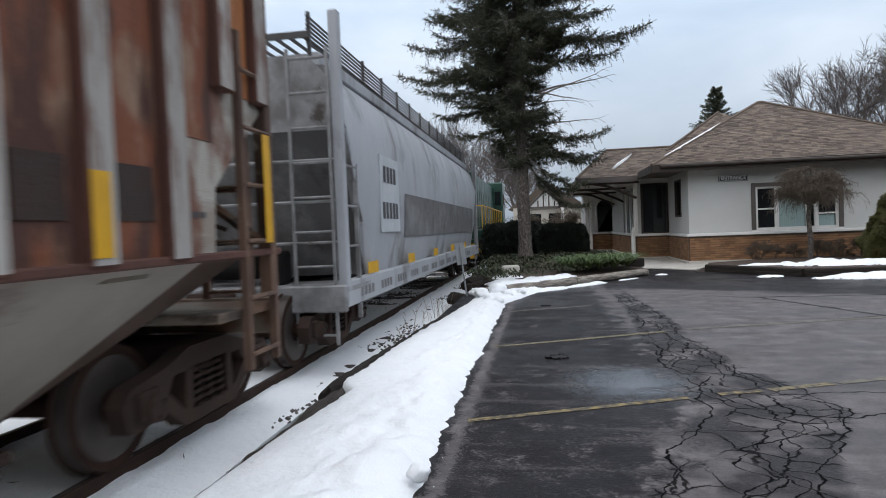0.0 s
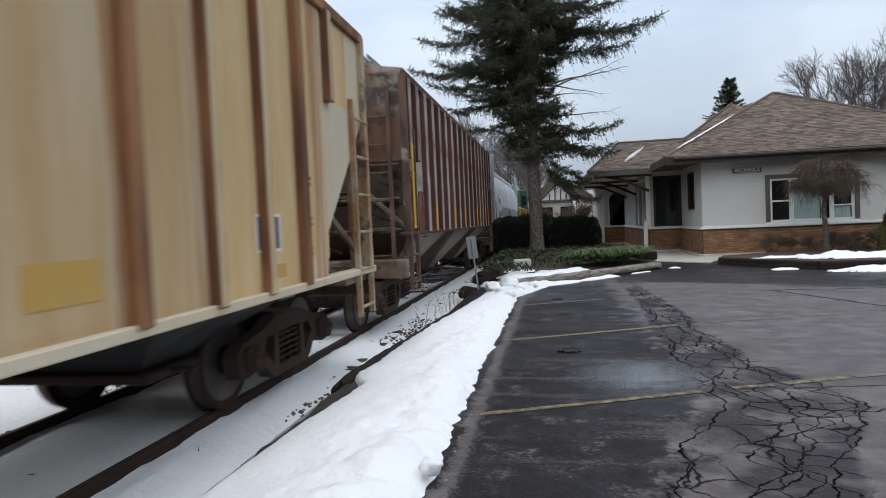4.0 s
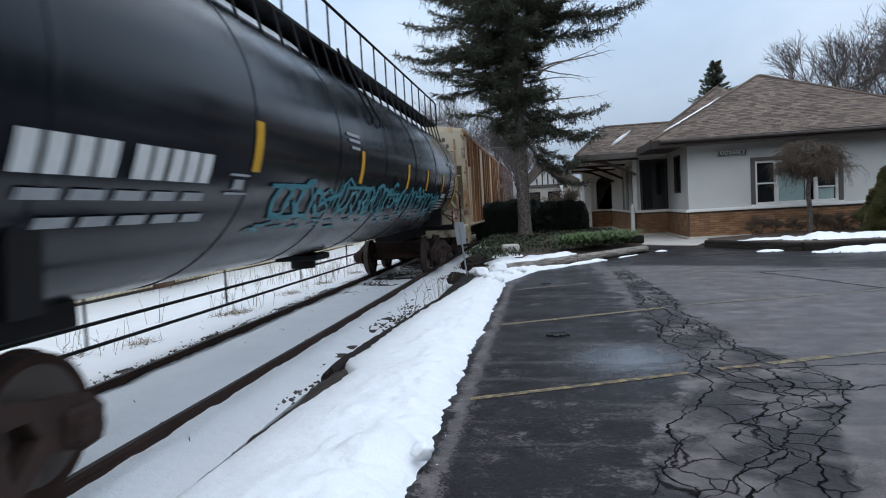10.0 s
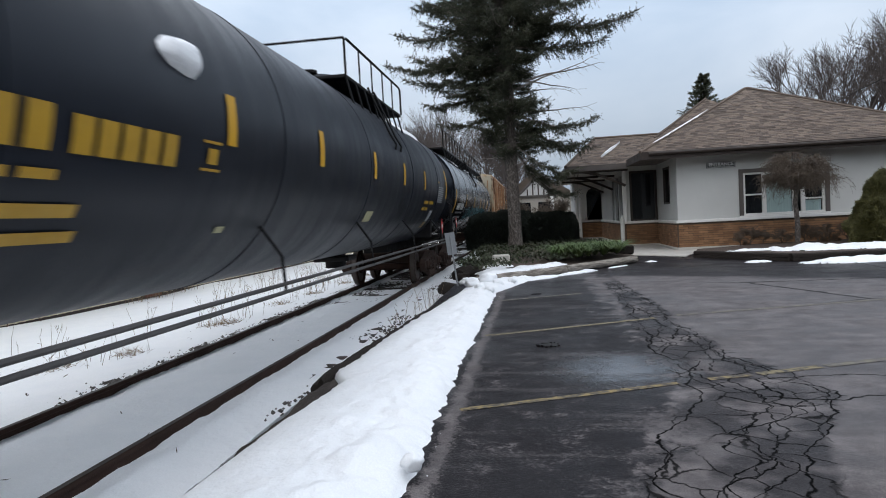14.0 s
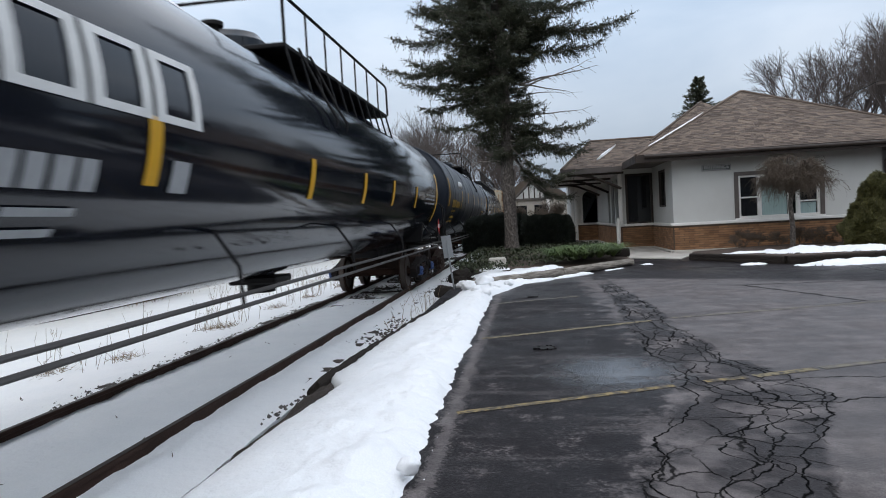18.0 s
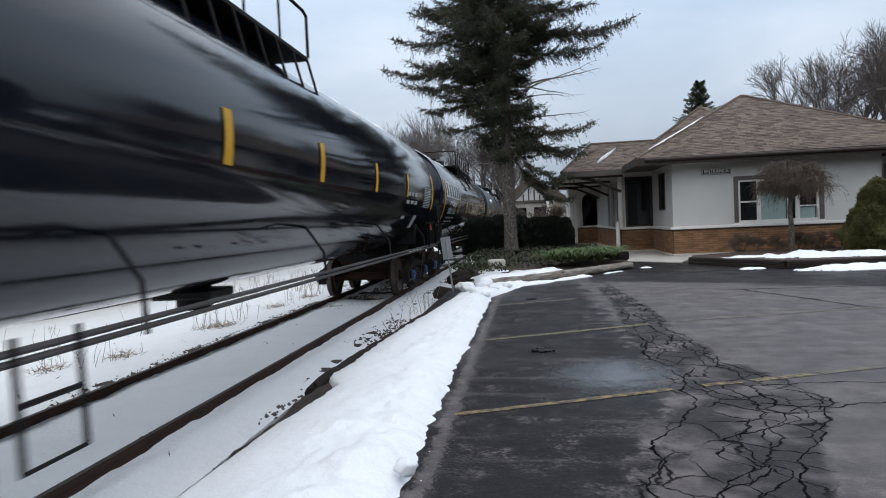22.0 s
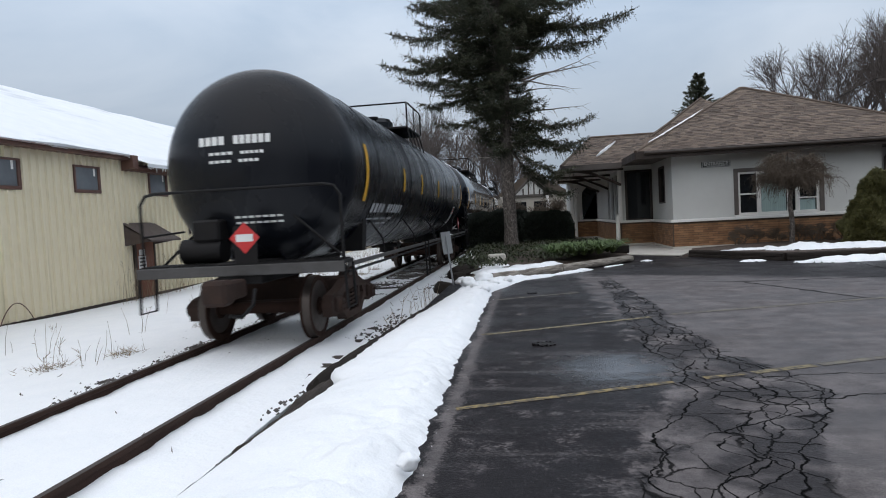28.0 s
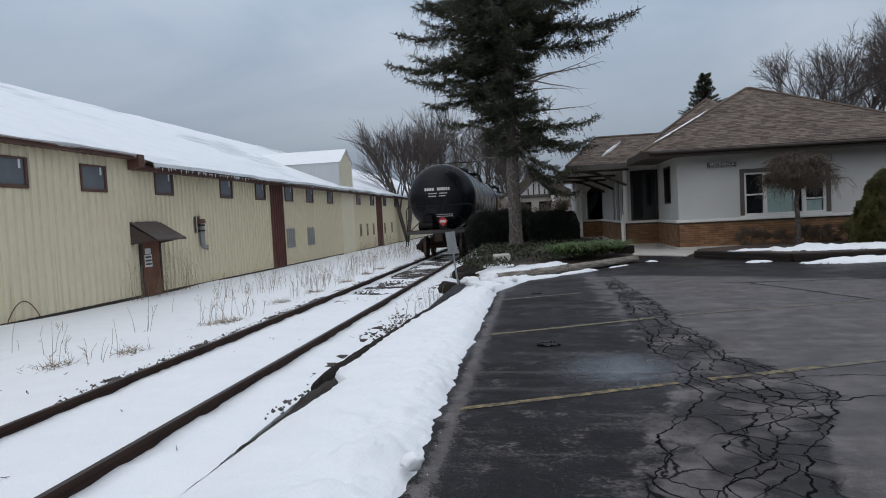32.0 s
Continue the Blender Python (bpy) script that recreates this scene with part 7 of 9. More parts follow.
def factory():
    f = thing("factory_shed", "long cream metal-clad factory shed with a snow-covered roof", "factory")
    y0, y1 = -10.0, 95.0
    base, eave, eave2 = fz(0.2), fz(2.84), fz(2.66)
    part("wall", Mesh().box(FX - 0.2, FX, y0, y1, base - 0.2, eave2 + 0.25), "cladding", f)
    part("footing", Mesh().box(FX - 0.1, FX + 0.02, y0, y1, base - 0.3, base + 0.05), "dark_trim", f)
    part("end_wall", Mesh().prism([(FX - 0.2, base - 0.2), (FX - 0.2, eave2 + 0.2), (FX - 10.2, 7.75), (FX - 20, eave2 + 0.2), (FX - 20, base - 0.2)], 1, y0, y0 + 0.2).prism([(FX - 0.2, base - 0.2), (FX - 0.2, eave2 + 0.2), (FX - 10.2, 7.75), (FX - 20, eave2 + 0.2), (FX - 20, base - 0.2)], 1, y1 - 0.2, y1), "cladding", f)
    rib = Mesh().prism([(0.0, -0.035), (0.06, -0.02), (0.06, 0.02), (0.0, 0.035)], 2, base + 0.05, eave2 + 0.2).data("cladding_rib", "cladding", 0.3)
    red = Mesh().prism([(0.0, -0.035), (0.06, -0.02), (0.06, 0.02), (0.0, 0.035)], 2, base + 0.05, eave2 + 0.2).data("cladding_rib", "cladding_red", 0.3)
    y = 6.0
    reds = [(17.44 * FS, 18.35 * FS), (44.6, 46.2)]
    wins = [8.27, 10.05, 12.15, 14.8, 16.78, 18.84, 20.68, 22.85, 26.67, 29.0, 31.5, 34.0]
    shape = [(0.0, -0.035), (0.06, -0.02), (0.06, 0.02), (0.0, 0.035)]
    below = Mesh().prism(shape, 2, base + 0.05, fz(2.21) - 0.09).data("cladding_rib", "cladding", 0.3)
    above = Mesh().prism(shape, 2, fz(2.60) + 0.03, eave2 + 0.2).data("cladding_rib", "cladding", 0.3)
    over_door = Mesh().prism(shape, 2, fz(1.64), eave2 + 0.2).data("cladding_rib", "cladding", 0.3)
    while y < 58:
        isred = any(a - 0.05 < y < b + 0.05 for a, b in reds)
        if any(abs(y - w * FS) < 0.55 for w in wins):
            part("cladding_rib", below, None, f, at=pose(FX, y, 0))
            part("cladding_rib", above, None, f, at=pose(FX, y, 0))
        elif 11.12 * FS < y < 11.86 * FS:
            part("cladding_rib", over_door, None, f, at=pose(FX, y, 0))
        else:
            part("cladding_rib", red if isred else rib, None, f, at=pose(FX + (0.03 if isred else 0), y, 0))
        y += 0.24
    for a, b in reds:
        part("red_cladding", Mesh().box(FX, FX + 0.03, a, b, base + 0.03, eave2 + 0.22), "cladding_red", f, "dark red metal cladding strip")
    # roof, two snow-laden slopes
    rx, rz = FX - 10.2, 7.75
    def roof_sheet(z_off, name, mat, over, ya, yb, lower, thick):
        m = Mesh()
        rows = []
        n = int((yb - ya) / 0.35)
        for j in range(n + 1):
            yy = ya + (yb - ya) * j / n
            row = []
            e = eave2 if lower else eave
            for i in range(15):
                u = i / 14
                x = FX + over - (FX + over - rx) * u
                z = e + 0.06 + (rz - e) * u + z_off
                w = 0.05 * bumpy(x, yy, 0.5, 3) * (1 if thick else 0)
                if i == 0 and thick:
                    x += 0.10 * bumpy(yy, 2, 0.9) + 0.06 * bumpy(yy, 5, 4.0)
                row.append((x, yy, z + w))
            rows.append(row)
        m.sheet(rows)
        if thick:
            m.sheet([[r[0], (r[0][0] - 0.02, r[0][1], r[0][2] - 0.10)] for r in rows])
        return part(name, m, mat, f, smooth=0.8)
    roof_sheet(-0.06, "roof_sheet", "brown_metal", 0.35, y0, 16.7, False, False)
    roof_sheet(-0.06, "roof_sheet", "brown_metal", 0.35, 16.7, y1, True, False)
    part("roof_sheet", Mesh().sheet([[(rx, yy, rz), (FX - 20.4, yy, eave2)] for yy in (y0, y1)]), "snow", f)
    roof_sheet(0.02, "roof_snow", "snow_roof", 0.30, y0, 16.5, False, True).location = (0, 0, 0)
    roof_sheet(0.06, "roof_snow", "snow_roof", 0.55, 16.9, y1, True, True)
    part("eave_trim", Mesh().box(FX, FX + 0.3, y0, 16.7, eave - 0.08, eave + 0.0).box(FX, FX + 0.28, 16.7, y1, eave2 - 0.09, eave2 + 0.02), "brown_metal", f, "dark brown eave trim")
    part("eave_end", Mesh().prism([(FX + 0.02, eave2 - 0.1), (FX + 0.38, eave2 - 0.02), (FX + 0.38, eave + 0.05), (FX + 0.02, eave + 0.05)], 1, 16.5, 16.75), "brown_metal", f)
    ic = Mesh()
    rng = random.Random(4)
    yy = 17.0
    while yy < 48:
        ln = rng.uniform(0.03, 0.13) if yy < 23 else rng.uniform(0.02, 0.08)
        ic.cyl((FX + 0.52 + 0.1 * bumpy(yy, 2, 0.9), yy, eave2 + 0.0), (FX + 0.52 + 0.1 * bumpy(yy, 2, 0.9), yy, eave2 - ln), 0.022, 0.003, 5)
        yy += rng.uniform(0.06, 0.35)
    part("icicles", ic, "snow", f, "small icicles along the eave", kind="stuff")
    # windows
    for k, wy in enumerate(wins):
        c = wy * FS
        w = 0.98 if k < 3 else 0.96
        z0, z1 = fz(2.21), fz(2.60)
        win = part("window", Mesh().box(FX, FX + 0.05, c - w / 2, c + w / 2, z0 - 0.08, z0, 0.01).box(FX, FX + 0.05, c - w / 2, c + w / 2, z1 - 0.02, z1 + 0.03, 0.01).box(FX, FX + 0.05, c - w / 2, c - w / 2 + 0.06, z0, z1, 0.01).box(FX, FX + 0.05, c + w / 2 - 0.09, c + w / 2, z0, z1, 0.01), "brown_metal", f, "small high window with a brown frame")
        part("window_pane", Mesh().box(FX + 0.004, FX + 0.012, c - w / 2 + 0.05, c + w / 2 - 0.05, z0, z1), "window_grey", win)
        part("window_clip", Mesh().box(FX + 0.012, FX + 0.02, c + w / 2 - 0.24, c + w / 2 - 0.18, z1 - 0.22, z1 - 0.02), "letter_white", win)
    # door with canopy
    dy0, dy1 = 11.19 * FS, 11.82 * FS
    zd0, zd1 = base + 0.0, fz(1.27)
    part("wall_door", Mesh().box(FX + 0.03, FX + 0.06, dy0 + 0.05, dy1 - 0.05, zd0, zd1, 0.008), "door_brown", f, "rusty brown metal side door")
    part("door_frame", Mesh().box(FX, FX + 0.07, dy0 - 0.03, dy0 + 0.05, zd0, zd1 + 0.07).box(FX, FX + 0.07, dy1 - 0.05, dy1 + 0.03, zd0, zd1 + 0.07).box(FX, FX + 0.07, dy0 + 0.05, dy1 - 0.05, zd1, zd1 + 0.07), "dark_trim", f)
    sg = part("door_notice", Mesh().box(FX + 0.062, FX + 0.068, dy0 + 0.12, dy0 + 0.48, zd1 - 0.78, zd1 - 0.42, 0.002).box(FX + 0.062, FX + 0.068, dy0 + 0.16, dy0 + 0.44, zd1 - 0.40, zd1 - 0.24, 0.002), "letter_white", f, "white paper notice")
    tb = Mesh()
    for i in range(3):
        tb.box(FX + 0.069, FX + 0.072, dy0 + 0.16, dy0 + 0.44, zd1 - 0.52 - i * 0.1, zd1 - 0.47 - i * 0.1)
    part("notice_text", tb, "dark_text", sg)
    cz0, cz1 = fz(1.27), fz(1.63)
    cy0, cy1 = 10.9 * FS, 11.9 * FS
    can = Mesh()
    can.add([(FX, cy0, cz1), (FX, cy1, cz1), (FX + 0.85, cy1, cz0 + 0.02), (FX + 0.85, cy0, cz0 + 0.02), (FX, cy0, cz1 - 0.05), (FX, cy1, cz1 - 0.05), (FX + 0.85, cy1, cz0 - 0.03), (FX + 0.85, cy0, cz0 - 0.03)],
            [(0, 1, 2, 3), (4, 7, 6, 5), (0, 3, 7, 4), (1, 5, 6, 2), (3, 2, 6, 7), (0, 4, 5, 1)])
    can.prism([(FX, cz1), (FX + 0.85, cz0), (FX, cz0 - 0.12)], 1, cy0, cy0 + 0.03)
    can.prism([(FX, cz1), (FX + 0.85, cz0), (FX, cz0 - 0.12)], 1, cy1 - 0.03, cy1)
    part("door_canopy", can, "canopy_brown", f, "small brown metal door canopy")
    # vent pipe and louvres
    vy = 13.36 * FS
    vent = part("wall_vent", Mesh().pipe([(FX + 0.16, vy, fz(1.58)), (FX + 0.16, vy, fz(1.10)), (FX + 0.18, vy + 0.04, fz(1.03)), (FX + 0.30, vy + 0.10, fz(1.02))], 0.085, 12).cyl((FX, vy, fz(1.46)), (FX + 0.16, vy, fz(1.46)), 0.06, n=10), "galvanised", f, "grey metal exhaust pipe")
    part("vent_cap", Mesh().cyl((FX + 0.16, vy, fz(1.56)), (FX + 0.16, vy, fz(1.66)), 0.14, 0.12, 14), "brown_metal", vent, "rusty pipe cap")
    for z in (1.38, 1.50):
        part("pipe_band", Mesh().cyl((FX + 0.16, vy, fz(z)), (FX + 0.16, vy, fz(z) + 0.06), 0.105, n=14), "dark_trim", vent)
    part("backing_plate", Mesh().box(FX + 0.046, FX + 0.052, vy - 0.26, vy + 0.16, fz(1.36), fz(1.72), 0.002), "canopy_brown", vent, "dark-stained plate")
    for a, b in ((18.48, 19.12), (20.23, 20.89)):
        lv = part("louvre_panel", Mesh().box(FX, FX + 0.05, a * FS, b * FS, fz(0.73), fz(1.33), 0.01), "galvanised", f, "grey louvred panel")
        for i in range(7):
            z = fz(0.76) + i * 0.12
            part("slat", Mesh().box(FX + 0.05, FX + 0.07, a * FS + 0.05, b * FS - 0.05, z, z + 0.05), "galvanised", lv)
    part("cable_loop", Mesh().pipe([(FX + 0.1, 11.89 + 1.0 * u, base - 0.06 + 0.52 * math.sin(math.pi * u) ** 0.8) for u in [i / 12 for i in range(13)]], 0.012, 6), "brown_metal", f, "bent rusty wire loop")
    # cross gable tower
    ty0, ty1, tp = 24.15 * FS, 25.86 * FS, 25.0 * FS
    zt0, ztp = fz(3.81), fz(4.32)
    tw = Mesh().prism([(ty0, base), (ty1, base), (ty1, zt0), (tp, ztp), (ty0, zt0)], 0, FX - 0.3, FX + 0.06)
    part("gable_tower", tw, "cladding", f, "narrow cream gable with a snowy roof")
    side = Mesh().prism([(FX + 0.055, eave2 - 0.1), (FX + 0.055, zt0), (FX - 5.0, zt0), (FX - 5.0, eave2 + 1.0)], 1, ty0 - 0.06, ty0 + 0.04)
    part("gable_side", side, "galvanised_pale", f, "grey sheet side of the gable")
    rs = Mesh().sheet([[(FX + 0.15, ty0 - 0.12, zt0 - 0.03), (FX + 0.15, tp, ztp + 0.08), (FX + 0.15, ty1 + 0.12, zt0 - 0.03)], [(FX - 4.3, ty0 - 0.12, zt0 - 0.03), (FX - 6.0, tp, ztp + 0.08), (FX - 4.3, ty1 + 0.12, zt0 - 0.03)]])
    part("gable_roof", rs, "snow", f, smooth=0.0)
    for a in (26.6 * FS, 41.5, 43.2, 46.6, 49):
        part("side_vent", Mesh().box(FX, FX + 0.06, a, a + 0.5, base + 0.9, base + 1.7, 0.01), "brown_metal", f)


factory()


# ---- the depot: a low stucco and brick building with a hipped shingle roof ----
def brick_face(parent, p0, p1, z0, z1, out):
    """Courses of long thin bricks on a wall face from p0 to p1; out points away from the wall."""
    d = Vector((p1[0] - p0[0], p1[1] - p0[1], 0))
    L = d.length
    d.normalize()
    o = Vector((out[0], out[1], 0))
    rng = random.Random(int(L * 100))
    b = Mesh()
    ch, n = 0.072, int((z1 - z0) / 0.072)
    for c in range(n):
        s = -0.15 * (c % 2)
        while s < L:
            w = 0.30
            a, e = max(0.0, s) + 0.006, min(L, s + w) - 0.006
            if e - a > 0.03:
                pr = 0.012 + rng.uniform(0, 0.010)
                q0, q1 = Vector((*p0, 0)) + d * a, Vector((*p0, 0)) + d * e
                za, zb = z0 + c * ch + 0.006, z0 + (c + 1) * ch - 0.006
                pts = [q0 + Vector((0, 0, za)), q1 + Vector((0, 0, za)), q1 + Vector((0, 0, zb)), q0 + Vector((0, 0, zb))]
                b.add(pts + [p + o * pr for p in pts], [(4, 5, 6, 7), (0, 1, 5, 4), (3, 7, 6, 2), (0, 4, 7, 3), (1, 2, 6, 5)])
            s += w
    ob = part("brickwork", b, "brick", parent, "long thin orange-brown bricks", smooth=0.0, kind="stuff")
    return ob


def shingles(parent, a, b, c, d, name="shingles"):
    """Rows of shingles on the roof face with eave a-b and top d-c."""
    a, b, c, d = (Vector(p) for p in (a, b, c, d))
    up = ((c + d) / 2 - (a + b) / 2).length
    n = max(2, int(up / 0.14))
    nrm = (b - a).cross(d - a).normalized()
    if nrm.z < 0:
        nrm.negate()
    rng = random.Random(int(up * 1000))
    m = Mesh()
    for i in range(n):
        u0, u1 = i / n, min(1.0, (i + 1.35) / n)
        l0, r0, l1, r1 = a.lerp(d, u0), b.lerp(c, u0), a.lerp(d, u1), b.lerp(c, u1)
        w = (r0 - l0).length
        k = max(1, int(w / 0.21))
        off = 0.5 * (i % 2)
        cuts = [0.0] + sorted(min(1.0, max(0.0, (j + off + rng.uniform(-0.28, 0.28)) / k)) for j in range(1, k + 1)) + [1.0]
        for s, e in zip(cuts, cuts[1:]):
            if e - s < 1e-4:
                continue
            h = 0.006 + rng.uniform(0, 0.012)
            g = 0.15 * min(0.02 / max(w, 0.1), (e - s) * 0.2)
            p = [l0.lerp(r0, s + g) + nrm * h, l0.lerp(r0, e - g) + nrm * h, l1.lerp(r1, e - g) + nrm * 0.003, l1.lerp(r1, s + g) + nrm * 0.003, l0.lerp(r0, s + g), l0.lerp(r0, e - g)]
            m.add(p, [(0, 1, 2, 3), (4, 5, 1, 0)])
    ob = new(name, m.raw(name, "shingle"))
    ob.parent = parent
    tagged(ob, "weathered brown asphalt shingles", kind="stuff")
    return ob


def word(text, size, mat, parent, at):
    cu = bpy.data.curves.new("sign_text", "FONT")
    cu.body, cu.size, cu.align_x, cu.align_y, cu.extrude = text, size, "CENTER", "CENTER", 0.002
    cu.offset = 0.005
    tmp = bpy.data.objects.new("tmp", cu)
    scene.collection.objects.link(tmp)
    me = bpy.data.meshes.new_from_object(tmp.evaluated_get(bpy.context.evaluated_depsgraph_get()))
    bpy.data.objects.remove(tmp)
    me.materials.clear()
    me.materials.append(M[mat])
    ob = new("sign_text", me)
    ob.parent, ob.matrix_basis = parent, at
    return ob


def depot():
    d = thing("depot_building", "low white stucco and brick depot with a brown hipped shingle roof", "building")
    H = 3.0

    def wall(name, x0, x1, y0, y1, z0=0.9, z1=3.0):
        return part(name, Mesh().box(x0, x1, y0, y1, z0, z1), "stucco", d)
    # front wall round the window
    Y = 21.3
    wx0, wx1, wz0, wz1 = 6.55, 8.95, 1.0, 2.34
    for k in ((4.55, wx0, 0.9, H), (wx1, 10.75, 0.9, H)):
        part("front_wall", Mesh().box(k[0], k[1], Y, Y + 0.25, k[2], k[3]), "stucco", d)
    part("front_wall", Mesh().box(wx0, wx1, Y, Y + 0.25, wz1, H), "stucco", d)
    part("front_wall", Mesh().box(wx0, wx1, Y, Y + 0.25, 0.9, wz0), "stucco", d)
    # side walls and recesses
    wall("side_wall", 4.55, 4.8, 21.55, 22.42)
    wall("side_wall", 4.55, 4.8, 23.32, 24.6)
    part("side_wall", Mesh().box(4.55, 4.8, 22.42, 23.32, 0.9, 1.55), "stucco", d)
    part("side_wall", Mesh().box(4.55, 4.8, 22.42, 23.32, 2.72, H), "stucco", d)
    part("side_window", Mesh().box(4.60, 4.63, 22.42, 23.32, 1.55, 2.72), "glass_dark", d, "narrow dark window")
    part("side_window_frame", Mesh().box(4.53, 4.6, 22.38, 22.45, 1.5, 2.76).box(4.53, 4.6, 23.29, 23.36, 1.5, 2.76).box(4.53, 4.6, 22.45, 23.29, 1.5, 1.56).box(4.53, 4.6, 22.45, 23.29, 2.7, 2.76), "dark_trim", d)
    part("recess_wall", Mesh().box(3.39, 3.6, 24.6, 24.8, 0.9, H).box(4.5, 4.55, 24.6, 24.8, 0.9, H).box(3.6, 4.5, 24.6, 24.8, 2.76, H), "stucco", d)
    g = part("recess_window", Mesh().box(3.6, 4.5, 24.66, 24.69, 0.96, 2.76), "glass_dark", d, "large dark window")
    part("window_frame", Mesh().box(3.56, 3.64, 24.57, 24.66, 0.94, 2.8).box(4.46, 4.54, 24.57, 24.66, 0.94, 2.8).box(3.64, 4.46, 24.57, 24.66, 2.72, 2.8).box(3.64, 4.46, 24.57, 24.66, 0.94, 1.0), "dark_trim", g)
    # porch side, with openings
    for y0, y1 in ((24.8, 25.3), (26.2, 26.5), (27.4, 27.9), (28.5, 33.0)):
        part("porch_wall", Mesh().box(3.39, 3.6, y0, y1, 0.9, H), "stucco", d)
    for y0, y1 in ((25.3, 26.2), (26.5, 27.4), (27.9, 28.5)):
        part("porch_window", Mesh().box(3.47, 3.5, y0, y1, 0.9, 2.7), "glass_dark", d, "dark tall window")
        part("porch_head", Mesh().box(3.39, 3.6, y0, y1, 2.7, H), "stucco", d)
    # far vestibule wall with an arched window
    bm = bmesh.new()
    ax, aw = 3.02, 0.38
    loop = [(2.27, 0.9), (3.39, 0.9), (3.39, H), (2.27, H)]
    hole = [(ax - aw, 0.95), (ax + aw, 0.95)] + [(ax + aw * math.cos(a), 2.2 + aw * math.sin(a)) for a in [i * math.pi / 10 for i in range(11)]]
    edges = []
    for lp in (loop, hole):
        vs = [bm.verts.new((x, 33.0, z)) for x, z in lp]
        edges += [bm.edges.new((vs[i], vs[(i + 1) % len(vs)])) for i in range(len(vs))]
    bmesh.ops.triangle_fill(bm, use_beauty=True, use_dissolve=False, edges=edges)
    res = bmesh.ops.extrude_face_region(bm, geom=bm.faces[:])
    for v in res["geom"]:
        if isinstance(v, bmesh.types.BMVert):
            v.co.y += 0.22
    # paler than the stucco walls: the porch's side light is put into the colour
    part("vestibule_wall", Mesh().take(bm), "white_trim", d, smooth=0.0)
    part("arched_window", Mesh().box(ax - aw, ax + aw, 33.08, 33.11, 0.95, 2.6), "glass_dark", d, "dark arched window")
    am = Mesh().pipe([(ax - aw - 0.03, 32.98, 0.95), (ax - aw - 0.03, 32.98, 2.2)] + [(ax - (aw + 0.03) * math.cos(a), 32.98, 2.2 + (aw + 0.03) * math.sin(a)) for a in [i * math.pi / 10 for i in range(1, 10)]] + [(ax + aw + 0.03, 32.98, 2.2), (ax + aw + 0.03, 32.98, 0.95)], 0.045, 6)
    part("arch_moulding", am, "white_trim", d)
    part("vestibule_wall", Mesh().box(2.05, 2.27, 33.0, 36.0, 0.9, H), "stucco", d)
    for x in (2.12, 2.3):
        part("porch_column", Mesh().box(x - 0.07, x + 0.07, 32.7, 32.84, 0.0, H, 0.01), "white_trim", d)
    part("porch_column", Mesh().box(3.28, 3.42, 24.42, 24.56, 0.9, H, 0.01), "white_trim", d)
    # brick plinths with a pale cap
    for p0, p1, out in (((4.55, Y), (10.75, Y), (0, -1)), ((4.55, 24.6), (4.55, Y), (-1, 0)), ((3.39, 24.6), (4.55, 24.6), (0, -1)), ((3.39, 33), (3.39, 24.6), (-1, 0)), ((2.2, 33), (3.39, 33), (0, -1)), ((2.05, 36), (2.05, 33), (-1, 0))):
        x0, x1, y0, y1 = min(p0[0], p1[0]), max(p0[0], p1[0]), min(p0[1], p1[1]), max(p0[1], p1[1])
        if out[1]:
            core, cap = (x0 - 0.02, x1 + 0.02, y0 - 0.03, y0 + 0.25), (x0 - 0.10, x1 + 0.02, y0 - 0.10, y0 + 0.02)
            foot = (x0 - 0.06, x1, y0 - 0.12, y0 + 0.1)
        else:
            core, cap = (x0 - 0.03, x0 + 0.25, y0 - 0.02, y1), (x0 - 0.10, x0 + 0.02, y0 - 0.08, y1 - 0.102)
            foot = (x0 - 0.12, x0 + 0.1, y0, y1 - 0.122)
        part("plinth", Mesh().box(core[0], core[1], core[2], core[3], 0.0, 0.86), "mortar", d)
        part("plinth_cap", Mesh().box(cap[0], cap[1], cap[2], cap[3], 0.86, 0.95, 0.012), "white_trim", d)
        part("footing", Mesh().box(foot[0], foot[1], foot[2], foot[3], 0.0, 0.085, 0.01), "concrete", d)
        off = Vector((out[0], out[1], 0)) * 0.032
        brick_face(d, (p0[0] + off.x, p0[1] + off.y), (p1[0] + off.x, p1[1] + off.y), 0.085, 0.86, out)
    # window of three lights
    win = part("front_window", Mesh().box(wx0, wx1, Y + 0.08, Y + 0.12, wz0, wz1), "glass_dark", d, "three-part window with white sashes and teal curtains")
    def bar(x0, x1, z0, z1, y0=Y + 0.02, y1=Y + 0.09):
        part("sash", Mesh().box(x0, x1, y0, y1, z0, z1, 0.006), "white_trim", win)
    bar(wx0, wx0 + 0.07, wz0, wz1), bar(wx1 - 0.07, wx1, wz0, wz1), bar(wx0 + 0.07, wx1 - 0.07, wz0, wz0 + 0.06), bar(wx0 + 0.07, wx1 - 0.07, wz1 - 0.06, wz1)
    bar(7.12, 7.24, wz0 + 0.06, wz1 - 0.06), bar(8.26, 8.38, wz0 + 0.06, wz1 - 0.06)
    bar(6.62, 7.12, 1.62, 1.67), bar(8.38, 8.88, 1.42, 1.47), bar(8.02, 8.05, wz0 + 0.06, wz1 - 0.06)
    part("curtain", Mesh().sheet([[(7.26 + 0.035 * i, Y + 0.074 + 0.004 * math.sin(i * 1.9), z) for i in range(22)] for z in (wz0 + 0.05, wz1 - 0.05)]), "curtain", win, "pale teal curtain")
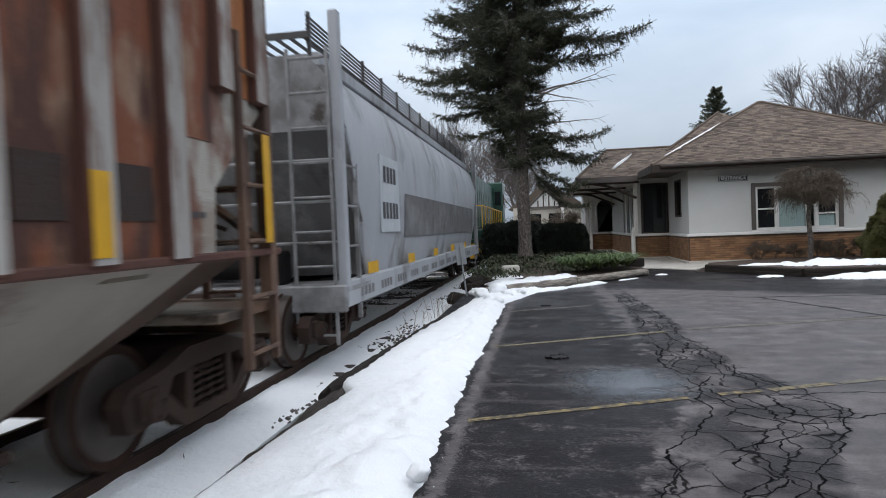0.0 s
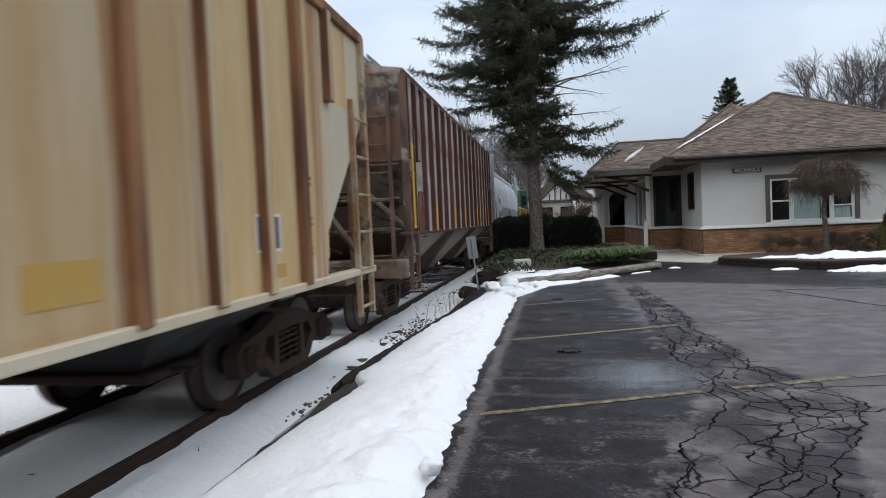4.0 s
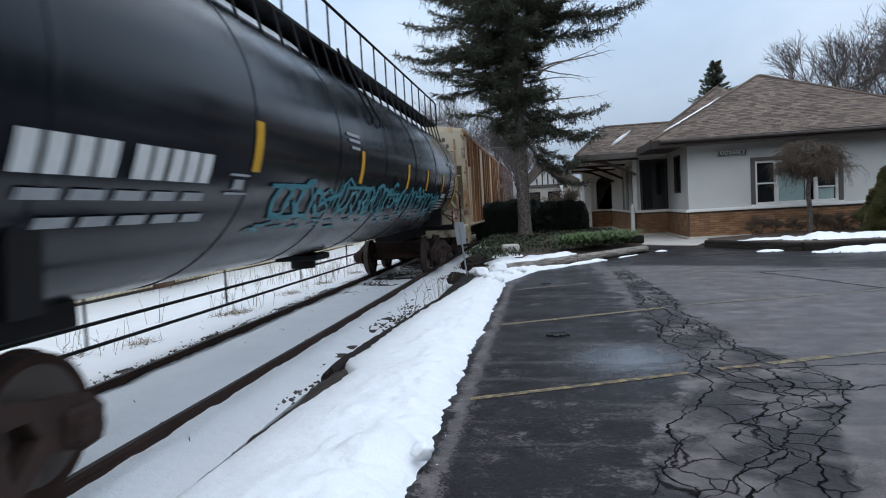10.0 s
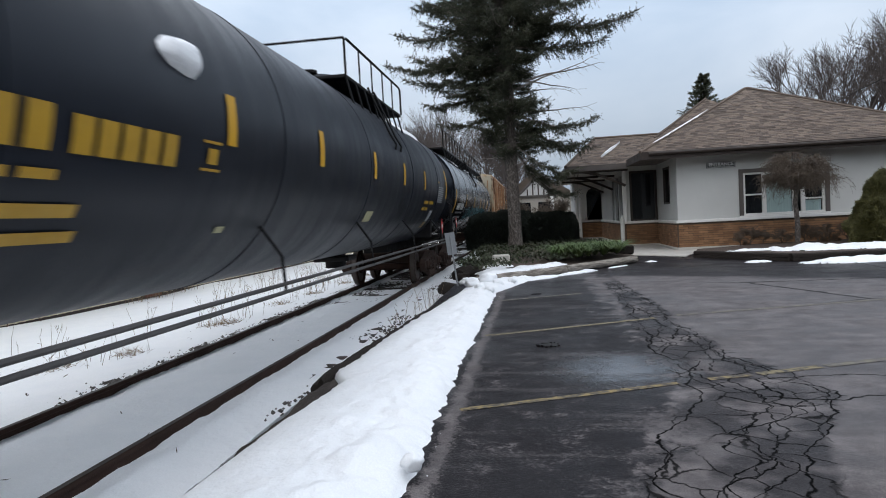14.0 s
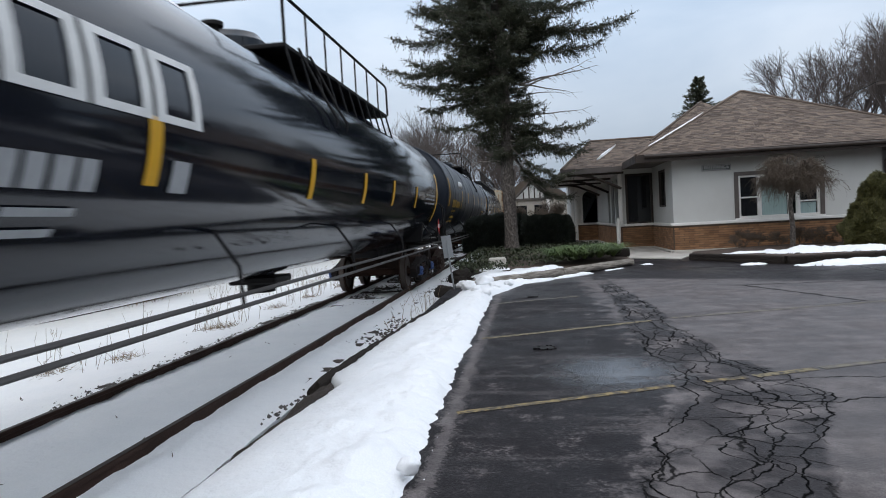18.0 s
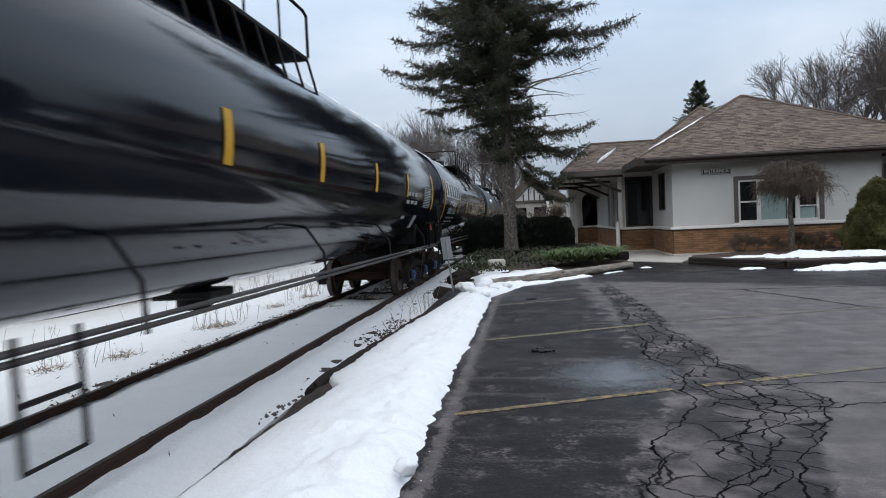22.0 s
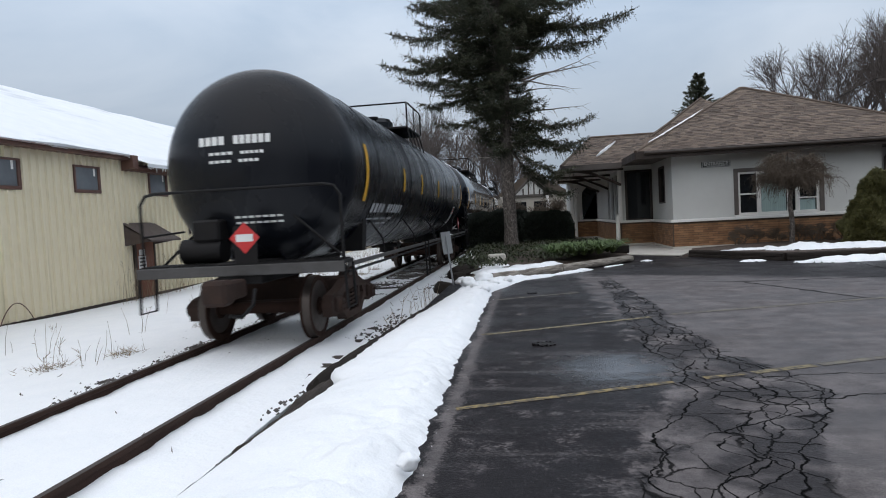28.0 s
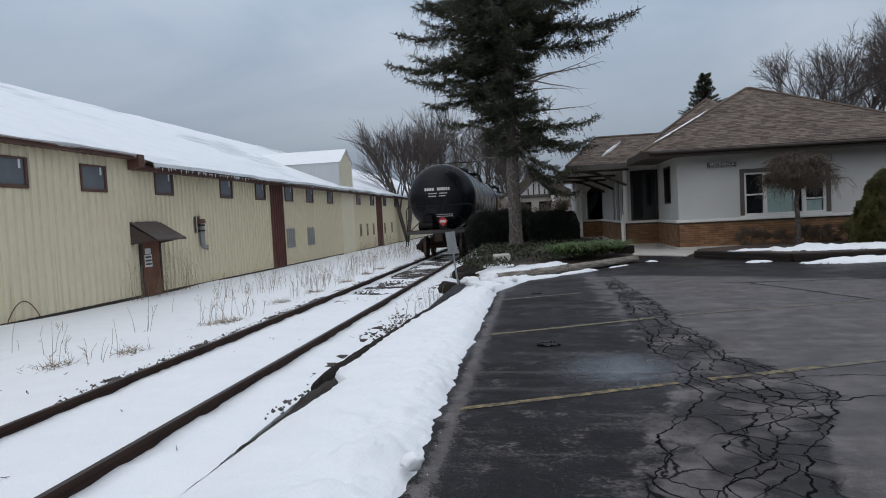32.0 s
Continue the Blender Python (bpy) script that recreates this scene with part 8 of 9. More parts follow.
    part("curtain", Mesh().sheet([[(8.40 + 0.03 * i, Y + 0.074 + 0.004 * math.sin(i * 1.7), z) for i in range(16)] for z in (wz0 + 0.05, 1.40)]), "curtain", win, "pale teal curtain")
    part("sill", Mesh().box(wx0 - 0.12, wx1 + 0.12, Y - 0.07, Y + 0.02, wz0 - 0.07, wz0, 0.008), "white_trim", win)
    for x0, x1 in ((wx0 - 0.13, wx0), (wx1, wx1 + 0.13)):
        part("side_board", Mesh().box(x0, x1, Y - 0.03, Y, wz0, wz1 + 0.1, 0.006), "grey_trim", win)
    part("head_board", Mesh().box(wx0 - 0.13, wx1 + 0.13, Y - 0.034, Y, wz1, wz1 + 0.12, 0.006), "grey_trim", win)
    # sign
    sg = part("entrance_sign", Mesh().box(5.46, 6.33, Y - 0.05, Y - 0.01, 2.55, 2.73, 0.006), "sign_green", d, "dark green sign lettered ENTRANCE")
    word("ENTRANCE", 0.145, "letter_white", sg, pose(5.895, Y - 0.055, 2.655, 90))
    for x0, x1, z0, z1 in ((5.475, 6.315, 2.708, 2.720), (5.475, 6.315, 2.560, 2.572), (5.475, 5.487, 2.572, 2.708), (6.303, 6.315, 2.572, 2.708)):
        part("sign_border", Mesh().box(x0, x1, Y - 0.054, Y - 0.050, z0, z1), "letter_white", sg)
    part("small_print", Mesh().box(5.68, 6.11, Y - 0.054, Y - 0.050, 2.583, 2.594), "letter_white", sg)
    part("sign_border", Mesh().box(5.49, 6.30, Y - 0.053, Y - 0.049, 2.563, 2.572).box(5.49, 6.30, Y - 0.053, Y - 0.049, 2.712, 2.719).box(5.62, 6.17, Y - 0.054, Y - 0.049, 2.583, 2.594), "letter_white", sg)
    # right-hand porch recess
    part("rear_wall", Mesh().box(10.75, 12.4, 23.6, 23.8, 0.0, H).box(12.2, 12.4, 23.8, 31.0, 0.0, H), "stucco", d)
    part("rear_window", Mesh().box(11.1, 12.0, 23.56, 23.6, 1.0, 2.2, 0.01), "glass_dark", d)
    part("side_wall", Mesh().box(10.5, 10.75, 21.55, 23.6, 0.0, H), "stucco", d)
    part("downspout", Mesh().pipe([(10.85, 20.65, 2.95), (10.85, 20.9, 2.8), (10.82, 21.22, 2.55), (10.82, 21.24, 0.1)], 0.045, 8), "dark_trim", d, "dark metal downspout")
    part("porch_post", Mesh().box(12.55, 12.7, 20.9, 21.05, 0, H, 0.01), "dark_trim", d)
    # roofs
    ez = 3.12
    A = [(3.35, 20.6, ez), (12.9, 20.6, ez), (12.9, 31.4, ez), (3.35, 31.4, ez)]
    P1, P2 = (8.16, 26.0, 5.73), (8.30, 26.0, 5.73)
    roof = part("main_roof", Mesh().add(A + [P1, P2], [(0, 1, 5, 4), (1, 2, 5), (2, 3, 4, 5), (3, 0, 4)]), "roof_deck", d, smooth=0.0)
    shingles(roof, A[0], A[1], P2, P1)
    shingles(roof, A[3], A[0], P1, P1)
    shingles(roof, A[1], A[2], P2, P2)
    B0, B1, B2, B3, BP = (4.9, 26.6, 4.15), (10.6, 26.6, 4.15), (10.6, 33.4, 4.15), (4.9, 33.4, 4.15), (7.77, 30.0, 6.09)
    rb = part("rear_roof", Mesh().add([B0, B1, B2, B3, BP], [(0, 1, 4), (1, 2, 4), (2, 3, 4), (3, 0, 4)]), "roof_deck", d, smooth=0.0)
    shingles(rb, B0, B1, BP, BP), shingles(rb, B3, B0, BP, BP)
    C = [(1.2, 23.5, 3.02), (5.6, 23.5, 3.02), (5.6, 27.1, 4.36), (2.6, 27.1, 4.36), (1.2, 34.6, 3.02), (5.6, 34.6, 3.02)]
    rc = part("porch_roof", Mesh().add(C, [(0, 1, 2, 3), (0, 3, 4), (3, 2, 5, 4)]), "roof_deck", d, smooth=0.0)
    shingles(rc, C[0], C[1], C[2], C[3])
    for r, (p, q) in ((roof, (A[0], P1)), (roof, (A[1], P2)), (rb, (B0, BP)), (rc, (C[0], C[3])), (rc, (C[3], C[2])), (roof, (P1, P2))):
        part("ridge_cap", Mesh().pipe([Vector(p) + Vector((0, 0, 0.01)), Vector(q) + Vector((0, 0, 0.01))], 0.06, 6), "shingle", r)
    # snow left in the hip and on the porch roof
    h0, h1 = Vector(A[0]), Vector(P1)
    sn = Mesh()
    rows = []
    for i in range(31):
        u = 0.10 + 0.50 * i / 30
        p = h0.lerp(h1, u)
        w = (0.048 + 0.025 * bumpy(i, 0, 0.5)) * min(1, (i + 1) / 4) * min(1, (31 - i) / 6)
        rows.append([p + Vector((-w, -0.3 * w, 0.03 - 0.3 * w)), p + Vector((0, 0, 0.085)), p + Vector((w, -0.3 * w, 0.05))])
    sn.sheet(rows)
    part("roof_snow", sn, "snow", roof, "strip of snow left along the hip")
    sn = Mesh()
    rows = []
    for i in range(16):
        u = i / 15
        p = Vector((2.55, 24.3, 3.36)).lerp(Vector((3.5, 26.2, 4.06)), u)
        w = 0.13 * math.sin(math.pi * (0.05 + 0.9 * u)) ** 0.8 * (1 + 0.3 * bumpy(i, 3, 0.7))
        rows.append([p + Vector((-w, 0, 0)), p + Vector((0, 0, 0.05)), p + Vector((w * 0.6, 0.1, 0.0))])
    sn.sheet(rows)
    part("roof_snow", sn, "snow", rc, "patch of snow on the porch roof")
    # eaves: fascia, gutter and soffit
    part("fascia", Mesh().box(3.35, 12.9, 20.58, 20.62, ez - 0.22, ez + 0.02).box(12.88, 12.92, 20.62, 31.4, ez - 0.22, ez + 0.02).box(3.33, 3.37, 20.62, 23.5, ez - 0.22, ez + 0.02), "dark_trim", d, "dark brown fascia board")
    part("gutter", Mesh().pipe([(3.6, 20.53, ez - 0.05), (12.8, 20.53, ez - 0.08)], 0.055, 8), "dark_trim", d)
    part("soffit", Mesh().box(3.37, 12.88, 20.62, 21.3, ez - 0.14, ez - 0.10).box(3.37, 4.55, 21.3, 24.6, ez - 0.14, ez - 0.10), "grey_trim", d)
    part("fascia", Mesh().box(1.2, 3.33, 23.46, 23.5, 2.84, 3.04).box(1.18, 1.22, 23.5, 34.6, 2.84, 3.04), "grey_trim", d)
    part("soffit", Mesh().box(1.22, 3.39, 23.5, 34.6, 2.86, 2.89), "white_trim", d)
    for y in (23.7, 27.5, 31.0):
        br = Mesh().pipe([(3.3, y, 2.25), (2.9, y, 2.45), (2.3, y, 2.72), (1.6, y, 2.86)], 0.05, 6).box(1.4, 3.39, y - 0.05, y + 0.05, 2.78, 2.87)
        part("bracket", br, "dark_trim", d, "dark curved roof bracket")


depot()


def bollard():
    b = thing("bollard", "white wooden bollard by the porch", "bollard", pose(3.2, 24.15, 0.0))
    part("shaft", Mesh().cyl((0, 0, 0), (0, 0, 1.05), 0.075, n=12), "white_trim", b)
    part("top", Mesh().cyl((0, 0, 1.05), (0, 0, 1.2), 0.065, 0.02, 12), "white_trim", b)


def signpost():
    s = thing("track_sign", "small grey metal sign on a leaning post, seen from behind", "sign", pose(-1.63, 13.1, 0.0, 0, -6, 12))
    part("post", Mesh().cyl((0, 0, -0.2), (0, 0, 1.05), 0.018, n=8), "galvanised", s)
    part("panel", Mesh().box(-0.10, 0.10, 0.02, 0.028, 0.66, 1.12, 0.002), "galvanised", s, "grey sign panel")


bollard()
signpost()


# ---- planting beds, kerbs, path ----
def beds():
    path = Mesh().prism([(1.95, 20.1), (3.0, 19.6), (4.1, 18.4), (4.5, 19.3), (7.2, 20.9), (7.2, 21.2), (4.4, 21.2), (4.4, 24.5), (3.3, 24.5), (3.3, 33), (1.6, 33), (1.6, 28)], 2, -0.1, 0.025)
    setting("concrete_path", path, "concrete", "pale concrete walk to the porch", 0.0)
    # island bed with ground cover
    bed = Mesh()
    kx = [(-1.25, 12.95), (-0.5, 13.7), (0.64, 14.9), (1.6, 16.0), (2.55, 17.15), (2.75, 17.6)]
    rows = []
    for k in range(len(kx) - 1):
        for s in range(4):
            u = s / 4
            x = kx[k][0] + (kx[k + 1][0] - kx[k][0]) * u
            y = kx[k][1] + (kx[k + 1][1] - kx[k][1]) * u
            xe, ye = -2.2 + (x + 1.25) * 0.95, 34.0
            row = []
            for j in range(25):
                v = (j / 24) ** 1.5
                px, py = x + (xe - x) * v, y + (ye - y) * v
                row.append((px, py, 0.08 + 0.22 * min(1, v * 5) + 0.05 * bumpy(px, py, 1.1)))
            rows.append(row)
    bed.sheet(rows)
    setting("planting_bed", bed, "mulch", "raised mulch bed under the spruce")
    # two weathered logs lie along the rim as a kerb
    for k, (p, q) in enumerate(((kx[0], kx[2]), (kx[2], kx[4]))):
        p, q = Vector((*p, 0)), Vector((*q, 0))
        way = (q - p).normalized()
        out = Vector((way.y, -way.x, 0))
        L = (q - p).length - 0.03
        cuts = int(L / 0.07)
        rows = []
        for i in range(cuts + 1):
            c = p + way * (L * i / cuts + 0.015)
            row = []
            for j in range(13):
                a = 2 * math.pi * (j % 12) / 12
                r = 0.10 + 0.012 * bumpy(j % 12, i * 0.25, 0.9, k) + 0.014 * bumpy(i * 0.3, j % 12, 0.6, k + 4)
                row.append(c + out * (1.1 * r * math.cos(a)) + Vector((0, 0, 0.095 + 0.92 * r * math.sin(a))))
            rows.append(row)
        m = Mesh().sheet(rows)
        for r in (rows[0], rows[-1]):
            m.add(r[:12], [tuple(range(12))])
        setting("kerb", m, "timber_grey", "weathered grey log lying as a kerb", 0.5)
    # stones and block in the bed
    for x, y, z, w, h in ((-0.84, 15.6, 0.27, 0.42, 0.24), (2.45, 18.4, 0.2, 0.5, 0.24)):
        m = Mesh().box(-w / 2, w / 2, -0.12, 0.12, 0, h, 0.03)
        ob = new("garden_stone", m.data("garden_stone", "concrete" if x < 2 else "timber"))
        ob.matrix_basis = pose(x, y, z - 0.05, 0, 0, 8)
        tagged(ob, "pale stone block in the bed" if x < 2 else "dark weathered stone block in the bed", "stone")
    # snow on the island
    for k, (x, y, rx, ry, z, h, turn) in enumerate([(-0.75, 14.2, 0.6, 0.5, 0.15, 0.12, 0), (0.05, 14.95, 0.8, 0.28, 0.17, 0.10, 0.75), (-0.95, 15.2, 0.35, 0.4, 0.2, 0.08, 0),
                                                    (-0.15, 13.7, 0.75, 0.15, 0.0, 0.07, 0.78), (0.9, 14.85, 1.0, 0.12, 0.0, 0.06, 0.82), (1.95, 16.05, 0.5, 0.08, 0.0, 0.04, 0.85), (-0.75, 13.0, 0.5, 0.25, 0.0, 0.12, 0.7)]):
        setting("snow_patch", snow_drift(x, y, rx, ry, z, h, 3.1 * k, turn), "snow", "old snow lying by the kerb", 1.5)
    # bed along the depot front, edged with dark timber
    edge = [(4.27, 18.0), (5.82, 15.68), (7.7, 15.7), (10.0, 15.2), (14.0, 14.6)]
    fill = Mesh().prism(edge + [(14.0, 20.6), (7.2, 20.7), (4.6, 19.2)], 2, 0.0, 0.15)
    setting("planting_bed", fill, "mulch", "mulched bed along the depot", 0.0)
    for a, b in zip(edge, edge[1:]):
        a, b = Vector((*a, 0)), Vector((*b, 0))
        L = (b - a).length
        for lv in range(2):
            z0 = lv * 0.092
            rows = []
            cuts = int(L / 0.10)
            for i in range(cuts + 1):
                x = 0.003 + (L - 0.006) * i / cuts
                wave = 0.012 * bumpy(x, a.x + lv, 1.4) + 0.010 * bumpy(x, a.y + lv, 6.0)
                rag = 0.014 * bumpy(x, a.x + 3 * lv, 5.0)
                rows.append([(x, -0.09 + rag, z0), (x, -0.092 + rag, z0 + 0.065), (x, -0.07 + rag, z0 + 0.089 + wave * lv), (x, 0.07, z0 + 0.089 + wave * lv), (x, 0.09, z0 + 0.07), (x, 0.09, z0), (x, -0.09 + rag, z0)])
            m = Mesh().sheet(rows)
            for r in (rows[0], rows[-1]):
                m.add(r[:6], [tuple(range(6))])
            ob = new("bed_timber", m.data("bed_timber", "timber"))
            ob.matrix_basis = pose(a.x, a.y, 0.0, 0, 0, math.degrees(math.atan2((b - a).y, (b - a).x)))
            tagged(ob, "dark landscaping timber edging the bed", "timber", "bed timbers")
    for k, (x, y, rx, ry, z, h) in enumerate([(6.9, 17.3, 1.1, 0.6, 0.15, 0.16), (8.2, 17.1, 1.3, 0.55, 0.15, 0.14), (5.7, 17.6, 0.8, 0.16, 0.15, 0.07), (9.8, 16.8, 0.9, 0.3, 0.15, 0.08),
                                              (7.2, 15.0, 1.5, 0.38, 0.0, 0.14), (9.2, 14.6, 1.5, 0.36, 0.0, 0.12), (5.15, 15.85, 0.32, 0.14, 0.0, 0.06), (11.0, 14.1, 1.2, 0.4, 0.0, 0.12), (2.95, 17.15, 0.22, 0.1, 0.0, 0.04)]):
        setting("snow_patch", snow_drift(x, y, rx, ry, z, h, 5.3 * k + 40), "snow", "old snow lying in and before the bed", 1.5)


beds()


def quad_leaf(m, p, d, up, w, l):
    s = d.cross(up)
    if s.length < 1e-4:
        s = Vector((1, 0, 0))
    s = s.normalized() * w
    m.add([p - s * 0.5, p + s * 0.5, p + d * l * 0.6 + s * 0.6, p + d * l, p + d * l * 0.6 - s * 0.6], [(0, 1, 2, 3, 4)])


def brushes(runs, density, length, width, seed):
    """Needles standing round many straight twigs at once; runs: rows of start, way and length."""
    rnd = np.random.RandomState(seed)
    runs = np.array(runs)
    counts = np.maximum(3, (runs[:, 6] * density).astype(int))
    k = np.repeat(np.arange(len(runs)), counts)
    p, d, far = runs[k, 0:3], runs[k, 3:6], runs[k, 6]
    u = rnd.rand(len(k))
    q = p + d * (u * far)[:, None]
    spin = rnd.normal(size=(len(k), 3))
    spin -= d * (spin * d).sum(1)[:, None]
    spin /= np.linalg.norm(spin, axis=1)[:, None]
    o = spin * 0.8 + d * (0.45 + 0.5 * rnd.rand(len(k)))[:, None]
    o /= np.linalg.norm(o, axis=1)[:, None]
    t = np.cross(d, o) * width
    v = np.empty((len(k), 3, 3))
    v[:, 0], v[:, 1] = q - t, q + t
    v[:, 2] = q + o * (length * (0.7 + 0.6 * rnd.rand(len(k))) * (1 - 0.45 * u))[:, None]
    me = bpy.data.meshes.new("crown")
    me.vertices.add(3 * len(k))
    me.vertices.foreach_set("co", v.reshape(-1))
    me.loops.add(3 * len(k))
    me.loops.foreach_set("vertex_index", np.arange(3 * len(k), dtype=np.int32))
    me.polygons.add(len(k))
    me.polygons.foreach_set("loop_start", np.arange(0, 3 * len(k), 3, dtype=np.int32))
    me.update(calc_edges=True)
    me.materials.append(M["needles"])
    return me


def spruce():
    """Limbs stand out level and turn up at the tips; each carries flat sprays of brushy twigs, some hanging."""
    tree = thing("spruce_tree", "tall dark green spruce with a bare lower trunk", "spruce", pose(-0.67, 22.0, 0.1))
    rng = random.Random(12)
    tr = Mesh()
    heights = [0.0, 0.08, 0.18, 0.32] + [0.5 + 0.06 * i for i in range(64)] + [4.6, 5.4, 6.5, 8, 10, 12, 14, 15.5]
    n = 30
    rows = []
    for z in heights:
        r = ramp_y(z, [(0, 0.34), (0.18, 0.27), (0.5, 0.235), (1.0, 0.215), (3.0, 0.20), (6.0, 0.17), (10.0, 0.115), (15.5, 0.01)])
        row = []
        for i in range(n + 1):
            a = 2 * math.pi * (i % n) / n
            q = Vector((math.cos(a) * 3.2, math.sin(a) * 3.2, z * 3.6))
            scale_ = noise.cell(q * 2.3) * 0.055 + 0.05 * noise.noise(q * 0.6)
            rr = r * (1 + scale_ * (1.0 if z < 5 else 0.3))
            row.append((rr * math.cos(a) + 0.03 * bumpy(z, 0, 0.6), rr * math.sin(a) + 0.03 * bumpy(z, 5, 0.6), z))
        rows.append(row)
    tr.sheet(rows)
    part("trunk", tr, "bark_scaly", tree, "scaly grey-brown trunk", smooth=0.35)
    limbs, fine, coarse = Mesh(), [], []
    UP = Vector((0, 0, 1))

    def brush(p, d, L, where):
        where.append((*p, *d.normalized(), L))

    def limb(z, a, R, drop, lift, hang=0.25, bare=False):
        out = Vector((math.cos(a), math.sin(a), 0))
        bend = rng.uniform(-0.25, 0.25)
        side = Vector((-out.y, out.x, 0))
        pts = []
        for i in range(11):
            u = i / 10
            pts.append(Vector((0, 0, z)) + out * (0.12 + R * u) + side * (bend * R * 0.4 * u * u) + UP * (-drop * R * math.sin(u * 1.9) + lift * R * u ** 4)
                       + Vector((bumpy(u * 3, a, 2, z), bumpy(u * 3, a, 2, z + 9), bumpy(u * 3, a, 2, z + 3))) * 0.05)
        limbs.pipe(pts, 0.016 + 0.010 * R, 5, taper=0.006)
        where = fine if z < 10.2 else coarse
        if bare:
            for i in range(3, 11):
                for s in (-1, 1):
                    if rng.random() < 0.7:
                        q = pts[i]
                        limbs.pipe([q, q + (side * s + out * 0.9).normalized() * rng.uniform(0.15, 0.55) + UP * rng.uniform(-0.25, 0.1)], 0.007, 3, taper=0.003)
            return
        k = int(R / (0.105 if z < 10.2 else 0.2)) + 2
        for i in range(k):
            u = 0.16 + 0.84 * (i + rng.random()) / k
            f = min(9.99, u * 10)
            j = int(f)
            q = pts[j].lerp(pts[j + 1], f - j)
            along = (pts[j + 1] - pts[j]).normalized()
            sd = along.cross(UP).normalized()
            tip = 1.0 - max(0.0, (u - 0.55) / 0.45)
            for s in (-1, 1):
                ln = (0.09 + 0.135 * R * math.sin(math.pi * min(1.0, 0.18 + 0.75 * u)) * (0.35 + 0.65 * tip)) * rng.uniform(0.5, 1.35)
                w = (sd * s * rng.uniform(0.55, 1.0) + along * rng.uniform(0.5, 1.0) + UP * rng.uniform(-0.75, 0.50)).normalized()
                e = q + w * ln + UP * 0.05 * ln
                limbs.pipe([q, e], 0.006, 3, taper=0.003)
                brush(q.lerp(e, 0.15), w, ln * 0.95, where)
                m = int(ln / 0.085)
                for h in range(m):
                    v = q.lerp(e, (h + 0.6) / (m + 0.3))
                    for g in (-1, 1):
                        cross = w.cross(UP).normalized() * g
                        d2 = (w * rng.uniform(0.5, 1.0) + cross * rng.uniform(0.4, 0.9) + UP * rng.uniform(-0.65, 0.55)).normalized()
                        brush(v, d2, rng.uniform(0.10, 0.26) * (1.15 - 0.5 * h / max(1, m)), where)
                    if rng.random() < hang:
                        brush(v, (w * 0.3 + cross * 0.25 - UP).normalized(), rng.uniform(0.14, 0.42), where)
            brush(q, (along + UP * rng.uniform(0.0, 0.5)).normalized(), 0.15, where)
        brush(pts[-1], (pts[-1] - pts[-2]) + UP * 0.02, 0.24, where)

    def reach(z, a):
        left = ramp_y(z, [(3.5, 0.5), (4.5, 1.0), (5.3, 1.7), (6.2, 2.5), (7.0, 3.1), (7.8, 3.3), (8.6, 3.2), (9.4, 3.0), (15.6, 0.3)])
        right = ramp_y(z, [(3.5, 0.8), (4.2, 1.6), (4.9, 1.6), (5.3, 0.8), (6.5, 0.8), (7.1, 1.8), (7.8, 2.3), (8.3, 2.4), (9.4, 2.5), (15.6, 0.3)])
        u = 0.5 + 0.5 * math.cos(a)
        depth = abs(math.sin(a))
        return (left + (right - left) * u) * (1 - 0.12 * depth)

    z = 3.45
    turn = 0.0
    while z < 15.3:
        whorl = 6 if z < 9.8 else 4
        for c in range(whorl):
            a = turn + 2 * math.pi * (c + rng.uniform(-0.3, 0.3)) / whorl
            R = reach(z, a) * rng.choice((0.55, 0.72, 0.85, 0.95, 1.05))
            limb(z + rng.uniform(-0.12, 0.12), a, R, rng.uniform(0.02, 0.36), rng.uniform(0.03, 0.20), 0.35)
        turn += 1.1
        z += 0.30
    for k in range(70):
        z = 3.5 + 6.2 * k / 70
        limb(z, rng.uniform(0, 6.283), min(rng.uniform(0.7, 1.7), 0.55 + 0.5 * (z - 3.3)), rng.uniform(-0.1, 0.4), rng.uniform(0.0, 0.2), 0.5)
    # the limbs that make its outline: long level arms above, a low drooping skirt on one side
    for z, a, R, drop, lift, hang in ((7.75, 2, 4.15, 0.10, 0.09, 0.75), (6.95, -6, 3.2, 0.07, 0.06, 0.6), (8.6, 12, 3.1, 0.08, 0.08, 0.6), (4.75, -14, 2.75, 0.26, 0.10, 0.3), (4.55, 16, 2.8, 0.36, 0.08, 0.3), (4.2, 4, 2.6, 0.30, 0.0, 0.3),
                                     (3.75, -30, 2.3, 0.50, 0.0, 0.45), (3.6, 24, 2.35, 0.72, 0.0, 0.45), (3.4, -4, 1.7, 0.55, 0.0, 0.5), (7.0, 182, 3.9, 0.19, 0.07, 0.3), (8.1, 176, 3.75, 0.18, 0.09, 0.3), (6.4, 188, 3.3, 0.20, 0.06, 0.3), (5.9, 170, 2.9, 0.26, 0.05, 0.3),
                                     (5.0, 200, 2.3, 0.30, 0.05, 0.3)):
        limb(z, radians(a), R, drop, lift, hang)
    for z, a, R, drop, lift in ((5.75, 5, 3.0, -0.10, 0.06), (5.5, -12, 2.7, -0.16, 0.10), (5.9, 15, 2.2, 0.10, -0.1), (4.75, 6, 2.5, -0.02, 0.02), (5.35, 20, 1.9, -0.12, 0.0), (3.3, 185, 0.95, 0.02, 0.0), (8.3, 8, 2.6, -0.25, 0.0)):
        limb(z, radians(a), R, drop, lift, bare=True)
    part("branchwork", limbs, "bark", tree, smooth=0.0, kind="stuff")
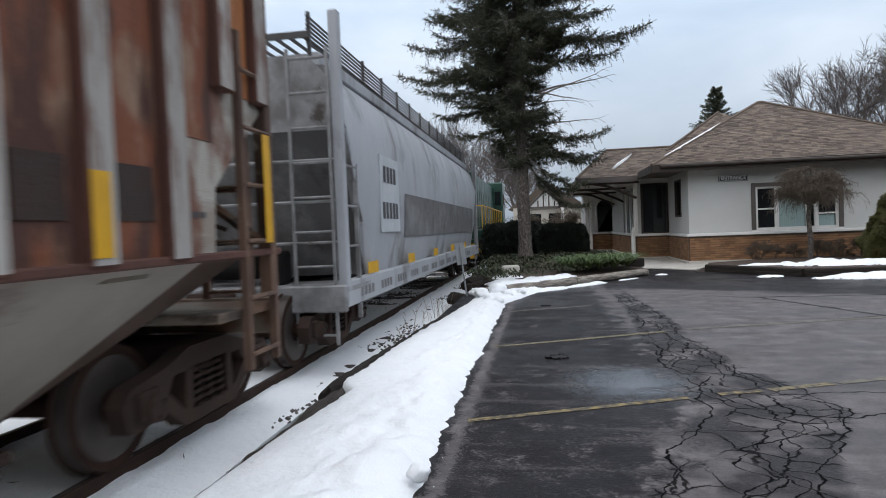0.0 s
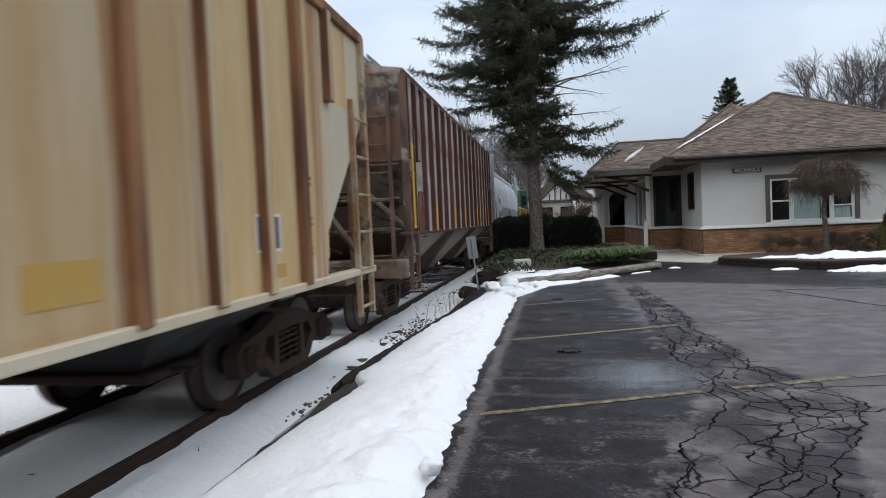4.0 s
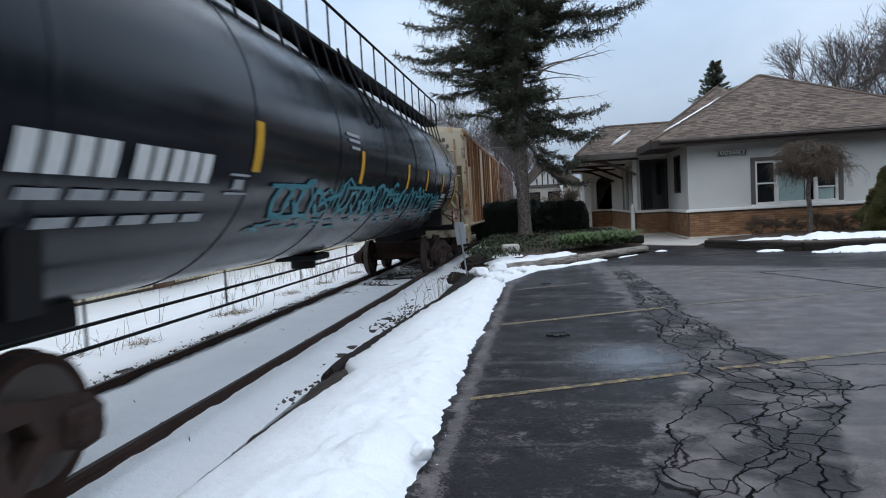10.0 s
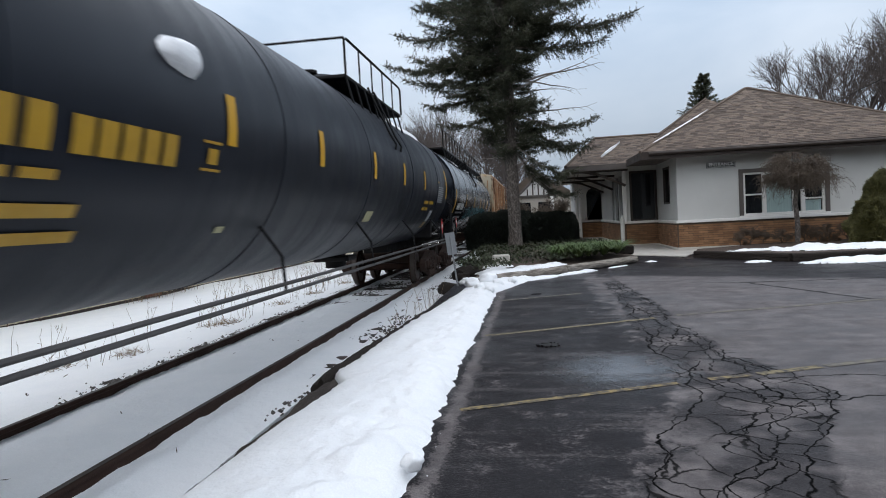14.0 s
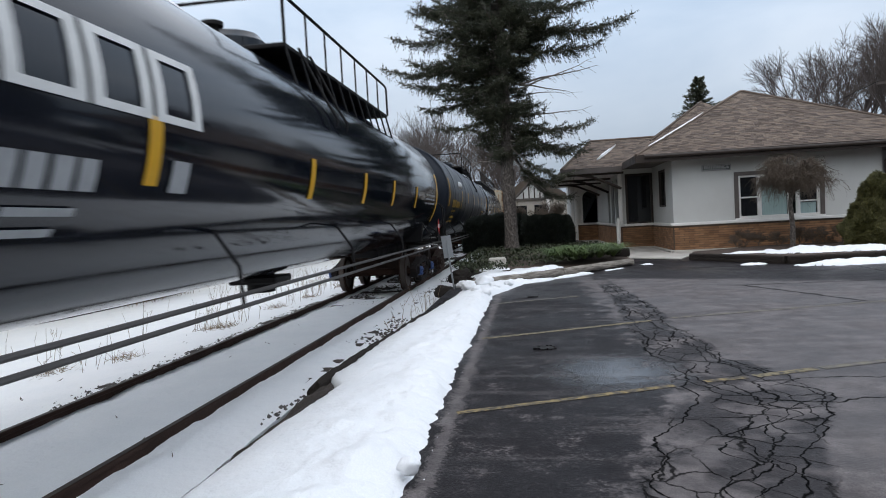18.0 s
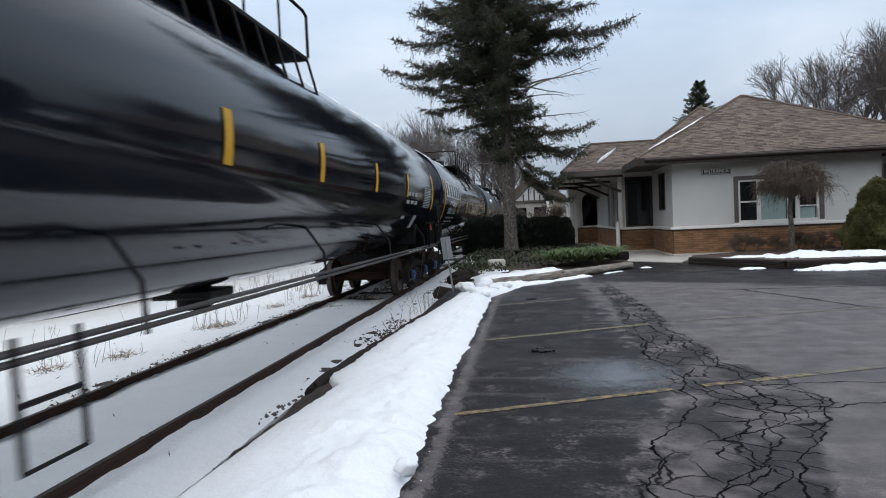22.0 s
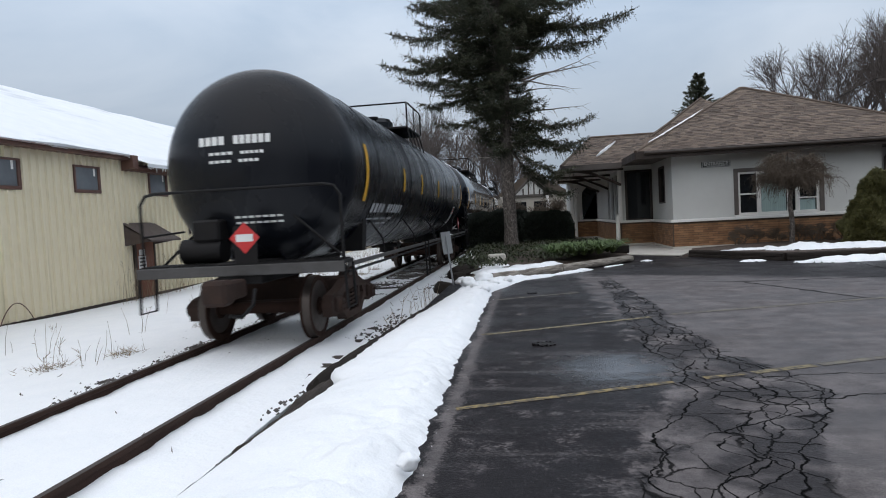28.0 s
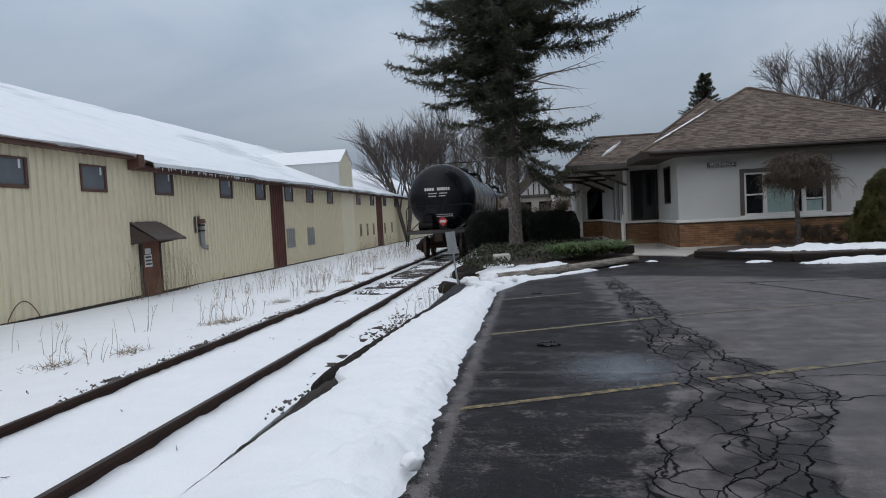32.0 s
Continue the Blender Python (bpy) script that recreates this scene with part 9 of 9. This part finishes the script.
    for runs, density, length, width in ((fine, 72, 0.072, 0.0115), (coarse, 30, 0.09, 0.016)):
        ob = new("crown", brushes(runs, density, length, width, 4))
        ob.parent = tree
        tagged(ob, "dark green brushy needle sprays", kind="stuff")


def leafy(name, label, category, mat, core, count, size, at, shape, seed, flat=0.0):
    """A dense shrub: a dark rough core under a coat of small leaves. shape(u, v) gives a point and its outward way."""
    rng = random.Random(seed)
    ob = thing(name, label, category, at)
    inner = Mesh()
    rows = []
    for i in range(17):
        rows.append([shape(i / 16, j / 24)[0] * 0.94 for j in range(25)])
    inner.sheet(rows)
    part("inner_growth", inner, mat, ob, smooth=1.5)
    m = Mesh()
    for _ in range(count):
        u, v = rng.random(), rng.random()
        p, o = shape(u, v)
        bump_ = 1 + 0.11 * noise.noise(p * 2.3) + 0.06 * noise.noise(p * 6.0)
        p = p * bump_ * rng.uniform(0.93, 1.015)
        w = (o + Vector((rng.uniform(-0.8, 0.8), rng.uniform(-0.8, 0.8), rng.uniform(-0.5, 0.8)))).normalized()
        t = w.orthogonal().normalized() * size * rng.uniform(0.25, 0.45)
        m.add([p - t, p + t, p + w * size * rng.uniform(0.6, 1.4)], [(0, 1, 2)])
    c = new("foliage", m.raw("foliage", mat))
    c.parent = ob
    return ob


def boxy(w, d, h):
    """The upper half of a block with rounded corners, covered evenly."""
    def f(u, v):
        a = 2 * math.pi * v
        r = math.sqrt(max(0.0, 1 - u * u))
        q = Vector((r * math.cos(a), r * math.sin(a), u))
        k = (abs(q.x) ** 5 + abs(q.y) ** 5 + abs(q.z) ** 5) ** 0.2
        q = q / k
        return Vector((q.x * w, q.y * d, q.z * h)), Vector((q.x ** 3, q.y ** 3, q.z ** 3 + 0.05)).normalized()
    return f


def egg(r, h):
    def f(u, v):
        a = 2 * math.pi * v
        s = math.sqrt(max(0.0, 1 - u ** 2.2)) * (0.82 + 0.18 * math.sin(math.pi * min(1.0, u * 1.6)))
        lump = 1 + 0.10 * math.sin(3 * a + 5 * u) + 0.07 * math.sin(7 * a - 11 * u) + 0.05 * math.sin(24 * u + 2 * math.sin(3 * a))
        p = Vector((r * s * lump * math.cos(a), r * s * lump * math.sin(a), h * u))
        return p, Vector((math.cos(a), math.sin(a), 0.2 + u)).normalized()
    return f


def hedges():
    leafy("hedge", "dark clipped evergreen hedge behind the spruce", "hedge", "hedge", None, 40000, 0.08, pose(-1.3, 26.0, 0.1), boxy(1.35, 1.0, 1.4), 5)
    leafy("hedge", "dark clipped evergreen hedge behind the spruce", "hedge", "hedge", None, 34000, 0.08, pose(0.65, 25.6, 0.15), boxy(0.95, 1.0, 1.2), 6)
    leafy("evergreen_bush", "rounded olive-green evergreen bush by the depot", "bush", "bush", None, 42000, 0.06, pose(9.36, 18.7, 0.05), egg(0.86, 1.98), 7)


def twig_tree(name, label, category, mat, at, height, spread, levels, seed, fork=3, droop=0.0, trunk=0.3, thick=0.10, first=0.35, up=0.55, mesh_key=None):
    """A leafless tree by repeated forking."""
    ob = thing(name, label, category, at)

    def make():
        rng = random.Random(seed)
        wood, twigs = Mesh(), Mesh()

        def grow(p, d, L, r, lv):
            k = 3 if lv > 1 else 2
            pts = [p]
            for i in range(k):
                d = (d + Vector((rng.uniform(-1, 1), rng.uniform(-1, 1), rng.uniform(-0.4, 0.6))) * 0.16 + Vector((0, 0, -droop * (levels - lv) * 0.16))).normalized()
                pts.append(pts[-1] + d * (L / k))
            (wood if lv >= levels - 1 else twigs).pipe(pts, r, 6 if lv >= levels - 1 else 3, taper=r * 0.62)
            if lv == 0:
                return
            n = fork + (1 if rng.random() < 0.4 else 0)
            for i in range(n):
                at_ = pts[-1] if i < 2 else pts[rng.randrange(1, len(pts))]
                turn = Vector((rng.uniform(-1, 1), rng.uniform(-1, 1), rng.uniform(-0.25, 0.7)))
                nd = (d * up + turn.normalized() * spread).normalized()
                grow(at_, nd, L * rng.uniform(0.6, 0.85), max(0.004, r * 0.58), lv - 1)
        grow(Vector((0, 0, -0.1)), Vector((0, 0, 1)), height * first, thick, levels)
        return wood.raw("trunk", mat), twigs.raw("twig_crown", mat)
    w, t = shared(mesh_key, make) if mesh_key else make()
    a = new("trunk", w)
    b = tagged(new("twig_crown", t), kind="stuff")
    a.parent = b.parent = ob
    return ob


def vase_tree(label, at, kind):
    """A leafless tree, 11 m high, with steep limbs that fan out to a rounded crown; the fifth kind is for the far woods."""
    ob = thing("bare_tree", label, "tree", at)
    stems, lean, wide, seed = ((5, 0.26, 0.34, 3), (3, 0.20, 0.38, 14), (1, 0.05, 0.56, 25), (1, 0.06, 0.60, 36), (1, 0.05, 0.50, 47))[kind]

    def make():
        rng = random.Random(seed)
        wood, twigs = Mesh(), Mesh()

        def grow(p, d, L, r, lv):
            k = 4 if lv > 2 else 2 if lv else 1
            pts = [p]
            for i in range(k):
                d = (d + Vector((rng.gauss(0, 1), rng.gauss(0, 1), rng.gauss(0, 0.6))) * 0.085 + Vector((0, 0, 0.035))).normalized()
                pts.append(pts[-1] + d * (L / k))
            (wood if lv >= 4 else twigs).pipe(pts, r, 6 if lv >= 4 else 3, taper=max(0.0055, r * 0.55))
            if lv == 0:
                return
            n = 4
            for i in range(n):
                u = (0.30 if lv < levels else 0.50) + (0.70 if lv < levels else 0.50) * (i + 0.6) / n
                f = min(k - 0.01, u * k)
                j = int(f)
                q = pts[j].lerp(pts[j + 1], f - j)
                o = Vector((rng.gauss(0, 1), rng.gauss(0, 1), rng.gauss(0, 0.35))).normalized()
                nd = (d + o * wide * rng.uniform(0.7, 1.5)).normalized()
                grow(q, nd, L * rng.uniform(0.60, 0.74), max(0.0065, r * (0.62 - 0.12 * u)), lv - 1)
        levels = 5 if stems > 1 else 4 if kind == 4 else 6
        for i in range(stems):
            a = 2 * math.pi * i / stems + rng.uniform(-0.4, 0.4)
            grow(Vector((0, 0, -0.1)), Vector((math.cos(a) * lean, math.sin(a) * lean, 1)).normalized(), rng.uniform(3.9, 4.6), 0.15 if stems > 1 else 0.21, levels)
        tall = 11.0 / max(v[2] for v in twigs.v)
        for m in (wood, twigs):
            m.v = [(x * tall, y * tall, z * tall) for x, y, z in m.v]
        return wood.raw("trunk", "bark_far"), twigs.raw("twig_crown", "bark_far")
    w, t = shared(("vase", kind), make)
    a, b = new("trunk", w), tagged(new("twig_crown", t), kind="stuff")
    a.parent = b.parent = ob
    return ob


def trees():
    weeping()
    for x, y, s, rot, kind in ((-10.3, 51, 1.0, 0, 0), (-8.6, 62, 1.12, 80, 1), (-5.2, 74, 1.15, 190, 2), (-2.6, 84, 1.1, 30, 0), (25.2, 60, 1.40, 140, 3), (30.2, 66, 1.72, 250, 2), (33.2, 60, 1.60, 20, 1), (13.2, 62, 0.72, 60, 1), (36, 70, 1.7, 170, 2)):
        t = vase_tree("tall leafless deciduous tree", pose(x, y, -0.3, 0, 0, rot), kind)
        t.scale = (s, s, s * 1.06) if x < 20 else (s * 0.82, s * 0.82, s * 1.05)
        tagged(t, group="bare trees behind the buildings")
    # distant woods
    rng = random.Random(3)
    for k in range(34):
        x = -60 + 4.6 * k + rng.uniform(-2, 2)
        t = vase_tree("far leafless tree in the wood", pose(x, rng.uniform(115, 150), -0.3, 0, 0, rng.uniform(0, 360)), 4)
        s = rng.uniform(0.7, 1.05)
        t.scale = (s, s, s)
        tagged(t, group="far woods")
    for x, y, h, w, zb in ((15.35, 60, 13.0, 1.7, 0), ):
        conifer(x, y, h, w)
    # brown shrubs
    for k, (x, y, h) in enumerate([(6.35, 20.2, 0.85), (7.9, 20.3, 0.8), (8.6, 20.2, 0.75), (6.75, 20.3, 0.7), (7.2, 20.1, 0.65), (8.2, 20.0, 0.7), (9.0, 20.1, 0.8), (9.4, 19.9, 0.7), (6.05, 20.0, 0.6), (-1.9, 33, 2.4), (-0.6, 36, 2.6), (0.8, 35, 2.2), (-3.0, 40, 2.6), (1.6, 37, 2.8), (-1.4, 29.5, 2.0)]):
        t = twig_tree("bare_shrub", "leafless brown shrub with fine twigs", "shrub", "twig_red", pose(x, y, 0.1), 1.0, 0.8, 5, 41 + k % 3, fork=4, thick=0.03, first=0.3, up=0.6, mesh_key=f"shrub{k % 3}")
        t.scale = (h, h, h)


def weeping():
    """A grafted weeping tree: straight stem, flat crooked arms and a dense umbrella of hanging twigs."""
    t = thing("weeping_tree", "small bare weeping tree with reddish drooping twigs", "tree", pose(7.42, 19.5, 0.12))
    rng = random.Random(21)
    part("trunk", Mesh().pipe([(0, 0, 0), (0.02, 0, 0.6), (-0.03, 0, 1.2), (0.02, 0, 1.62)], 0.07, 10, taper=0.06), "bark_scaly", t)
    arms, twigs = Mesh(), Mesh()
    for k in range(46):
        a = rng.uniform(0, 6.283)
        R = (1.12 + 0.26 * math.cos(a)) * math.sqrt(rng.uniform(0.12, 1.0))
        rise = rng.uniform(0.35, 1.12) * (1.22 - 0.48 * R)
        pts = []
        for i in range(9):
            u = i / 8
            pts.append(Vector((R * u * math.cos(a), R * u * math.sin(a), 1.52 + rise * math.sin(u * 2.2) * 1.12)) + Vector((bumpy(u * 4, k, 1.3), bumpy(u * 4, k, 1.3, 5), bumpy(u * 4, k, 1.3, 9))) * 0.15 * u)
        arms.pipe(pts, 0.024, 5, taper=0.007)
        for i in range(34):
            f = rng.uniform(1.6, 8)
            j = min(7, int(f))
            q = pts[j].lerp(pts[j + 1], f - j)
            b = a + rng.uniform(-1.9, 1.9)
            L = rng.uniform(0.22, 0.62)
            fall = rng.uniform(0.35, 1.5)
            o = Vector((math.cos(b), math.sin(b), 0))
            run = [q]
            for h in range(1, 6):
                u = h / 5
                run.append(q + o * L * 0.7 * u + Vector((0, 0, L * (0.45 * u - fall * u * u))) + Vector((rng.uniform(-1, 1), rng.uniform(-1, 1), rng.uniform(-1, 1))) * 0.032)
            twigs.pipe(run, 0.0055, 3, taper=0.003)
            for h in range(1, 6):
                if rng.random() < 0.75:
                    e = run[h] + Vector((rng.uniform(-0.15, 0.15), rng.uniform(-0.15, 0.15), rng.uniform(-0.16, 0.10)))
                    twigs.pipe([run[h], e], 0.004, 3, taper=0.002)
    part("branchwork", arms, "bark_scaly", t, smooth=0.0, kind="stuff")
    ob = new("twig_crown", twigs.raw("twig_crown", "twig_red"))
    ob.parent = t
    tagged(ob, "hanging reddish twig umbrella", kind="stuff")


def conifer(x, y, h, w):
    c = thing("conifer", "dark pointed evergreen behind the depot", "tree", pose(x, y, 0))
    rng = random.Random(2)
    part("trunk", Mesh().cyl((0, 0, 0), (0, 0, h * 0.95), 0.2, 0.03, 8), "bark_far", c)
    m = Mesh()
    z = h - 0.2
    while z > h - 7.0:
        for _ in range(7):
            a = rng.uniform(0, 6.283)
            R = (0.2 + 0.62 * (h - z) ** 0.85) * rng.uniform(0.55, 1.15)
            for i in range(60):
                u = rng.uniform(0.1, 1.0)
                p = Vector((R * u * math.cos(a), R * u * math.sin(a), z - 0.25 * R * u + 0.35 * R * u * u + rng.uniform(-0.12, 0.12)))
                d = Vector((math.cos(a + rng.uniform(-0.9, 0.9)), math.sin(a + rng.uniform(-0.9, 0.9)), rng.uniform(-0.5, 0.7))).normalized()
                t = d.orthogonal().normalized() * 0.06
                m.add([p - t, p + t, p + d * rng.uniform(0.15, 0.38)], [(0, 1, 2)])
        z -= 0.24
    ob = new("crown", m.raw("crown", "needles"))
    ob.parent = c


def undergrowth():
    rng = random.Random(17)
    # strap-leaved clumps in the island bed
    for k in range(26):
        x = rng.uniform(0.35, 2.25)
        y = 14.33 + 1.1 * x + rng.uniform(0.6, 1.9)
        m = Mesh()
        for i in range(60):
            a = rng.uniform(0, 6.283)
            L, w = rng.uniform(0.42, 0.85), rng.uniform(0.009, 0.016)
            o = Vector((math.cos(a), math.sin(a), 0))
            s = Vector((-o.y, o.x, 0)) * w
            rows = []
            for j in range(5):
                u = j / 4
                p = o * (L * u * 0.9 + 0.03) + Vector((0, 0, L * (1.25 * u - 0.95 * u * u)))
                rows.append([p - s * (1 - u * 0.8), p + s * (1 - u * 0.8)])
            m.sheet(rows)
        ob = new("lily_clump", m.raw("lily_clump", "leaf"))
        ob.matrix_basis = pose(x, y, 0.26)
        tagged(ob, "clump of green strap-shaped leaves", "plant", "leaf clumps in the bed")
    g = Mesh()
    for _ in range(12000):
        x, y = rng.uniform(-1.9, 2.4), rng.uniform(13.6, 24)
        if y < 14.33 + 1.1 * x + 0.55 or bumpy(x, y, 0.8, 2) < -0.3:
            continue
        p = Vector((x, y, 0.27 + rng.uniform(0, 0.12)))
        d = Vector((rng.uniform(-1, 1), rng.uniform(-1, 1), rng.uniform(0, 0.9))).normalized()
        quad_leaf(g, p, d, Vector((0, 0, 1)), 0.035, 0.07)
    ob = new("ground_ivy", g.raw("ground_ivy", "ivy"))
    tagged(ob, "low dark green ground cover", "ground cover", kind="stuff")
    # dry weeds on the factory side and along the timbers
    w = Mesh()
    def stalk(x, y, z, h):
        lean = Vector((rng.uniform(-0.25, 0.25), rng.uniform(-0.25, 0.25), 1)).normalized()
        p = Vector((x, y, z))
        w.pipe([p, p + lean * h * 0.5, p + lean * h + Vector((rng.uniform(-0.06, 0.06), rng.uniform(-0.06, 0.06), -0.02))], 0.0045, 3, taper=0.002)
        if rng.random() < 0.5:
            for i in range(rng.randrange(2, 5)):
                q = p + lean * h * rng.uniform(0.5, 1.0)
                w.pipe([q, q + Vector((rng.uniform(-0.1, 0.1), rng.uniform(-0.1, 0.1), rng.uniform(0.02, 0.14)))], 0.003, 3)
    for _ in range(900):
        y = rng.uniform(13, 40)
        x = rng.uniform(-8.2, -5.6)
        if bumpy(x * 0.6, y * 0.6, 1, 9) > -0.05:
            stalk(x, y, -0.38, rng.uniform(0.15, 0.75))
    for cx, cy, n in ((-6.6, 7.9, 7), (-6.2, 8.2, 5), (-7.4, 8.6, 3), (-6.0, 11.2, 14), (-5.9, 12.2, 9), (-7.0, 10.4, 4), (-8.2, 9.0, 2)):
        for _ in range(n):
            stalk(cx + rng.gauss(0, 0.16), cy + rng.gauss(0, 0.2), -0.38, rng.uniform(0.12, 0.7))
    for _ in range(22):
        y = rng.uniform(7.5, 13)
        stalk(-2.0 + 0.035 * (y - 6) + rng.gauss(-0.15, 0.15), y, -0.3, rng.uniform(0.15, 0.6))
    for _ in range(160):
        stalk(FX + rng.uniform(0.15, 0.7), rng.choice((rng.uniform(15, 19), rng.uniform(39, 48))), -0.4, rng.uniform(0.3, 1.3))
    ob = new("dry_weeds", w.raw("dry_weeds", "dry_grass"))
    tagged(ob, "dry brown weed stalks standing in the snow", "weeds", kind="stuff")
    # matted tufts
    t = Mesh()
    for cx, cy in ((-6.6, 7.8), (-6.1, 8.7), (-6.0, 11.2), (-5.85, 11.4), (-5.9, 14), (-5.8, 16), (-5.7, 18.5), (-5.7, 21), (-5.75, 23), (-2.1, 9.6)):
        for _ in range(90):
            p = Vector((cx + rng.gauss(0, 0.12), cy + rng.gauss(0, 0.16), -0.36))
            d = Vector((rng.gauss(0, 0.6), rng.gauss(0, 0.6), rng.uniform(0.1, 0.6))).normalized()
            s = d.orthogonal().normalized() * 0.004
            t.add([p - s, p + s, p + d * rng.uniform(0.08, 0.22)], [(0, 1, 2)])
    ob = new("dry_tufts", t.raw("dry_tufts", "dry_grass"))
    tagged(ob, "matted tufts of dry grass in the snow", "grass", kind="stuff")


def far_house():
    h = thing("house", "pale half-timbered house with a steep gable beyond the hedge", "house", pose(0.2, 60, 0))
    part("wall", Mesh().box(-3.0, 3.4, 0, 7, -0.3, 3.1), "house_wall", h)
    part("gable", Mesh().prism([(-1.5, 3.1), (1.5, 3.1), (0, 4.5)], 1, -0.2, 0.2), "stucco", h)
    part("roof", Mesh().prism([(-3.5, 3.0), (3.9, 3.0), (0.2, 5.4)], 1, 0.3, 7.2), "roof_deck", h, smooth=0.0)
    gr = Mesh()
    for s in (-1, 1):
        gr.add([(s * 1.75, -0.35, 2.95), (0, -0.35, 4.6), (0, -0.35, 4.82), (s * 1.95, -0.35, 2.95), (s * 1.75, 0.4, 2.95), (0, 0.4, 4.6), (0, 0.4, 4.82), (s * 1.95, 0.4, 2.95)], [(0, 1, 2, 3), (4, 7, 6, 5), (0, 4, 5, 1), (3, 2, 6, 7), (0, 3, 7, 4), (1, 5, 6, 2)])
    part("gable_board", gr, "grey_trim", h)
    for x in (-0.7, -0.2, 0.3, 0.8):
        part("timber_strip", Mesh().box(x - 0.06, x + 0.06, -0.24, -0.2, 3.1, 4.4 - abs(x) * 0.95), "dark_trim", h)
    part("timber_strip", Mesh().box(-1.6, 1.6, -0.26, -0.2, 3.0, 3.16), "grey_trim", h)
    for x in (-1.0, 0.8):
        part("window", Mesh().box(x - 0.55, x + 0.55, -0.03, 0, 1.2, 2.5, 0.01), "glass_dark", h)
    part("porch_column", Mesh().box(1.35, 1.65, -0.3, 0.0, 0, 3.0, 0.02), "white_trim", h)


def utility_pole():
    p = thing("utility_pole", "grey wooden utility pole with a transformer", "pole", pose(23.6, 45, 0))
    part("shaft", Mesh().cyl((0, 0, -0.3), (0, 0, 11.0), 0.16, 0.11, 10), "bark_far", p)
    part("transformer", Mesh().cyl((0, -0.38, 5.6), (0, -0.38, 6.7), 0.28, n=14), "galvanised", p, "grey transformer can")
    part("crossarm", Mesh().box(-1.1, 1.1, -0.06, 0.06, 8.7, 8.85), "bark_far", p)
    part("wire", Mesh().pipe([(-1.0, 0, 8.9), (-4, 8, 7.2), (-8, 20, 6.2)], 0.02, 4), "car_black", p)


spruce()
hedges()
trees()
undergrowth()
far_house()
utility_pole()
motions()
